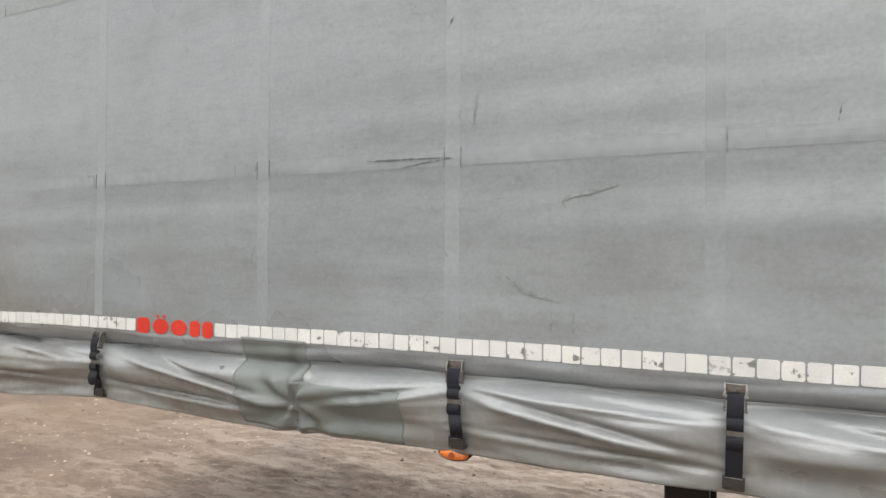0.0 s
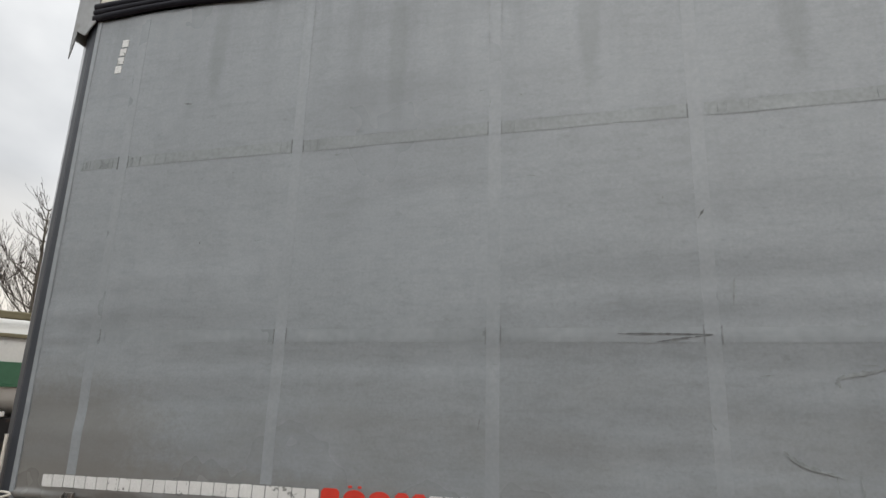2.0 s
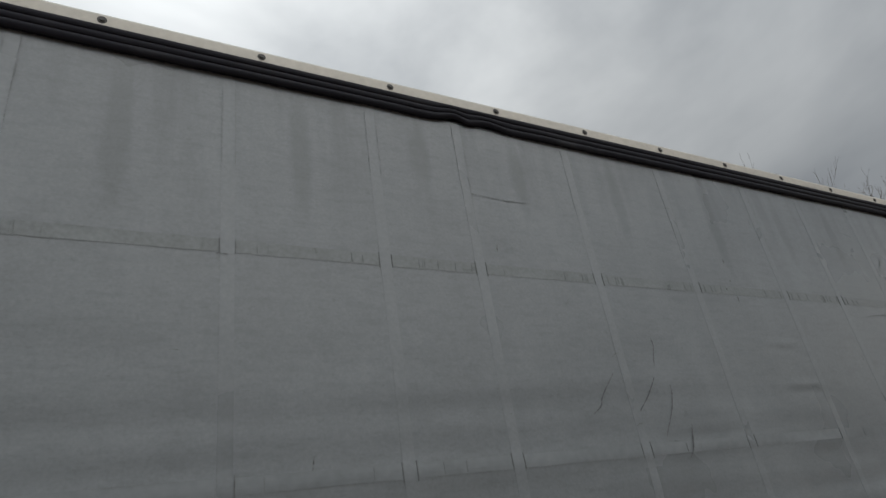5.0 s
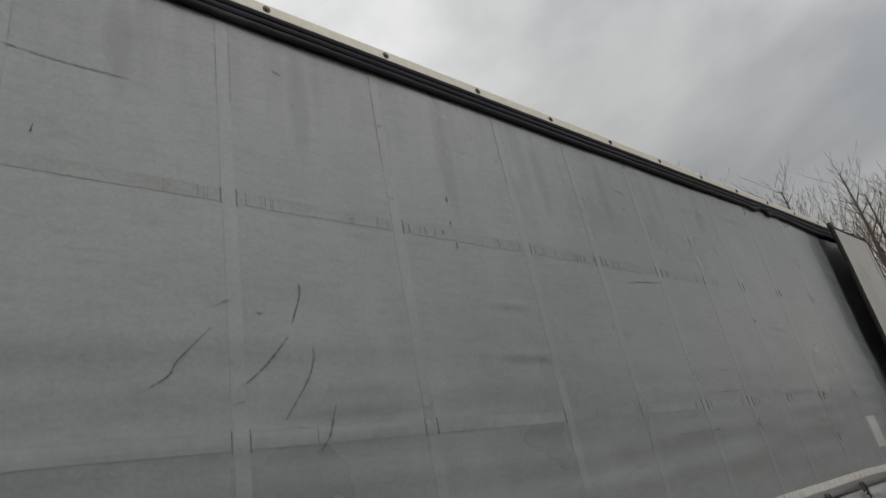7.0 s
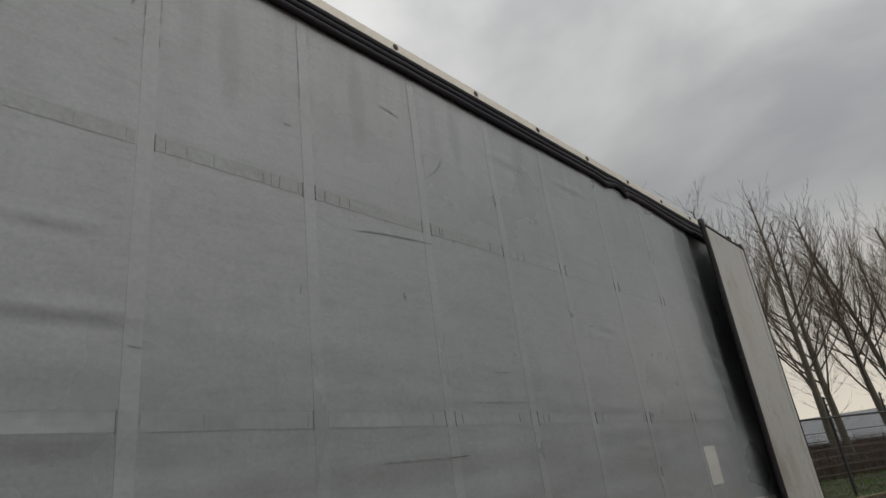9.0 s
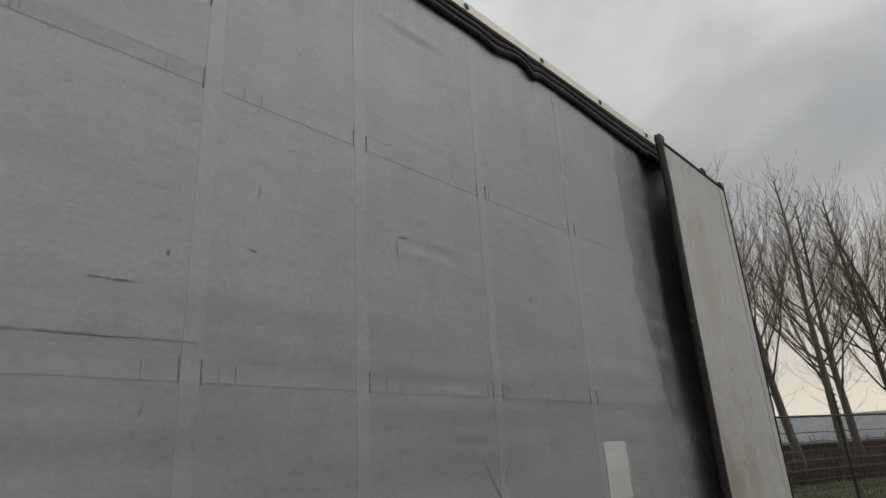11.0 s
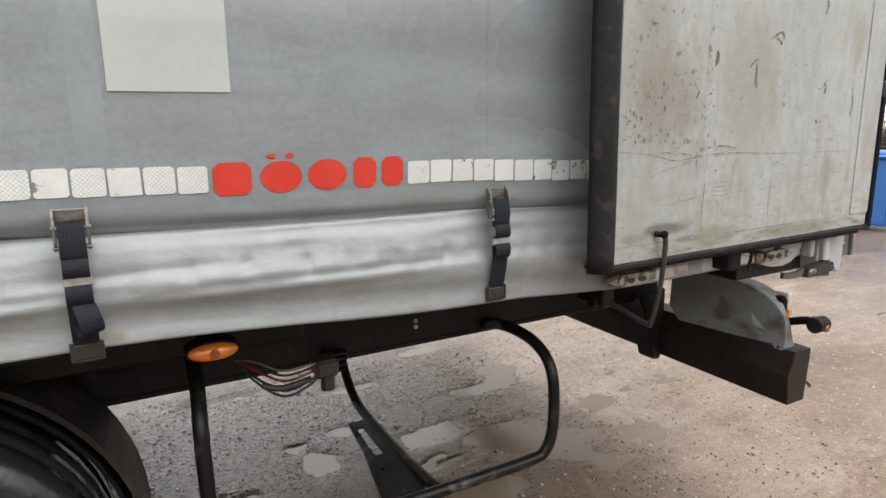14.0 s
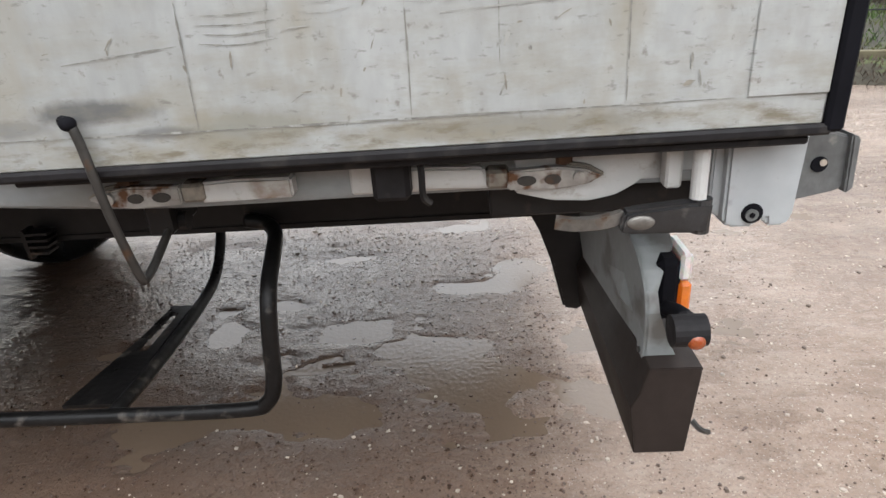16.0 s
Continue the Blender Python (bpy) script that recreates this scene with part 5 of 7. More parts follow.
# tension straps
def strap_meshes():
    """Buckle frame, webbing loops, bar and hook of a tension strap, round x = 0 and the buckle's cross plate at z = 0."""
    web, buckle, loops, bar, hook, tail = (bmesh.new() for _ in range(6))
    # the lower run of webbing, from the bar to the hook
    pipe(web, smooth_line([(0, -0.024, -0.120), (0, -0.026, -0.150), (0, -0.018, -0.190), (0, -0.008, -0.225), (0, -0.004, -0.245)], 4), 0.02, flat=(0.004, 0.037))
    # cheeks with round ends, a riveted cross plate, the roller
    for side in (-1, 1):
        x = side * 0.0225
        prism(buckle, [(-0.004, 0.022), (-0.013, 0.022), (-0.024, 0.010), (-0.030, -0.010), (-0.030, -0.040), (-0.024, -0.052), (-0.014, -0.052), (-0.008, -0.035), (-0.004, 0.0)], "x", x - 0.002, x + 0.002, 0.0008)
    box(buckle, -0.0215, 0.0215, -0.010, -0.004, -0.002, 0.021, 0.002)
    for dx in (-0.013, 0.013):
        rod(buckle, (dx, -0.014, 0.010), (dx, -0.009, 0.010), 0.0048, 0.0040, n=8)
    rod(buckle, (-0.027, -0.022, -0.012), (0.027, -0.022, -0.012), 0.0055, n=8)
    rod(buckle, (-0.026, -0.024, -0.046), (0.026, -0.024, -0.046), 0.0042, n=8)
    # webbing turned round the roller and folded back in two bights
    pipe(loops, smooth_line([(0, -0.012, -0.006), (0, -0.026, -0.006), (0, -0.033, -0.020), (0, -0.036, -0.042), (0, -0.034, -0.064), (0, -0.026, -0.070), (0, -0.022, -0.060)], 4), 0.02, flat=(0.036, 0.004))
    pipe(loops, smooth_line([(0, -0.024, -0.058), (0, -0.036, -0.070), (0, -0.041, -0.084), (0, -0.036, -0.097), (0, -0.024, -0.098)], 4), 0.02, flat=(0.036, 0.004))
    pipe(loops, smooth_line([(0, -0.022, -0.112), (0, -0.038, -0.118), (0, -0.042, -0.132), (0, -0.036, -0.146), (0, -0.026, -0.150)], 4), 0.02, flat=(0.036, 0.004))
    box(bar, -0.020, 0.020, -0.034, -0.022, -0.117, -0.097, 0.0025)
    # sheet-metal hook that grips the hem
    box(hook, -0.024, 0.024, -0.011, 0.003, -0.260, -0.230, 0.003)
    box(hook, -0.024, -0.019, -0.014, -0.006, -0.262, -0.225, 0.0015)
    box(hook, 0.019, 0.024, -0.014, -0.006, -0.262, -0.225, 0.0015)
    box(hook, -0.022, 0.022, -0.008, 0.030, -0.267, -0.258, 0.003)
    pipe(tail, smooth_line([(0.004, -0.036, -0.150), (0.010, -0.052, -0.172), (0.013, -0.048, -0.195), (0.008, -0.030, -0.205), (0.002, -0.020, -0.190)], 4), 0.02, flat=(0.034, 0.005))
    out = []
    for n, b in (("tension_strap", web), ("buckle", buckle), ("webbing_loop", loops), ("bar", bar), ("hook", hook), ("strap_tail", tail)):
        me = bpy.data.meshes.new(n)
        b.to_mesh(me)
        b.free()
        out.append(me)
    return out


web_me, buckle_me, loop_me, bar_me, hook_me, tail_me = strap_meshes()
r = random.Random(4)
for x in STRAPS:
    zt = along(TAPE_Z, x) - 0.064
    strap = part_mesh("tension_strap", web_me, M_STRAP, trailer, "black webbing tension strap")
    strap.location = (x, min(curtain_y(x, zt), curtain_y(x, zt - 0.1), curtain_y(x, zt - 0.25)) - 0.003, zt)
    strap.rotation_euler, strap.scale = (0, radians(r.uniform(-1.2, 1.2)), 0), (1.16, 0.95, 1.0)
    part_mesh("buckle", buckle_me, M_BUCKLE, strap, "worn steel over-centre buckle")
    part_mesh("webbing_loop", loop_me, M_STRAP, strap)
    part_mesh("bar", bar_me if x > 9 else bar_me.copy(), M_STEEL if x > 9 else M_BUCKLE, strap, "pale worn steel bar" if x > 9 else "dull worn steel bar")
    part_mesh("hook", hook_me, M_DARK_STEEL, strap, "dull steel hook with rusty edges")
    if x < 11.5 and r.random() < 0.75:
        part_mesh("strap_tail", tail_me, M_STRAP, strap)

# roof rail, gutter rubber and bolts
bm = bmesh.new()
prism(bm, [(-0.012, 3.896), (-0.020, 3.902), (-0.020, 3.960), (-0.012, 3.972), (0.06, 3.985), (0.06, 3.896)], "x", FRONT + 0.02, REAR)
rail = part("roof_rail", bm, M_CREAM, trailer, "cream weathered aluminium roof rail")
# the front corner: a grey sheet cap, bent and torn along its lower edge
bm = bmesh.new()
prism(bm, [(FRONT + 0.012, 3.985), (FRONT + 0.006, 3.66), (FRONT + 0.008, 3.575), (FRONT + 0.026, 3.66), (FRONT + 0.036, 3.742), (FRONT + 0.066, 3.722), (FRONT + 0.096, 3.708), (FRONT + 0.124, 3.750), (FRONT + 0.152, 3.787),
           (FRONT + 0.146, 3.822), (FRONT + 0.138, 3.862), (FRONT + 0.156, 3.900), (FRONT + 0.160, 3.945), (FRONT + 0.09, 3.965)], "y", -0.027, -0.019, 0.0015)
cap = part("corner_cap", bm, M_CAP, trailer, "bent and torn grey sheet-metal corner cap")
bm = bmesh.new()
prism(bm, [(FRONT + 0.006, 4.010), (FRONT + 0.006, 3.950), (FRONT + 0.10, 3.948), (FRONT + 0.26, 3.952), (FRONT + 0.46, 3.958), (FRONT + 0.60, 3.972), (FRONT + 0.30, 3.990), (FRONT + 0.10, 4.006)], "y", -0.031, 0.07, 0.003)
part("cap_strip", bm, M_CREAM, cap, "buckled cream end of the roof rail")
bm = bmesh.new()
box(bm, FRONT + 0.004, FRONT + 0.014, -0.02, 0.10, 3.70, 3.99, 0.003)
part("cap_side", bm, M_CAP, cap)


def drape(x):
    """Sag of the rubber flap under the rail: torn up at two places, hanging by the rear end."""
    z = 3.787 + 0.004 * noise.noise((x * 1.3, 0, 0))
    z += 0.020 * bell(x, 0.35, 0.4) - 0.012 * bell(x, 1.0, 0.3)
    z += 0.028 * bell(x, 4.90, 0.07) + 0.022 * bell(x, 5.10, 0.10) - 0.010 * bell(x, 4.99, 0.04)
    z += 0.024 * bell(x, 10.80, 0.08) - 0.035 * bell(x, 10.93, 0.04) - 0.02 * bell(x, 10.60, 0.08)
    z -= 0.05 * max(0.0, x - 11.2) * (1 if x < 12.3 else 0.6)
    return z


def rubber_point(x, v):
    lo = drape(x)
    z = 3.899 + (lo - 3.899) * v
    y = -0.010 - 0.013 * (abs(math.sin(v * math.pi * 3)) ** 0.6) + 0.006 * v * noise.noise((x * 5, 0, 2))
    return (x, y - 0.004, z)


rubber = part_mesh("gutter_rubber", grid_mesh("gutter_rubber", spaced((FRONT + 0.13, 4.6, 0.10), (4.6, 5.4, 0.02), (5.4, 10.4, 0.10), (10.4, 12.9, 0.02)), [k / 24 for k in range(25)], rubber_point),
                   M_GUTTER, trailer, "black ribbed rubber gutter flap, torn in places", smooth=True)
solid = rubber.modifiers.new("thickness", "SOLIDIFY")
solid.thickness = 0.008
bm = bmesh.new()
rod(bm, (0, 0, 0), (0, -0.008, 0), 0.012, 0.009, n=10)
rod(bm, (0, 0.001, 0), (0, -0.002, 0), 0.019, n=12)
bolt_me = bpy.data.meshes.new("bolt")
bm.to_mesh(bolt_me)
bm.free()
for k in range(0, 21):
    b = part_mesh("bolt", bolt_me, M_DARK_STEEL, rail, "dark rusty bolt head")
    b.location = (0.65 * k + (0.03 if k == 0 else 0), -0.020, 3.934)

# body behind the curtain: roof, floor, front wall, far side, rear frame
bm = bmesh.new()
box(bm, FRONT + 0.02, REAR, 0.0, WIDE, 3.965, 3.99, 0.004)
part("roof", bm, M_TANK_WHITE, trailer, "white tarpaulin roof")
bm = bmesh.new()
box(bm, FRONT + 0.02, REAR, 0.03, WIDE - 0.03, 1.10, 1.16, 0.004)
part("load_floor", bm, M_CHASSIS, trailer)
bm = bmesh.new()
box(bm, FRONT, FRONT + 0.04, 0.06, WIDE, 1.02, 3.97, 0.004)
part("front_wall", bm, M_ALU, trailer)
bm = bmesh.new()
box(bm, FRONT, REAR, WIDE - 0.02, WIDE, 1.08, 3.97, 0.004)
part("far_curtain", bm, M_CURTAIN, trailer)
bm = bmesh.new()
box(bm, 13.36, REAR - 0.005, -0.055, 0.16, 1.142, 3.96, 0.006)
part("rear_post", bm, M_GREY_PAINT, trailer, "grey steel rear corner post")
# unseen panel added across the rear opening
bm = bmesh.new()
box(bm, 13.30, 13.36, 0.10, 2.45, 1.14, 3.96, 0.003)
part("rear_bulkhead", bm, M_CHASSIS, trailer)

# front corner
bm = bmesh.new()
prism(bm, [(-0.215, 0.10), (-0.205, 0.05), (-0.170, 0.012), (-0.125, -0.002), (-0.040, 0.004), (-0.040, 0.12), (-0.215, 0.12)], "z", 1.06, 3.84, 0.004)
for v in bm.verts:
    v.co.x += 0.010 * (v.co.z - 1.06)
part("front_pillar", bm, M_PILLAR, trailer, "dark blue-grey rounded front corner pillar")
bm = bmesh.new()
box(bm, -0.228, -0.212, 0.07, 0.13, 1.06, 3.86, 0.004)
for v in bm.verts:
    v.co.x += 0.010 * (v.co.z - 1.06)
part("edge_profile", bm, M_ALU, trailer, "pale aluminium edge profile")
bm = bmesh.new()
box(bm, -0.068, -0.040, -0.010, 0.004, 1.10, 3.80, 0.003)
part("curtain_pole", bm, M_POCKET, trailer)
bm = bmesh.new()
pipe(bm, [(-0.128, -0.020, 1.60), (-0.130, -0.020, 1.45), (-0.142, -0.022, 1.28), (-0.150, -0.02, 1.14)], 0.008, n=8)
part("white_rod", bm, M_ROPE, trailer, "thin white plastic rod")
bm = bmesh.new()
pipe(bm, smooth_line([(-0.150, -0.030, 1.24), (-0.165, -0.036, 1.30), (-0.135, -0.040, 1.345), (-0.07, -0.030, 1.352), (-0.035, -0.028, 1.342), (-0.07, -0.034, 1.330), (-0.125, -0.040, 1.31), (-0.15, -0.040, 1.26), (-0.11, -0.036, 1.225), (-0.05, -0.034, 1.215), (-0.045, -0.030, 1.17)], 5), 0.0055, n=6)
part("cord", bm, M_ROPE, trailer, "frayed off-white cord loop")
bm = bmesh.new()
box(bm, -0.215, -0.140, -0.030, 0.05, 1.03, 1.10, 0.010)
box(bm, -0.195, -0.160, -0.040, -0.02, 1.01, 1.06, 0.006)
part("ratchet", bm, M_DARK_STEEL, trailer, "black ratchet at the foot of the pillar")

# ---- rear door folded back along the side
DOOR_Y = -0.14
bm = bmesh.new()
box(bm, 12.285, 13.478, DOOR_Y, DOOR_Y + 0.028, 1.160, 3.80, 0.004)
door = part("rear_door", bm, M_DOOR, trailer, "dirty white rear door folded back along the side")


def seal_point(x, v):
    """The bulging edge seal of the door's free side; x runs up it."""
    a = v * math.pi
    wob = 0.010 * noise.noise((x * 1.4, 0, 5.0)) + 0.014 * bell(x, 3.45, 0.3)
    return (12.247 + wob - 0.030 * math.cos(a), DOOR_Y + 0.014 - 0.026 * math.sin(a), x)


seal = part_mesh("edge_seal", grid_mesh("edge_seal", spaced((1.150, 3.83, 0.05)), [k / 8 for k in range(9)], seal_point), M_GASKET, door, "black rubber edge seal", smooth=True)
solid = seal.modifiers.new("thickness", "SOLIDIFY")
solid.thickness = 0.012
bm = bmesh.new()
box(bm, 12.25, 13.49, DOOR_Y - 0.006, DOOR_Y + 0.032, 1.146, 1.162, 0.004)
part("edge_seal", bm, M_GASKET, door, "black rubber bottom seal")
bm = bmesh.new()
box(bm, 12.25, 13.49, DOOR_Y - 0.006, DOOR_Y + 0.032, 3.80, 3.826, 0.004)
part("edge_seal", bm, M_GASKET, door, "black rubber top seal")
bm = bmesh.new()
box(bm, 13.478, 13.505, DOOR_Y - 0.008, DOOR_Y + 0.05, 1.150, 3.83, 0.005)
part("edge_seal", bm, M_RUBBER, door, "black rubber hinge-side seal")
bm = bmesh.new()
box(bm, 13.368, 13.476, DOOR_Y - 0.0035, DOOR_Y, 1.205, 3.79, 0.001)
part("edge_strip", bm, M_DOOR, door)


def on_door(x, z):
    return DOOR_Y - 0.0005


for pts, w in (([(12.29, 1.450), (12.40, 1.440), (12.497, 1.421), (12.60, 1.430), (12.715, 1.434), (13.0, 1.424), (13.35, 1.421)], 0.0045), ([(12.29, 1.207), (12.7, 1.205), (13.35, 1.205)], 0.0045), ([(12.614, 1.21), (12.617, 1.32), (12.620, 1.424)], 0.0045),
               ([(12.912, 1.21), (12.914, 1.30), (12.914, 1.40)], 0.003), ([(13.205, 1.21), (13.205, 1.30), (13.203, 1.40)], 0.0045), ([(13.035, 1.26), (13.035, 1.32), (13.036, 1.38)], 0.002), ([(12.60, 1.425), (12.60, 2.4), (12.602, 3.78)], 0.0025), ([(13.08, 1.43), (13.082, 2.5), (13.08, 3.78)], 0.0025)):
    scuff("panel_joint", pts, w * 0.75, M_FOLD, on_door, door, 0.001)
# rows of pressed folds along the bottom panel, and dents in the long joint, drawn as dark lines
for x0, n, wide, z0 in ((12.640, 4, 0.105, 1.320), (12.775, 3, 0.07, 1.352), (12.905, 4, 0.10, 1.356), (13.055, 3, 0.09, 1.358), (13.20, 4, 0.11, 1.360), (13.33, 2, 0.07, 1.366)):
    for k in range(n):
        z = z0 + 0.0115 * k
        sag = 0.004 * (1 - k / n)
        scuff("embossing", [(x0 + 0.008 * (k % 2), z), (x0 + wide / 2, z - sag), (x0 + wide - 0.010 * (k % 2), z + 0.001)], 0.0022 if x0 < 12.7 else 0.0016, M_FOLD if x0 < 12.7 else M_FAINT, on_door, door, 0.0012)
for pts, w in (([(12.38, 1.452), (12.47, 1.446), (12.535, 1.440), (12.56, 1.446)], 0.005), ([(12.545, 1.444), (12.60, 1.458), (12.66, 1.460), (12.712, 1.452)], 0.008), ([(12.40, 1.398), (12.48, 1.414), (12.54, 1.426)], 0.0035),
               ([(12.545, 1.436), (12.548, 1.42), (12.550, 1.396)], 0.010), ([(12.716, 1.45), (12.712, 1.40), (12.705, 1.36), (12.700, 1.318)], 0.005), ([(12.42, 1.31), (12.50, 1.318), (12.58, 1.325)], 0.0035),
               ([(12.72, 1.334), (12.76, 1.338), (12.79, 1.340)], 0.0035), ([(12.96, 1.345), (13.10, 1.352), (13.25, 1.360), (13.36, 1.362)], 0.005)):
    pts = [(x + (0.03 if x < 12.75 else 0.0), z - 0.006) for x, z in pts]
    scuff("embossing", pts, w * 0.8, M_FOLD if pts[0][0] < 12.6 else M_FAINT, on_door, door, 0.0013)
for pts, w in (([(12.655, 2.080), (12.69, 2.065), (12.725, 2.056)], 0.007), ([(12.795, 2.040), (12.83, 2.036), (12.87, 2.034)], 0.006), ([(12.92, 2.655), (12.95, 2.645), (12.977, 2.638)], 0.008), ([(13.151, 2.619), (13.22, 2.616), (13.287, 2.608)], 0.008),
               ([(12.885, 1.750), (12.90, 1.745), (12.912, 1.734)], 0.014), ([(12.804, 1.680), (12.806, 1.65), (12.800, 1.620)], 0.008),
               ([(12.843, 2.598), (12.86, 2.586), (12.873, 2.575)], 0.010), ([(13.00, 2.20), (13.02, 2.14), (13.03, 2.06)], 0.012), ([(12.74, 2.30), (12.76, 2.27), (12.77, 2.26)], 0.008),
               ([(13.1, 1.9), (13.12, 1.86), (13.11, 1.83)], 0.012), ([(12.7, 3.3), (12.75, 3.26), (12.80, 3.25)], 0.010), ([(13.3, 1.62), (13.31, 1.57), (13.30, 1.53)], 0.010), ([(12.55, 1.62), (12.57, 1.60), (12.56, 1.58)], 0.007)):
    scuff("scuff_mark", pts, w * 0.7, M_DOOR_MARK, on_door, door, 0.0012)
# a few marks knocked into the paint by the load
for pts, w in (([(12.862, 1.748), (12.885, 1.760), (12.908, 1.768), (12.921, 1.752)], 0.009), ([(12.775, 1.668), (12.792, 1.684), (12.809, 1.692), (12.808, 1.672)], 0.006), ([(12.808, 1.632), (12.811, 1.624), (12.810, 1.614)], 0.009),
               ([(13.140, 1.632), (13.150, 1.620), (13.146, 1.600)], 0.011), ([(13.112, 1.520), (13.116, 1.516), (13.119, 1.511)], 0.008), ([(12.633, 1.706), (12.637, 1.690), (12.632, 1.668)], 0.014), ([(12.380, 1.762), (12.395, 1.759), (12.408, 1.760)], 0.006)):
    scuff("scuff_mark", pts, w, M_DOOR_MARK, on_door, door, 0.0014)
r = random.Random(31)
for k in range(190):
    x, z = r.uniform(12.30, 13.46), r.choice((r.uniform(1.2, 1.7), r.uniform(1.3, 3.7)))
    l, a = r.uniform(0.005, 0.026), r.uniform(-0.3, 1.9)
    scuff("scuff_mark", [(x, z), (x + l * math.cos(a) * 0.5, z + l * math.sin(a) * 0.6), (x + l * math.cos(a), z + l * math.sin(a))], r.uniform(0.002, 0.006), r.choice((M_DIRT, M_DIRT, M_FOLD)), on_door, door, 0.0012)
r = random.Random(57)
for k in range(170):
    x, z = 12.31 + 0.34 * r.random() ** 1.4, 1.47 + 0.65 * r.random() ** 1.7
    l = r.uniform(0.003, 0.014)
    scuff("dirt_speck", [(x, z), (x + r.uniform(-0.003, 0.003), z - l / 2), (x + r.uniform(-0.004, 0.004), z - l)], r.uniform(0.003, 0.007), r.choice((M_DOOR_MARK, M_DIRT)), on_door, door, 0.0012)
for z in (1.62, 2.05, 2.75, 3.45):
    bm = bmesh.new()
    box(bm, 13.475, 13.50, DOOR_Y - 0.010, DOOR_Y + 0.03, z - 0.028, z + 0.028, 0.006)
    rod(bm, (13.496, DOOR_Y - 0.004, z - 0.04), (13.496, DOOR_Y - 0.004, z + 0.04), 0.007, n=8)
    part("hinge", bm, M_BLACK_STEEL, door, "dark steel door hinge")
for x0, z1 in ((12.25, 3.86), (13.02, 3.85), (13.40, 3.85)):
    bm = bmesh.new()
    box(bm, x0, x0 + 0.075, DOOR_Y - 0.014, DOOR_Y + 0.03, 3.82, z1, 0.004)
    part("top_catch", bm, M_DARK_STEEL, door)

# the hinge side lies nearer to the body than the free side
pivot = Matrix.Translation((12.25, DOOR_Y, 0))
door.matrix_basis = pivot @ Matrix.Rotation(radians(0.9), 4, "Z") @ pivot.inverted()

# hold-back hook
bm = bmesh.new()
pipe(bm, smooth_line([(12.43, DOOR_Y - 0.004, 1.232), (12.447, -0.156, 1.230), (12.454, -0.157, 1.20), (12.457, -0.146, 1.09), (12.458, -0.120, 0.980), (12.459, -0.10, 0.967), (12.452, -0.02, 0.985), (12.440, 0.06, 1.005), (12.43, 0.10, 1.02)], 6), 0.0072, n=8)
hook = part("holdback_hook", bm, M_DARK_STEEL, trailer, "bent dark steel rod that holds the door back", smooth=True)
bm = bmesh.new()
bmesh.ops.create_uvsphere(bm, u_segments=14, v_segments=9, radius=1.0, matrix=Matrix.Translation((12.446, -0.158, 1.231)) @ Matrix.Diagonal((0.012, 0.011, 0.0105, 1)))
rod(bm, (12.430, DOOR_Y - 0.002, 1.232), (12.446, -0.157, 1.231), 0.0085, 0.008, n=10)
part("grip_cap", bm, M_RUBBER, hook, "black rubber cap", smooth=True)
bm = bmesh.new()
box(bm, 12.41, 12.455, 0.02, 0.14, 0.985, 1.05, 0.006)
rod(bm, (12.40, 0.06, 1.0), (12.47, 0.06, 1.0), 0.018, n=10)
part("hook_bracket", bm, M_CHASSIS, trailer)

# side rave under curtain and door, with its latches
bm = bmesh.new()
prism(bm, [(0.0, 1.052), (0.0, 1.118), (0.03, 1.135), (0.09, 1.135), (0.09, 1.052)], "x", 12.34, 13.30, 0.004)
part("side_rave", bm, M_WHITE_FRAME, trailer, "chipped white steel side rave with rust stains")
bm = bmesh.new()
prism(bm, [(0.060, 1.105), (0.060, 1.150), (0.12, 1.150), (0.12, 1.105)], "x", -0.15, 12.34, 0.004)
part("side_rave", bm, M_CHASSIS, trailer, "black steel side rave")
# added strip: keeps sky light in the door slot out of the puddles
bm = bmesh.new()
box(bm, 12.30, 13.47, -0.108, 0.0, 1.129, 1.142, 0.003)
part("rave_lip", bm, M_GASKET, trailer, "added black strip closing the slot under the folded door")
bm = bmesh.new()
box(bm, 12.79, 13.30, -0.012, 0.004, 1.055, 1.125, 0.004)
prism(bm, [(13.06, 1.050), (13.12, 1.034), (13.18, 1.030), (13.222, 1.038), (13.255, 1.056), (13.278, 1.085), (13.288, 1.126), (13.06, 1.120)], "y", -0.028, -0.004, 0.003)
part("rave_plate", bm, M_WHITE_FRAME, trailer, "chipped white steel plate")


def oval(bm, x, z, a, b, y0, y1, n=20):
    return prism(bm, [(x + a * math.cos(6.28318 * k / n), z + b * math.sin(6.28318 * k / n)) for k in range(n)], "y", y0, y1)


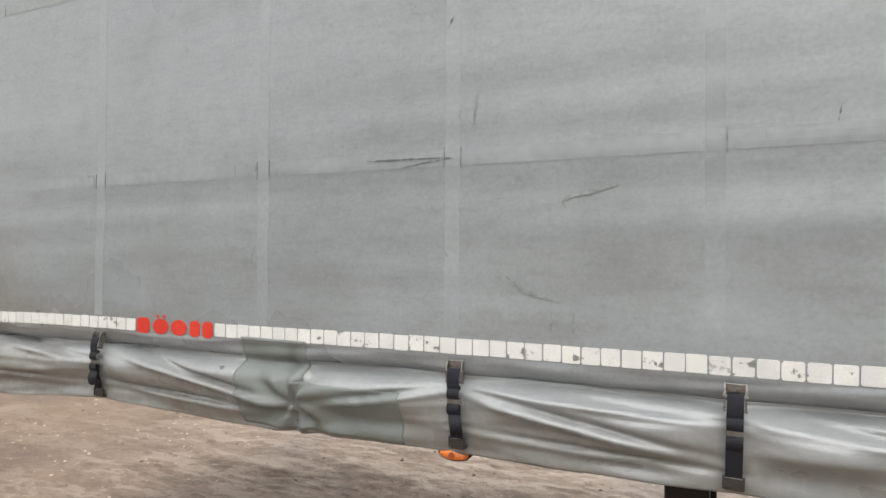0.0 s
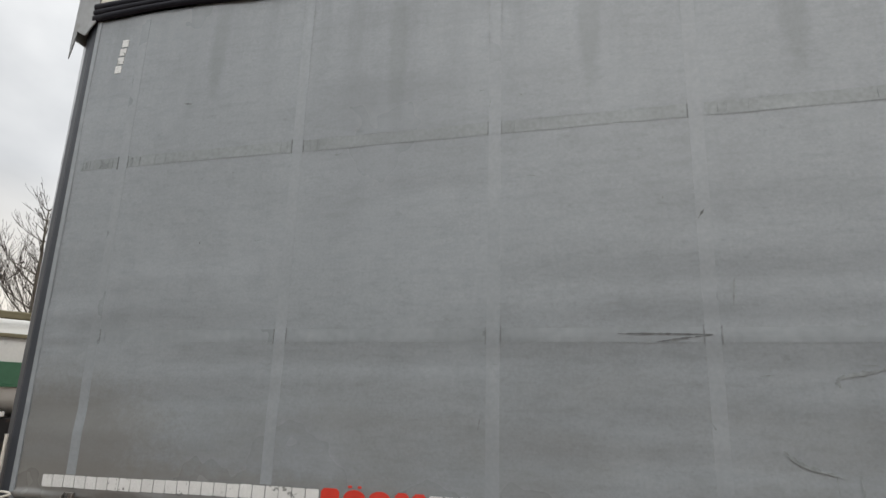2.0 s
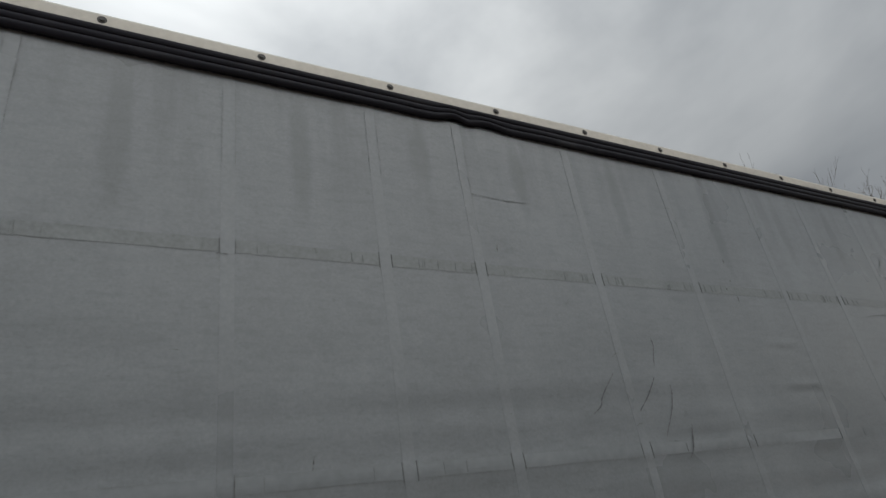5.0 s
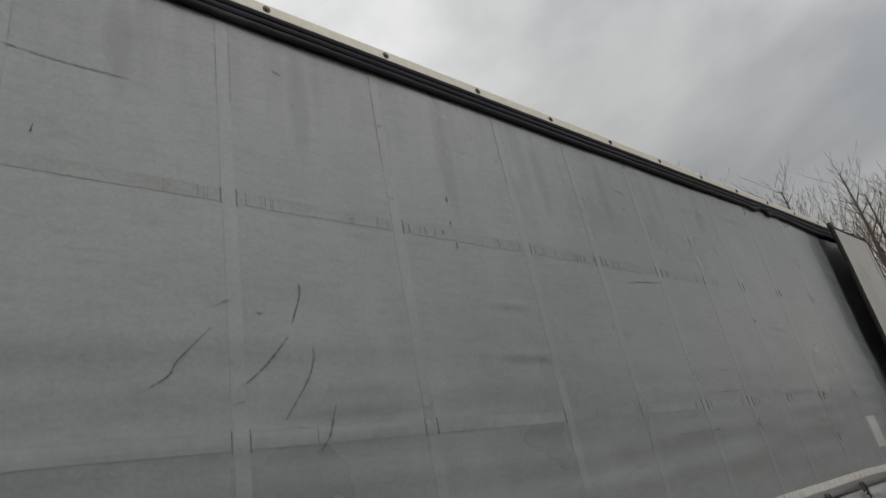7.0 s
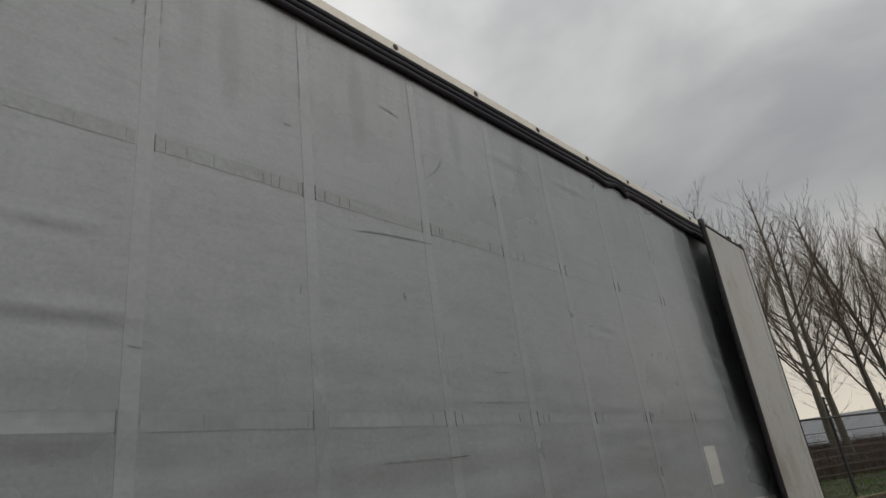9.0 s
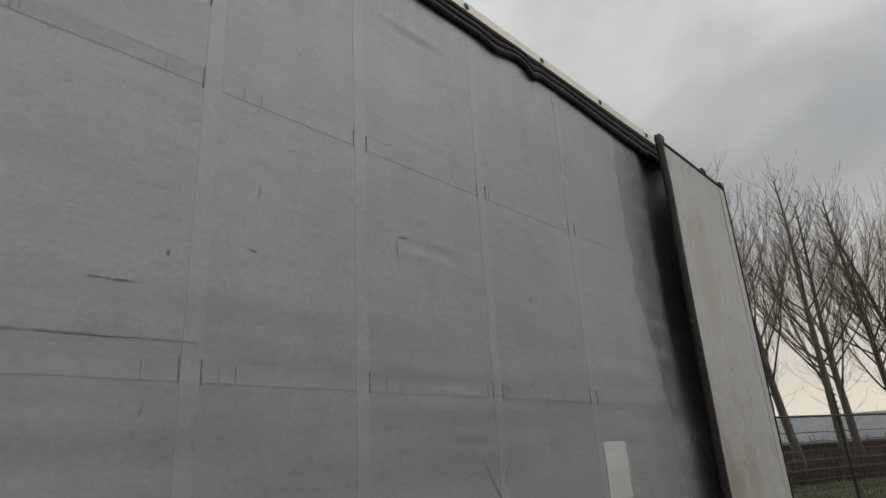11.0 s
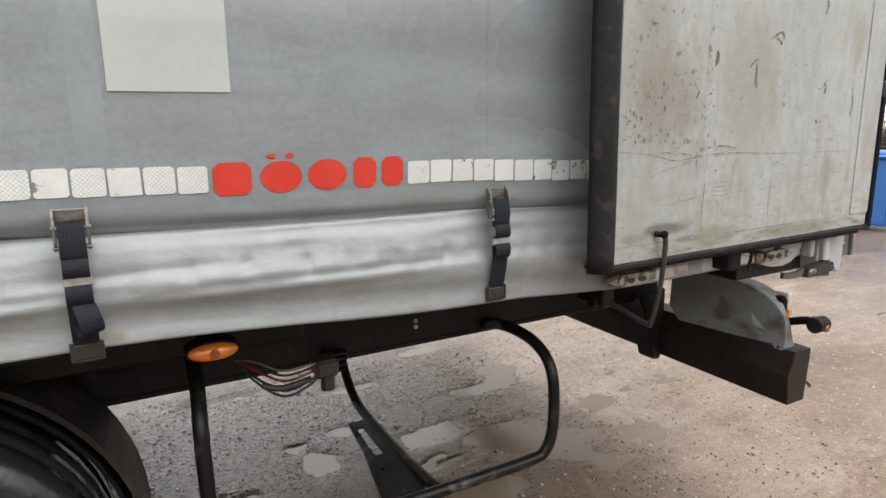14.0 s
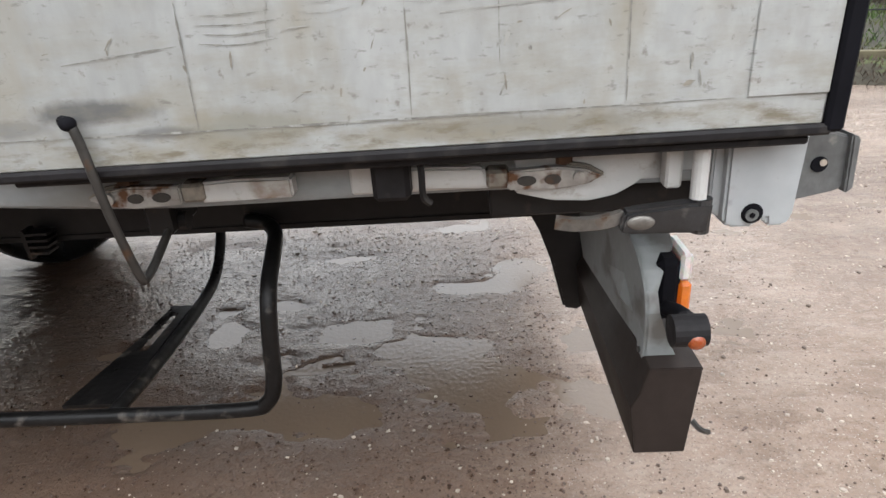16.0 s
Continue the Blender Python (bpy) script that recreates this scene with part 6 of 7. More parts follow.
def latch(base, tip, z):
    """An over-centre latch: rusted mount at its base, a link with two holes, a pointed tip; tip may lie either way."""
    s, L = (1 if tip > base else -1), abs(tip - base)

    def at(u):
        return base + s * L * u

    bm = bmesh.new()
    prism(bm, [(at(0.20), z - 0.015), (at(0.62), z - 0.018), (at(0.86), z - 0.011), (at(1.0), z + 0.001), (at(0.86), z + 0.013), (at(0.62), z + 0.019), (at(0.20), z + 0.016)], "y", -0.050, -0.030, 0.003)
    ob = part("latch", bm, M_STEEL, trailer, "pale galvanised over-centre latch with rust")
    # dark discs in place of the shaded openings
    for u, a, b in ((0.36, 0.015, 0.008), (0.58, 0.013, 0.008)):
        bm = bmesh.new()
        oval(bm, at(u), z, a, b, -0.0525, -0.048)
        part("latch_slot", bm, M_DARK_STEEL, ob)
    bm = bmesh.new()
    prism(bm, [(at(0.70), z - 0.020), (at(0.90), z - 0.014), (at(1.04), z), (at(0.90), z + 0.016), (at(0.72), z + 0.022), (at(0.66), z)], "y", -0.040, -0.022, 0.003)
    part("latch_tip", bm, M_WORN, ob, "rusted cast tip")
    bm = bmesh.new()
    oval(bm, at(0.80), z + 0.002, 0.009, 0.010, -0.057, -0.048)
    part("pivot", bm, M_STEEL, ob)
    bm = bmesh.new()
    box(bm, min(at(0.02), at(0.22)), max(at(0.02), at(0.22)), -0.044, -0.004, z - 0.014, z + 0.017, 0.005)
    part("latch_mount", bm, M_WORN, ob, "brown rusted mount")
    bm = bmesh.new()
    box(bm, min(at(0.62), at(0.76)), max(at(0.62), at(0.76)), -0.036, -0.004, z + 0.012, z + 0.040, 0.004)
    part("latch_mount", bm, M_RUST, ob, "brown rusted mount")


latch(12.560, 12.365, 1.083)
latch(13.010, 13.195, 1.078)
bm = bmesh.new()
prism(bm, [(12.545, 1.064), (12.545, 1.098), (12.60, 1.101), (12.70, 1.100), (12.70, 1.066)], "y", -0.036, -0.004, 0.004)
part("latch_arm", bm, M_WHITE_FRAME, trailer, "white painted latch arm")
bm = bmesh.new()
prism(bm, [(12.876, 1.070), (12.876, 1.104), (13.01, 1.098), (13.025, 1.062)], "y", -0.034, -0.004, 0.004)
part("latch_arm", bm, M_WHITE_FRAME, trailer, "white painted latch arm")
bm = bmesh.new()
box(bm, 12.835, 12.895, -0.075, 0.01, 1.062, 1.142, 0.008)
pipe(bm, smooth_line([(12.905, -0.075, 1.14), (12.915, -0.09, 1.12), (12.915, -0.085, 1.075), (12.925, -0.08, 1.06)], 4), 0.006, n=6)
part("rubber_block", bm, M_GASKET, trailer, "black rubber door buffer")
# rear corner: bracket, lever, plate
bm = bmesh.new()
prism(bm, [(13.392, 0.985), (13.402, 0.977), (13.444, 0.976), (13.446, 0.990), (13.460, 0.990), (13.462, 0.976), (13.492, 0.976), (13.502, 0.990), (13.508, 1.140), (13.388, 1.140)], "y", -0.045, 0.06, 0.005)
prism(bm, [(13.374, 1.0), (13.396, 0.986), (13.394, 1.140), (13.372, 1.140)], "y", -0.026, 0.06, 0.003)
bracket = part("corner_bracket", bm, M_GREY_PAINT, trailer, "pale grey steel corner bracket")
# dark discs stand in for shade inside the recess, socket and hole
bm = bmesh.new()
rod(bm, (13.436, -0.0475, 1.001), (13.436, -0.043, 1.001), 0.017, n=16)
part("bolt_recess", bm, M_RUBBER, bracket)
bm = bmesh.new()
rod(bm, (13.434, -0.052, 1.000), (13.434, -0.046, 1.000), 0.0105, 0.009, n=12)
part("bolt", bm, M_PLATE, bracket)
bm = bmesh.new()
rod(bm, (13.434, -0.0535, 1.000), (13.434, -0.0515, 1.000), 0.0048, n=6)
part("bolt_socket", bm, M_RUBBER, bracket)
bm = bmesh.new()
oval(bm, 13.447, 1.122, 0.019, 0.010, -0.0475, -0.043)
part("hole", bm, M_RUBBER, bracket)
bm = bmesh.new()
prism(bm, [(13.505, 1.135), (13.582, 1.112), (13.588, 1.030), (13.575, 1.022), (13.505, 1.008)], "y", -0.020, -0.008, 0.003)
prism(bm, [(13.578, 1.118), (13.592, 1.112), (13.596, 1.028), (13.584, 1.020)], "y", -0.032, 0.02, 0.003)
plate = part("buffer_plate", bm, M_PLATE, trailer, "dark grey steel buffer plate with a hole")
# dark disc for the shade within the plate's hole
bm = bmesh.new()
rod(bm, (13.541, -0.0225, 1.069), (13.541, -0.019, 1.069), 0.013, n=14)
part("hole", bm, M_RUBBER, plate)
# pale disc painted for the brightness seen through the hole
bm = bmesh.new()
rod(bm, (13.546, -0.0245, 1.072), (13.546, -0.021, 1.072), 0.0055, n=12)
part("light_hole", bm, M_PEBBLE, plate)
bm = bmesh.new()
pipe(bm, smooth_line([(13.120, -0.066, 1.012), (13.15, -0.072, 1.009), (13.19, -0.074, 1.011), (13.225, -0.072, 1.019)], 4), 0.01, flat=(0.014, 0.020))
lever = part("door_lever", bm, M_BUCKLE, trailer, "worn bright steel door-lock lever")
bm = bmesh.new()
prism(bm, [(13.215, 1.000), (13.23, 0.994), (13.31, 0.992), (13.352, 0.990), (13.356, 1.040), (13.32, 1.040), (13.25, 1.034), (13.222, 1.030)], "y", -0.092, -0.060, 0.005)
part("lever_block", bm, M_BLACK_STEEL, lever, "black forged steel lever block")
bm = bmesh.new()
bmesh.ops.create_uvsphere(bm, u_segments=16, v_segments=8, radius=1.0, matrix=Matrix.Translation((13.247, -0.092, 1.014)) @ Matrix.Diagonal((0.022, 0.005, 0.012, 1)))
part("lever_boss", bm, M_BUCKLE, lever, smooth=True)
bm = bmesh.new()
rod(bm, (13.343, -0.076, 0.988), (13.343, -0.076, 1.044), 0.015, n=14)
part("pivot", bm, M_BLACK_STEEL, lever)
bm = bmesh.new()
rod(bm, (13.335, -0.078, 1.044), (13.337, -0.070, 1.125), 0.0125, n=14)
part("lock_rod", bm, M_WHITE_FRAME, trailer, "white painted door lock rod")
bm = bmesh.new()
box(bm, 13.292, 13.318, -0.052, -0.02, 1.052, 1.135, 0.004)
part("lock_guide", bm, M_WHITE_FRAME, trailer, "white painted lock guide")
bm = bmesh.new()
box(bm, 13.300, 13.372, -0.018, 0.05, 1.070, 1.138, 0.003)
part("post_foot", bm, M_GREY_PAINT, trailer)

# ---- chassis
bm = bmesh.new()
box(bm, 13.02, 13.385, 0.03, 2.50, 0.985, 1.075, 0.004)
part("rear_cross_beam", bm, M_CHASSIS, trailer, "black steel rear cross beam")
for y0 in (0.62, 1.81):
    bm = bmesh.new()
    prism(bm, [(0.5, 1.02), (3.9, 1.02), (4.5, 0.76), (13.30, 0.76), (13.30, 1.10), (0.5, 1.10)], "y", y0, y0 + 0.012)
    box(bm, 4.5, 13.30, y0 - 0.005, y0 + 0.125, 0.745, 0.762, 0.002)
    box(bm, 0.5, 13.30, y0 - 0.005, y0 + 0.125, 1.085, 1.10, 0.002)
    part("main_beam", bm, M_CHASSIS, trailer, "black painted steel chassis beam")
for x in (1.2, 2.4, 3.6, 5.0, 6.4, 7.8, 9.0, 10.1, 11.2, 12.3, 13.1):
    bm = bmesh.new()
    box(bm, x - 0.03, x + 0.03, 0.13, 2.42, 1.05, 1.10, 0.003)
    part("cross_member", bm, M_CHASSIS, trailer)
for x, z in ((12.085, 0.836),):
    bm = bmesh.new()
    for dz in (0.0, -0.022):
        rod(bm, (x, 0.612, z + dz), (x, 0.621, z + dz), 0.008, n=10)
    part("chipped_rivet", bm, M_WHITE_FRAME, trailer, "bare pale rivet heads")
# side marker lamps under the hem
def marker(x, y, z):
    bm = bmesh.new()
    bmesh.ops.create_uvsphere(bm, u_segments=20, v_segments=10, radius=1.0, matrix=Matrix.Translation((x, y, z)) @ Matrix.Diagonal((0.054, 0.022, 0.020, 1)))
    lens = part("marker_lamp", bm, M_AMBER, trailer, "oval amber side marker lamp", smooth=True)
    bm = bmesh.new()
    prism(bm, [(x + 0.058 * math.cos(0.3142 * k), z + 0.024 * math.sin(0.3142 * k)) for k in range(20)], "y", y, y + 0.05)
    box(bm, x - 0.03, x + 0.03, y + 0.02, y + 0.05, z, z + 0.08, 0.003)
    part("lamp_base", bm, M_RUBBER, lens)
    bm = bmesh.new()
    rod(bm, (x, y - 0.026, z), (x, y - 0.016, z), 0.011, n=10)
    part("lamp_centre", bm, M_ORANGE, lens)


for x in (2.965, 5.2, 8.2, 11.338):
    marker(x, 0.088 if x > 10 else 0.03, 1.040 if x > 10 else 1.072)
# landing leg
for y0 in (0.35, 2.05):
    bm = bmesh.new()
    box(bm, 3.60, 3.74, y0, y0 + 0.14, 0.34, 1.06, 0.006)
    box(bm, 3.625, 3.715, y0 + 0.025, y0 + 0.115, 0.05, 0.36, 0.004)
    box(bm, 3.54, 3.80, y0 - 0.04, y0 + 0.18, 0.0, 0.05, 0.006)
    part("landing_leg", bm, M_BUMPER, trailer, "dusty dark landing leg")

# wheels
def wheel_meshes():
    tyre, rim = bmesh.new(), bmesh.new()
    prof = [(0.29, 0.06), (0.34, 0.005), (0.44, 0.0), (0.485, 0.02), (0.505, 0.05), (0.507, 0.08), (0.497, 0.086), (0.497, 0.096), (0.507, 0.102), (0.508, 0.15), (0.497, 0.156), (0.497, 0.166), (0.508, 0.172),
            (0.508, 0.22), (0.497, 0.226), (0.497, 0.236), (0.507, 0.242), (0.507, 0.29), (0.497, 0.296), (0.497, 0.306), (0.505, 0.312), (0.485, 0.36), (0.44, 0.38), (0.34, 0.375), (0.29, 0.32)]
    n = 48
    rings = [[tyre.verts.new((rad * math.cos(6.28318 * k / n), w, rad * math.sin(6.28318 * k / n))) for rad, w in prof] for k in range(n)]
    for a, b in zip(rings, rings[1:] + rings[:1]):
        for i in range(len(prof) - 1):
            tyre.faces.new((a[i], a[i + 1], b[i + 1], b[i]))
    prof = [(0.0, 0.10), (0.10, 0.10), (0.115, 0.07), (0.16, 0.07), (0.17, 0.11), (0.25, 0.13), (0.285, 0.05), (0.297, 0.05), (0.297, 0.32), (0.0, 0.32)]
    rings = [[rim.verts.new((max(rad, 0.001) * math.cos(6.28318 * k / 32), w, max(rad, 0.001) * math.sin(6.28318 * k / 32))) for rad, w in prof] for k in range(32)]
    for a, b in zip(rings, rings[1:] + rings[:1]):
        for i in range(len(prof) - 1):
            rim.faces.new((a[i], a[i + 1], b[i + 1], b[i]))
    out = []
    for nme, b in (("wheel", tyre), ("rim", rim)):
        bmesh.ops.recalc_face_normals(b, faces=b.faces[:])
        me = bpy.data.meshes.new(nme)
        b.to_mesh(me)
        b.free()
        out.append(me)
    return out


tyre_me, rim_me = wheel_meshes()
AXLES = (7.98, 9.29, 10.60)
for x in AXLES:
    for y0 in (0.10, 2.07):
        w = part_mesh("wheel", tyre_me, M_TYRE, trailer, "wet black tyre", smooth=True)
        w.location = (x, y0, 0.500)
        part_mesh("rim", rim_me, M_GREY_PAINT, w, smooth=True)
    bm = bmesh.new()
    rod(bm, (x, 0.3, 0.50), (x, 2.25, 0.50), 0.065, n=12)
    part("axle", bm, M_CHASSIS, trailer)
    arc = [(x + 0.555 * math.cos(a), 0.50 + 0.555 * math.sin(a)) for a in [radians(12 + 156 * k / 18) for k in range(19)]]
    arc2 = [(x + 0.545 * math.cos(a), 0.50 + 0.545 * math.sin(a)) for a in [radians(168 - 156 * k / 18) for k in range(19)]]
    for y0, y1 in ((0.24, 0.50), (2.05, 2.31)):
        bm = bmesh.new()
        prism(bm, arc + arc2, "y", y0, y1)
        part("mudguard", bm, M_RUBBER, trailer, "black plastic mudguard")
outer = [(10.60 + 0.585 * math.cos(a), 0.50 + 0.585 * math.sin(a)) for a in [radians(64 - 92 * k / 16) for k in range(17)]]
inner = [(10.60 + 0.572 * math.cos(a), 0.50 + 0.572 * math.sin(a)) for a in [radians(-28 + 92 * k / 16) for k in range(17)]]
for y0, y1 in ((0.23, 0.50), (2.05, 2.32)):
    bm = bmesh.new()
    prism(bm, outer + inner, "y", y0, y1)
    part("mud_flap", bm, M_FLAP, trailer, "black rubber mud flap")
bm = bmesh.new()
box(bm, 10.7, 11.6, 0.30, 0.62, 0.96, 1.05, 0.01)
part("air_tank", bm, M_CHASSIS, trailer)

# spare-wheel carrier of bent tube
bm = bmesh.new()
pipe(bm, smooth_line([(12.36, 0.60, 0.785), (12.42, 0.59, 0.775), (12.455, 0.54, 0.765), (12.472, 0.45, 0.748), (12.477, 0.37, 0.710), (12.476, 0.325, 0.645), (12.470, 0.307, 0.55), (12.460, 0.303, 0.45), (12.432, 0.303, 0.388), (12.36, 0.303, 0.366), (12.0, 0.303, 0.362), (11.6, 0.303, 0.362),
                      (11.42, 0.303, 0.364), (11.352, 0.304, 0.385), (11.322, 0.306, 0.45), (11.318, 0.308, 0.56), (11.316, 0.312, 0.68), (11.318, 0.335, 0.76), (11.325, 0.40, 0.83), (11.33, 0.50, 0.87), (11.33, 0.62, 0.90)], 6), 0.021, n=10)
carrier = part("carrier_tube", bm, M_TUBE, trailer, "worn black tubular carrier", smooth=True)
for x in (12.005,):
    bm = bmesh.new()
    pipe(bm, smooth_line([(x, 0.305, 0.362), (x, 0.60, 0.345), (x, 0.95, 0.350), (x, 1.10, 0.385), (x, 1.20, 0.48), (x, 1.24, 0.60), (x, 1.25, 0.95)], 5), 0.020, n=8)
    part("carrier_strut", bm, M_TUBE, carrier, smooth=True)
bm = bmesh.new()
prism(bm, [(11.83, 0.36), (11.985, 0.36), (11.985, 0.90), (11.912, 0.90), (11.893, 0.70), (11.916, 0.70), (11.928, 0.85), (11.956, 0.85), (11.950, 0.62), (11.914, 0.62), (11.915, 0.695), (11.892, 0.695)], "z", 0.345, 0.357)
part("carrier_plate", bm, M_TUBE, carrier, "black slotted plate")

# cables and air coupling behind the last wheel
for k, (mat, dz) in enumerate(((M_CABLE_RED, 0.0), (M_CABLE_GREEN, 0.022), (M_CABLE, -0.022), (M_CABLE, -0.034), (M_CABLE, 0.012))):
    bm = bmesh.new()
    pipe(bm, smooth_line([(11.43, 0.42, 0.885), (11.47, 0.36, 0.872 + dz), (11.53, 0.29, 0.852 + dz * 1.3), (11.60, 0.272, 0.868 + dz), (11.635, 0.285, 0.875 + dz * 0.5)], 5), 0.0034, n=6)
    part("cable", bm, mat, trailer, smooth=True)
bm = bmesh.new()
box(bm, 11.615, 11.68, 0.26, 0.33, 0.845, 0.895, 0.008)
rod(bm, (11.655, 0.295, 0.80), (11.655, 0.295, 0.86), 0.020, n=10)
part("air_coupling", bm, M_DARK_STEEL, trailer, "dull metal air coupling")
bm = bmesh.new()
pipe(bm, smooth_line([(11.47, 0.27, 0.86), (11.52, 0.26, 0.845), (11.60, 0.27, 0.85)], 4), 0.009, n=8)
part("hose", bm, M_CABLE, trailer, smooth=True)
bm = bmesh.new()
comb = [(11.735, 0.80), (11.735, 0.715), (11.745, 0.715)]
for k in range(4):
    comb += [(11.746, 0.728 + 0.019 * k), (11.798 + 0.004 * k, 0.728 + 0.019 * k), (11.798 + 0.004 * k, 0.735 + 0.019 * k), (11.746, 0.735 + 0.019 * k)]
prism(bm, comb + [(11.746, 0.80)], "y", 0.56, 0.606)
part("beam_bracket", bm, M_CHASSIS, trailer, "black slotted bracket under the chassis beam")

# rear underrun bumper, its bracket, lamp housing and lamps
bm = bmesh.new()
prism(bm, [(13.272, 0.604), (13.285, 0.490), (13.384, 0.490), (13.400, 0.692), (13.302, 0.692), (13.288, 0.640)], "y", -0.030, 2.58, 0.002)
bumper = part("rear_bumper", bm, M_BUMPER, trailer, "brown-dusted black rear underrun beam")
bm = bmesh.new()
pipe(bm, smooth_line([(13.395, -0.02, 0.56), (13.41, -0.03, 0.545), (13.43, -0.02, 0.53)], 3), 0.006, n=6)
part("bent_clip", bm, M_DARK_STEEL, bumper)
bm = bmesh.new()
box(bm, 13.385, 13.392, -0.029, -0.022, 0.655, 0.672, 0.001)
part("rivet", bm, M_WHITE_FRAME, bumper)
for y0 in (0.57, 1.86):
    bm = bmesh.new()
    prism(bm, [(13.14, 0.78), (13.30, 0.80), (13.30, 0.50), (13.285, 0.465), (13.24, 0.475), (13.205, 0.62), (13.17, 0.72)], "y", y0, y0 + 0.09, 0.006)
    part("bumper_bracket", bm, M_CHASSIS, trailer)
bm = bmesh.new()
RIM = [(0.014, 0.676), (0.012, 0.730), (0.013, 0.785), (0.030, 0.822), (0.060, 0.852), (0.105, 0.880), (0.17, 0.902), (0.26, 0.914), (0.36, 0.922)]
prism(bm, RIM + [(0.46, 0.922), (0.515, 0.86), (0.52, 0.74), (0.47, 0.682), (0.20, 0.690), (0.06, 0.700), (0.045, 0.676)], "x", 13.300, 13.309, 0.002)
# its rim runs back from the panel, cut away behind the lamp
DEPTH = (0.066, 0.040, 0.022, 0.020, 0.038, 0.068, 0.078, 0.078, 0.075)
outer = [[bm.verts.new((13.304 + d * k, y, z)) for k in (0, 1)] for (y, z), d in zip(RIM, DEPTH)]
inner = [[bm.verts.new((13.304 + d * k, y + 0.010, z - 0.004)) for k in (0, 1)] for (y, z), d in zip(RIM, DEPTH)]
for a, b, c, d in zip(outer, outer[1:], inner, inner[1:]):
    bm.faces.new((a[0], a[1], b[1], b[0]))
    bm.faces.new((c[0], d[0], d[1], c[1]))
    bm.faces.new((a[1], c[1], d[1], b[1]))
bm.faces.new((outer[0][0], inner[0][0], inner[0][1], outer[0][1]))
bevelled = [bm.verts.new(p) for p in ((13.300, 0.085, 0.742), (13.300, 0.150, 0.800), (13.300, 0.270, 0.765), (13.300, 0.215, 0.722), (13.288, 0.130, 0.756))]
for a, b in ((0, 1), (1, 2), (2, 3), (3, 0)):
    bm.faces.new((bevelled[a], bevelled[b], bevelled[4]))
for v in bm.verts:
    v.co.x -= 0.07 * max(0.0, v.co.y - 0.06)
housing = part("lamp_housing", bm, M_HOUSING, trailer, "grey plastic rear lamp housing")
bm = bmesh.new()
rod(bm, (13.296, 0.034, 0.694), (13.302, 0.034, 0.694), 0.006, n=8)
part("screw", bm, M_DARK_STEEL, housing)
bm = bmesh.new()
box(bm, 13.330, 13.376, 0.055, 0.36, 0.740, 0.872, 0.012)
lamp = part("tail_lamp", bm, M_RUBBER, trailer, "black-backed rear lamp cluster")
bm = bmesh.new()
box(bm, 13.372, 13.396, 0.055, 0.15, 0.745, 0.822, 0.006)
part("amber_lens", bm, M_AMBER, lamp)
bm = bmesh.new()
box(bm, 13.372, 13.394, 0.057, 0.15, 0.825, 0.882, 0.006)
part("clear_lens", bm, M_CLEAR, lamp)
bm = bmesh.new()
pipe(bm, smooth_line([(13.343, 0.03, 0.786), (13.346, 0.00, 0.798), (13.350, -0.03, 0.807), (13.352, -0.055, 0.807)], 4), 0.015, n=10)
arm = part("outline_lamp", bm, M_RUBBER, trailer, "black rubber stalk lamp with orange lens", smooth=True)
bm = bmesh.new()
rod(bm, (13.315, -0.078, 0.806), (13.372, -0.078, 0.806), 0.028, n=18)
rod(bm, (13.345, -0.078, 0.806), (13.346, -0.052, 0.810), 0.021, n=12)
part("lamp_body", bm, M_GASKET, arm)
bm = bmesh.new()
bmesh.ops.create_uvsphere(bm, u_segments=16, v_segments=8, radius=1.0, matrix=Matrix.Translation((13.352, -0.101, 0.797)) @ Matrix.Diagonal((0.016, 0.010, 0.015, 1)))
bmesh.ops.create_uvsphere(bm, u_segments=16, v_segments=8, radius=1.0, matrix=Matrix.Translation((13.373, -0.078, 0.806)) @ Matrix.Diagonal((0.006, 0.020, 0.020, 1)))
part("orange_lens", bm, M_ORANGE, arm, smooth=True)


# ---------------------------------------------------------------- beyond the trailer's rear: verge, fence, bin, trees, barn
F0, FD, FN = Vector((25.85, 3.67, 0)), Vector((0.934, -0.357, 0)), Vector((0.357, 0.934, 0))


def by_fence(s, n, z=0.0):
    """A place s metres along the fence from its second post and n metres behind it."""
    p = F0 + FD * s + FN * n
    return (p.x, p.y, z)


def verge_point(s, n):
    x, y, _ = by_fence(s, n)
    edge = n + 1.55 + 0.18 * noise.noise((s * 0.8, 0, 3.0))
    z = -0.05 + 0.22 * min(1, max(0, edge / 0.55)) + 0.10 * min(1, max(0, (n - 0.2) / 5)) + 0.03 * noise.noise((s * 1.7, n * 1.7, 0)) * min(1, max(0, edge))
    return (x, y, z)


def verge_z(s, n):
    return verge_point(s, n)[2]


verge = part_mesh("verge", grid_mesh("verge", spaced((-26, 44, 0.35)), spaced((-1.75, 0.6, 0.12), (0.6, 16, 0.9)), verge_point), M_LEAF_LITTER, smooth=True)
tagged(verge, "low earth bank with leaf litter behind the yard", "bank", kind="structure")


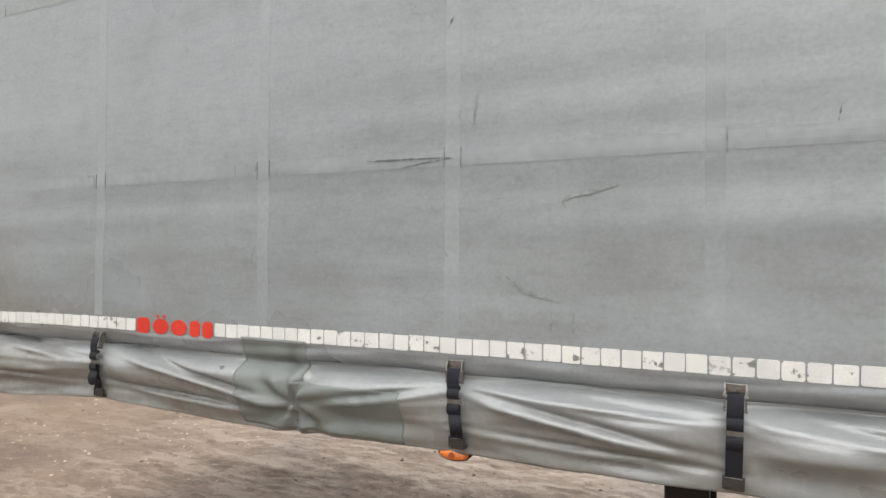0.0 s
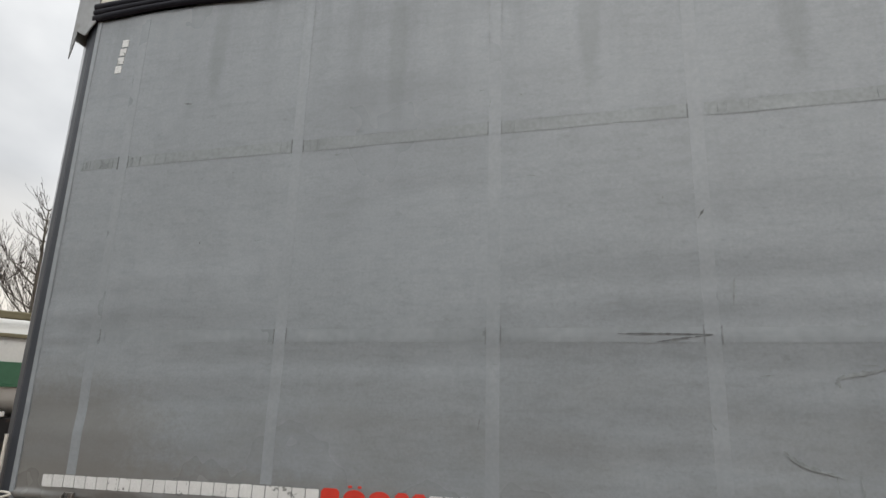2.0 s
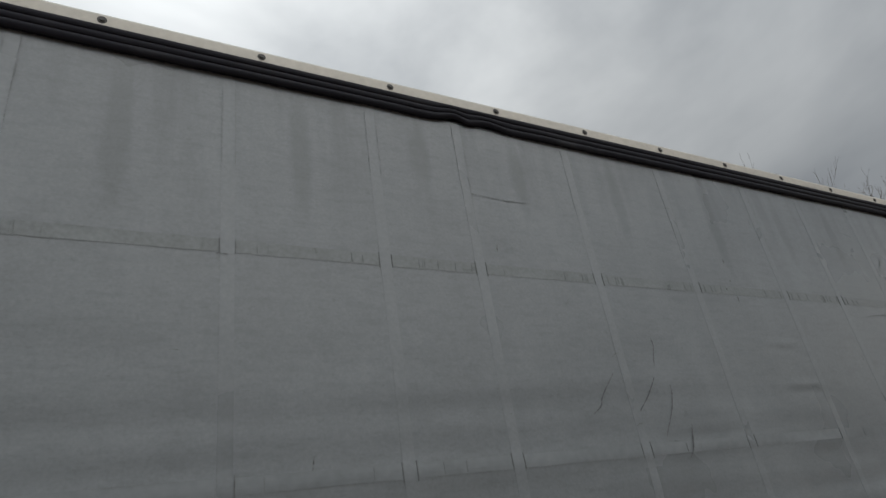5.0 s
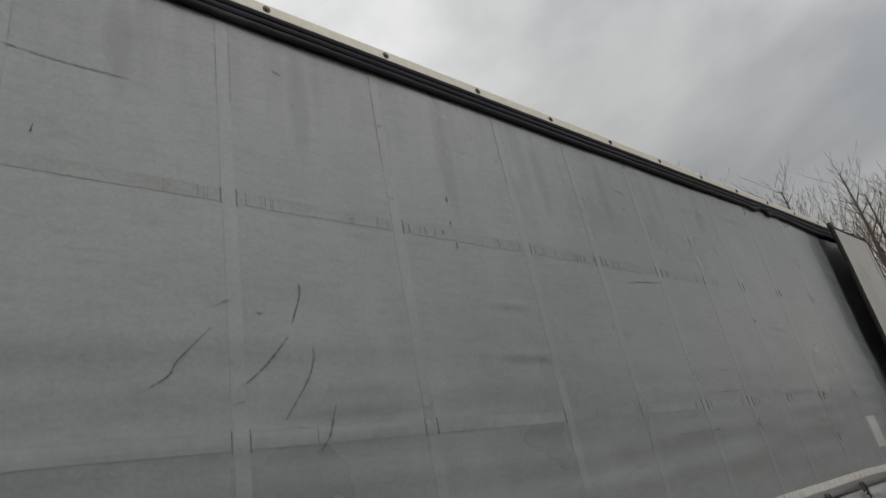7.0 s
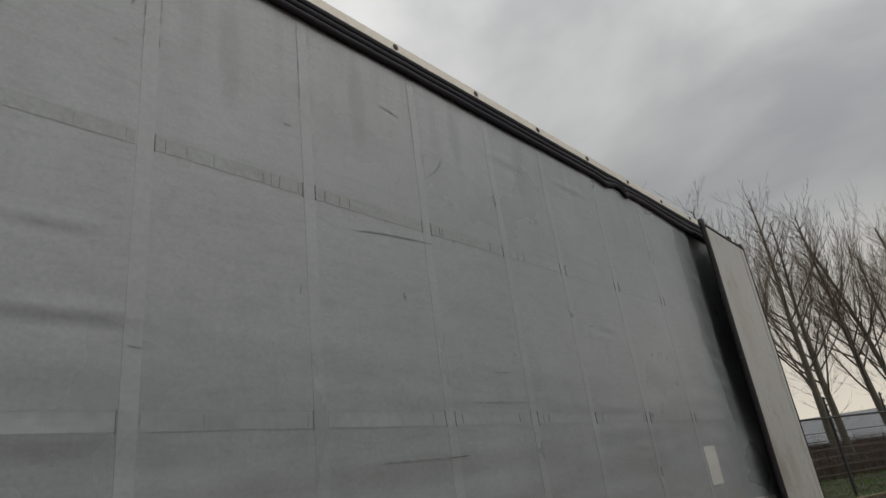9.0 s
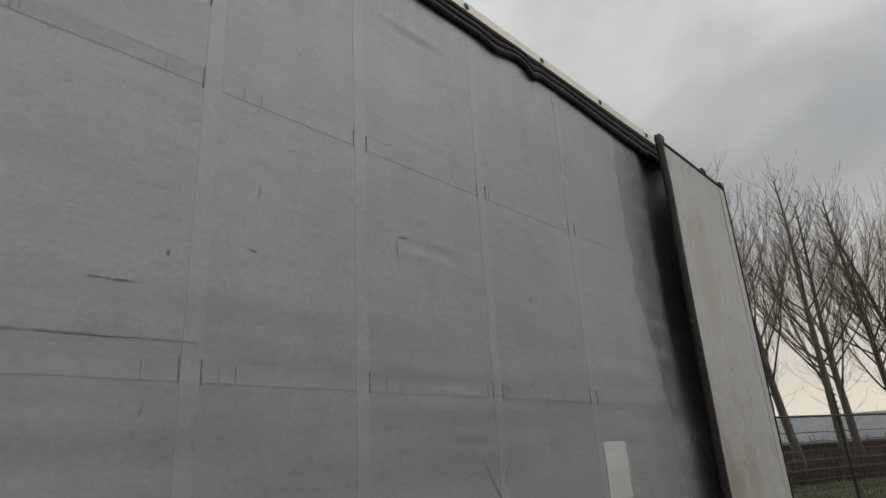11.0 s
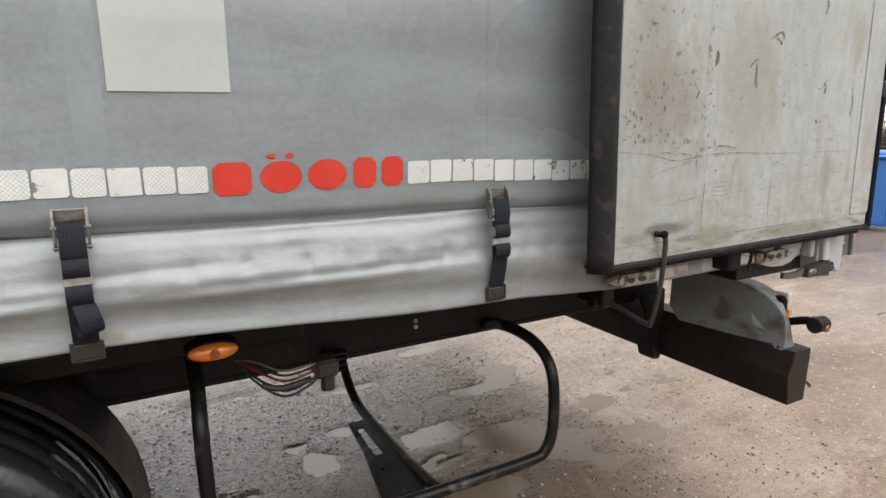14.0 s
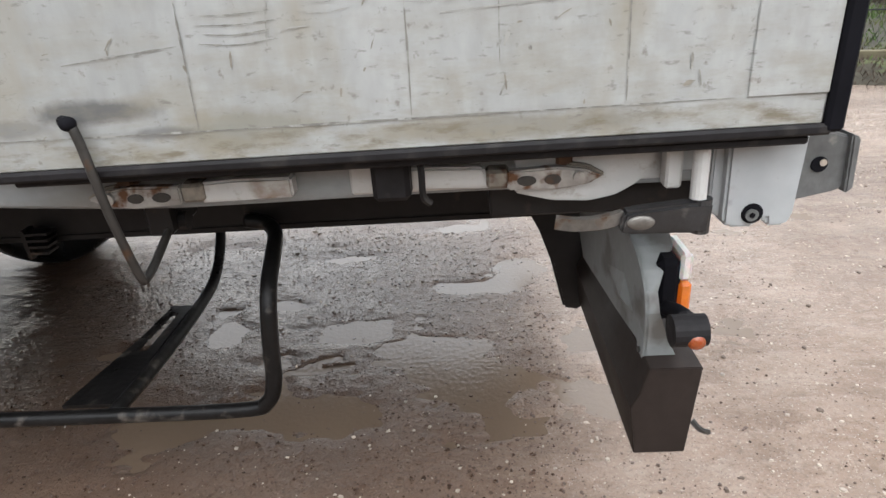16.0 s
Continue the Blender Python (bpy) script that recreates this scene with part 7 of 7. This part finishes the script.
def blades(name, count, seed, s0, s1, n0, n1, low, high, width, lean, material, label, category, patch=0.0):
    r = random.Random(seed)
    verts, faces = [], []
    for k in range(count):
        s, n = r.uniform(s0, s1), r.uniform(n0, n1)
        if patch and noise.noise((s * 0.5, n * 0.9, seed)) < patch:
            continue
        x, y, _ = by_fence(s, n)
        z = verge_z(s, n) - 0.02
        h, a = r.uniform(low, high) * (0.6 + 0.8 * abs(noise.noise((s * 0.7, n * 0.7, 1.5)))), r.uniform(0, 6.28)
        dx, dy = math.cos(a), math.sin(a)
        lx, ly = r.uniform(-lean, lean) * h, r.uniform(-lean, lean) * h
        w = width * r.uniform(0.7, 1.4)
        b = len(verts)
        verts += [(x - dx * w, y - dy * w, z), (x + dx * w, y + dy * w, z), (x + lx * 0.5 + dx * w * 0.7, y + ly * 0.5 + dy * w * 0.7, z + h * 0.6),
                  (x + lx * 0.5 - dx * w * 0.7, y + ly * 0.5 - dy * w * 0.7, z + h * 0.6), (x + lx, y + ly, z + h)]
        faces += [(b, b + 1, b + 2, b + 3), (b + 3, b + 2, b + 4)]
    me = bpy.data.meshes.new(name)
    me.from_pydata(verts, [], faces)
    return tagged(part_mesh(name, me, material), label, category, kind="stuff")


blades("grass", 50000, 41, -14, 28, -0.9, 6.5, 0.05, 0.14, 0.012, 0.5, M_GRASS, "short winter grass on the bank behind the fence", "grass")
blades("weeds", 30000, 42, -14, 24, -1.65, -0.7, 0.02, 0.13, 0.007, 0.9, M_REED, "dead brown weeds along the yard's edge", "weeds", 0.0)
blades("dry_stems", 34000, 43, -20, 40, 4.6, 10.5, 0.5, 1.9, 0.010, 0.35, M_REED, "belt of dry brown stems and brambles under the trees", "brambles", -0.35)

edging = empty_thing("timber_edging", by_fence(0, -0.75), "weathered timber edging along the grass bank", "edging", kind="structure")
for k in range(18):
    bm = bmesh.new()
    box(bm, -0.98, 0.98, -0.04, 0.04, 0.0, 0.14, 0.008)
    b = part("board", bm, M_TIMBER, edging)
    b.location = (FD * (-14 + 2 * k)) + Vector((0, 0, 0.12 + random.Random(k).uniform(-0.012, 0.012)))
    b.rotation_euler = (0, 0, math.atan2(FD.y, FD.x))

fence = empty_thing("wire_fence", by_fence(0, 0), "dark metal post and wire fence with insulators", "fence")
bm = bmesh.new()
box(bm, -0.034, 0.034, -0.034, 0.034, 0.0, 2.36, 0.004)
box(bm, -0.022, 0.022, -0.022, 0.022, 2.34, 2.98, 0.002)
post_me = bpy.data.meshes.new("post")
bm.to_mesh(post_me)
bm.free()
bm = bmesh.new()
rod(bm, (0.03, 0, 0), (0.12, 0, 0.02), 0.026, 0.020, n=6)
ins_me = bpy.data.meshes.new("insulator")
bm.to_mesh(ins_me)
bm.free()
turn = math.atan2(FD.y, FD.x)
for k in range(-4, 9):
    post = part_mesh("post", post_me, M_FENCE, fence)
    post.location = FD * (3.01 * k) + Vector((0, 0, 0.05))
    post.rotation_euler = (0, 0, turn)
    for j in range(15):
        i = part_mesh("insulator", ins_me, M_FENCE, post)
        i.location = (0, 0, 0.25 + 0.19 * j)
for z, rad in ((2.36, 0.034), (1.95, 0.011), (1.72, 0.011), (1.50, 0.011), (1.28, 0.011), (1.05, 0.011), (0.8, 0.010), (0.55, 0.010)):
    bm = bmesh.new()
    n = 40
    pipe(bm, [FD * (-13 + 38 * k / n) + Vector((0, 0, z + 0.05 - (0.015 if rad < 0.01 else 0) * math.sin(math.pi * ((k * 38 / n) % 3.0) / 3.0))) for k in range(n + 1)], rad, n=6)
    part("rail" if rad > 0.02 else "wire", bm, M_FENCE, fence)

sign = empty_thing("marker_sign", by_fence(0.56, 1.75, 0.10), "small yellow marker plate on a thin post", "sign")
bm = bmesh.new()
rod(bm, (0, 0, 0), (0, 0, 1.9), 0.03, n=8)
part("post", bm, M_TIMBER, sign)
bm = bmesh.new()
prism(bm, [(-0.13, 1.83), (0.13, 1.83), (0.14, 1.90), (0.0, 2.02), (-0.14, 1.90)], "x", -0.02, 0.02)
part("plate", bm, M_YELLOW, sign)

bin_ob = empty_thing("wheeled_bin", (20.55, 3.35, 0.0), "blue plastic wheeled waste bin with closed lid", "waste bin")
bm = bmesh.new()
made = bmesh.ops.create_cube(bm, size=1.0)["verts"]
for v in made:
    f = 0.84 if v.co.z < 0 else 1.0
    v.co = Vector((v.co.x * 0.60 * f, v.co.y * 0.66 * f, 0.08 + (v.co.z + 0.5) * 0.92))
bmesh.ops.bevel(bm, geom=bm.edges[:], offset=0.03, segments=2, affect="EDGES")
part("body", bm, M_BLUE, bin_ob)
bm = bmesh.new()
box(bm, -0.34, 0.34, -0.37, 0.37, 1.0, 1.05, 0.02)
box(bm, -0.30, 0.30, -0.33, 0.33, 1.04, 1.09, 0.025)
part("lid", bm, M_BLUE, bin_ob)
bm = bmesh.new()
rod(bm, (-0.30, 0.40, 0.98), (0.30, 0.40, 0.98), 0.018, n=8)
box(bm, -0.30, -0.26, 0.33, 0.41, 0.95, 1.0, 0.004)
box(bm, 0.26, 0.30, 0.33, 0.41, 0.95, 1.0, 0.004)
part("handle", bm, M_BLUE, bin_ob)
for x in (-0.27, 0.27):
    bm = bmesh.new()
    rod(bm, (x - 0.03, 0.27, 0.10), (x + 0.03, 0.27, 0.10), 0.10, n=18)
    part("wheel", bm, M_RUBBER, bin_ob)


class Twigs:
    """Collects many thin tapered sticks into one mesh."""

    def __init__(self):
        self.verts, self.faces = [], []

    def add(self, a, b, r0, r1, n=3):
        d = b - a
        if d.length < 1e-5:
            return
        side = d.cross(Vector((0.3, 0.2, 1))).normalized()
        up = d.cross(side).normalized()
        base = len(self.verts)
        for p, rad in ((a, r0), (b, r1)):
            for k in range(n):
                t = 6.28318 * k / n
                q = p + (side * math.cos(t) + up * math.sin(t)) * rad
                self.verts.append((q.x, q.y, q.z))
        for k in range(n):
            self.faces.append((base + k, base + (k + 1) % n, base + n + (k + 1) % n, base + n + k))

    def mesh(self, name):
        me = bpy.data.meshes.new(name)
        me.from_pydata(self.verts, [], self.faces)
        me.update()
        return me


def bare_tree(seed, height, trunk_r, lift, first, spread, limbs, twig_r):
    """A leafless tree: a trunk, limbs that sweep upwards and three orders of twigs. Returns the meshes of trunk and crown."""
    r = random.Random(seed)
    wood, crown = Twigs(), Twigs()
    around = r.uniform(0, 6.28)

    def branch(p, d, length, rad, order):
        nonlocal around
        steps = max(2, int(length / (0.55 if order < 2 else 0.3)))
        target = crown if order >= 2 else wood
        for k in range(steps):
            seg = length / steps
            bend = (0.018, 0.035, 0.06, 0.09, 0.09)[order]
            d = (d + Vector((r.gauss(0, bend), r.gauss(0, bend), lift * (0.075 if order else 0.02)))).normalized()
            q = p + d * seg
            r0, r1 = rad * (1 - 0.85 * k / steps), rad * (1 - 0.85 * (k + 1) / steps)
            target.add(p, q, max(r0, twig_r), max(r1, twig_r * 0.7), 8 if order == 0 else (5 if order == 1 else 3))
            if order == 0:
                frac = (k + 1) / steps
                if 0.14 < frac <= first + 0.08:
                    for j in range(3):
                        a = r.uniform(0, 6.28)
                        branch(q, Vector((math.cos(a), math.sin(a), r.uniform(0.0, 0.7))).normalized(), r.uniform(0.5, 1.5), twig_r * 1.4, 3)
                if frac > first:
                    around += 2.4 + r.uniform(-0.5, 0.5)
                    for j in range(limbs):
                        a = around + 3.14159 * j + r.uniform(-0.4, 0.4)
                        if r.random() < 0.62 + 0.3 * frac:
                            out = Vector((math.cos(a), math.sin(a), 0)) * spread + Vector((0, 0, 1)) * r.uniform(0.55, 1.05) * lift
                            branch(q, out.normalized(), height * (1.06 - frac) * r.uniform(0.36, 0.62), rad * 0.30 * (1.15 - frac * 0.75), 1)
                        a += r.uniform(0.6, 2.4)
                        branch(q, Vector((math.cos(a), math.sin(a), r.uniform(0.4, 1.4))).normalized(), r.uniform(0.7, 1.7), twig_r * 1.8, 2)
            elif order < 4 and k >= (1 if order == 1 else 0):
                for j in range(2 if order < 3 else 1):
                    if r.random() < (0.90 if order == 1 else 0.80):
                        out = (d + Vector((r.gauss(0, 0.36), r.gauss(0, 0.36), r.gauss(0.42, 0.22) * lift))).normalized()
                        branch(q, out, length * r.uniform(0.26, 0.46), max(rad * 0.24, twig_r), order + 1)
            p = q

    branch(Vector((0, 0, -0.1)), Vector((r.gauss(0, 0.03), r.gauss(0, 0.03), 1)), height, trunk_r, 0)
    return wood.mesh("trunk"), crown.mesh("crown")


net = Twigs()
k = -13.0
while k < 25.0:
    for lean in (-1.0, 1.0):
        a = FD * k + Vector((0, 0, 0.12))
        b = FD * (k + 2.2 * 0.55 * lean) + Vector((0, 0, 2.38))
        net.add(a, b, 0.0022, 0.0022)
    k += 0.11
part_mesh("wire_mesh", net.mesh("wire_mesh"), M_FENCE, fence, "thin diagonal wire netting")
for z in (0.55, 0.85, 1.15, 1.45):
    bm = bmesh.new()
    pipe(bm, [FN * 3.4 + FD * (-14 + 2.0 * q) + Vector((0, 0, z + 0.02 * math.sin(q * 1.3))) for q in range(21)], 0.012, n=5)
    part("rusty_wire", bm, M_RUST, fence, "rusty stock wire")

POPLARS = [bare_tree(s, h, 0.19, 0.92, 0.26, 0.66, 2, 0.0042) for s, h in ((101, 12.2), (102, 12.8), (103, 11.8))]
r = random.Random(77)
for k, s in enumerate((-6.6, -3.9, -1.2, 1.5, 4.1, 6.6, 9.15, 12.2, 14.2, 16.7, 19.3, 21.8, 24.4, 27.2, 30.0, 33.0)):
    t_me, c_me = POPLARS[k % 3]
    tree = empty_thing("poplar_tree", by_fence(s, 6.0 + r.uniform(-0.5, 0.5), 0.2), "tall leafless poplar with upswept branches behind the fence", "tree", "row of bare poplars")
    # the wind has set the whole row leaning one way
    lean = Matrix.Rotation(radians(r.uniform(-7.5, -4.5)), 4, FN) @ Matrix.Rotation(r.uniform(0, 6.28), 4, "Z")
    tree.rotation_euler, tree.scale = lean.to_euler(), (r.uniform(0.95, 1.08) * (0.92 if k < 4 else 1),) * 3
    part_mesh("trunk", t_me, M_BARK, tree, smooth=True)
    part_mesh("crown", c_me, M_TWIG, tree)

# far barn with a shallow grey roof
barn = empty_thing("barn", (118, 20, 0), "long grey farm building with a shallow sheet roof", "building")
bm = bmesh.new()
box(bm, -8, 8, -55, 13, 0, 3.2, 0.02)
part("wall", bm, M_BARN, barn)
bm = bmesh.new()
prism(bm, [(-15, 1.5), (0, 5.3), (9, 3.1), (9, 2.9), (0, 5.1), (-15, 1.3)], "y", -56, 14)
part("roof", bm, M_SLATE, barn)
shed = empty_thing("barn", (105, -22, 0), "low grey shed with a pitched roof", "building")
bm = bmesh.new()
box(bm, -6, 6, -9, 9, 0, 3.4, 0.02)
part("wall", bm, M_BARN, shed)
bm = bmesh.new()
prism(bm, [(-9.6, 3.3), (0, 6.4), (9.6, 3.3)], "x", -6.5, 6.5)
part("roof", bm, M_SLATE, shed)

# ---------------------------------------------------------------- beyond the front: tanker and trees
tanker = empty_thing("tank_trailer", (-10.9, 6.8, 0.0), "white tank trailer with a dark green stripe, parked in the yard", "trailer")
tanker.rotation_euler = (0, 0, math.atan2(0.84, 0.55))


def ring_sheet(name, lo, hi, material, parent, label, grow=0.0):
    me = grid_mesh(name, spaced((-4.5, 4.5, 0.5)), [lo + (hi - lo) * k / 24 for k in range(25)],
                   lambda x, v: (x, (1.25 + grow) * math.copysign(abs(math.sin(v * 6.28318)) ** 0.55, math.sin(v * 6.28318)), 2.35 - (1.02 + grow) * math.copysign(abs(math.cos(v * 6.28318)) ** 0.7, math.cos(v * 6.28318))))
    return part_mesh(name, me, material, parent, label, smooth=True)


ring_sheet("tank", 0.0, 1.0, M_TANK_WHITE, tanker, "glossy white tank shell")
bm = bmesh.new()
box(bm, -4.6, 4.6, -1.272, -1.24, 1.91, 2.40, 0.004)
part("green_stripe", bm, M_TANK_GREEN, tanker, "dark green side stripe")
bm = bmesh.new()
box(bm, -4.6, 4.6, -1.285, -1.20, 2.88, 2.96, 0.01)
part("side_rail", bm, M_TIMBER, tanker, "dull beige rail")
bm = bmesh.new()
box(bm, -4.6, 4.6, -1.15, -1.05, 3.26, 3.42, 0.02)
part("walkway", bm, M_TIMBER, tanker, "rust-tinged walkway edge")
bm = bmesh.new()
box(bm, -4.6, 4.6, -1.20, 1.20, 0.72, 1.32, 0.02)
box(bm, -1.9, 1.15, -1.05, 1.05, 0.10, 0.74, 0.04)
part("chassis", bm, M_CHASSIS, tanker)
bm = bmesh.new()
box(bm, -1.7, 1.16, -1.26, -1.22, 0.58, 0.70, 0.01)
part("side_guard", bm, M_TANK_WHITE, tanker, "white side guard beam")
bm = bmesh.new()
box(bm, -1.7, 1.16, -1.26, -1.22, 0.14, 0.25, 0.01)
part("side_guard", bm, M_TANK_WHITE, tanker, "white side guard beam")
bm = bmesh.new()
prism(bm, [(1.14, 0.13), (1.27, 0.15), (1.31, 0.24), (1.31, 0.62), (1.27, 0.70), (1.14, 0.71)], "y", -1.255, -1.215)
part("guard_end", bm, M_GREY_PAINT, tanker, "dull grey end piece of the side guard")
bm = bmesh.new()
box(bm, -4.6, 1.55, -1.262, -1.18, 1.34, 1.44, 0.01)
part("frame_rail", bm, M_TANK_WHITE, tanker, "pale frame rail under the tank")
bm = bmesh.new()
box(bm, 0.83, 0.96, -1.272, -1.255, 1.35, 1.40, 0.006)
part("fitting", bm, M_RUBBER, tanker)
for x0, x1, z0, z1, skin, words in ((0.92, 1.18, 1.165, 1.205, M_AMBER, "amber side lamp"), (1.00, 1.085, 0.96, 1.04, M_PAPER, "small pale label"), (0.66, 0.75, 0.89, 0.94, M_YELLOW, "small yellow tag")):
    bm = bmesh.new()
    box(bm, x0, x1, -1.22, -1.19, z0, z1, 0.004)
    part("side_plate", bm, skin, tanker, words)
for x in (-3.6, -2.3, 1.95, 3.25):
    for y0 in (-1.2, 0.85):
        w = part_mesh("wheel", tyre_me, M_TYRE, tanker, smooth=True)
        w.location = (x, y0, 0.50)
        part_mesh("rim", rim_me, M_GREY_PAINT, w, smooth=True)

OAKS = [bare_tree(s, h, 0.20, 0.75, 0.16, 1.0, 3, 0.010) for s, h in ((201, 12.0), (202, 10.6))]
r = random.Random(78)
for k in range(9):
    x, y = -30 + r.uniform(-3, 3) + 1.2 * (k - 4), 20 + 3.4 * (k - 4) + r.uniform(-1, 1)
    tree = empty_thing("bare_tree", (x, y, 0.0), "leafless broad tree beyond the yard", "tree", "bare trees beyond the yard")
    tree.rotation_euler, tree.scale = (0, 0, r.uniform(0, 6.28)), (r.uniform(0.85, 1.15),) * 3
    t_me, c_me = OAKS[k % 2]
    part_mesh("trunk", t_me, M_BARK, tree, smooth=True)
    part_mesh("crown", c_me, M_TWIG_DARK, tree)
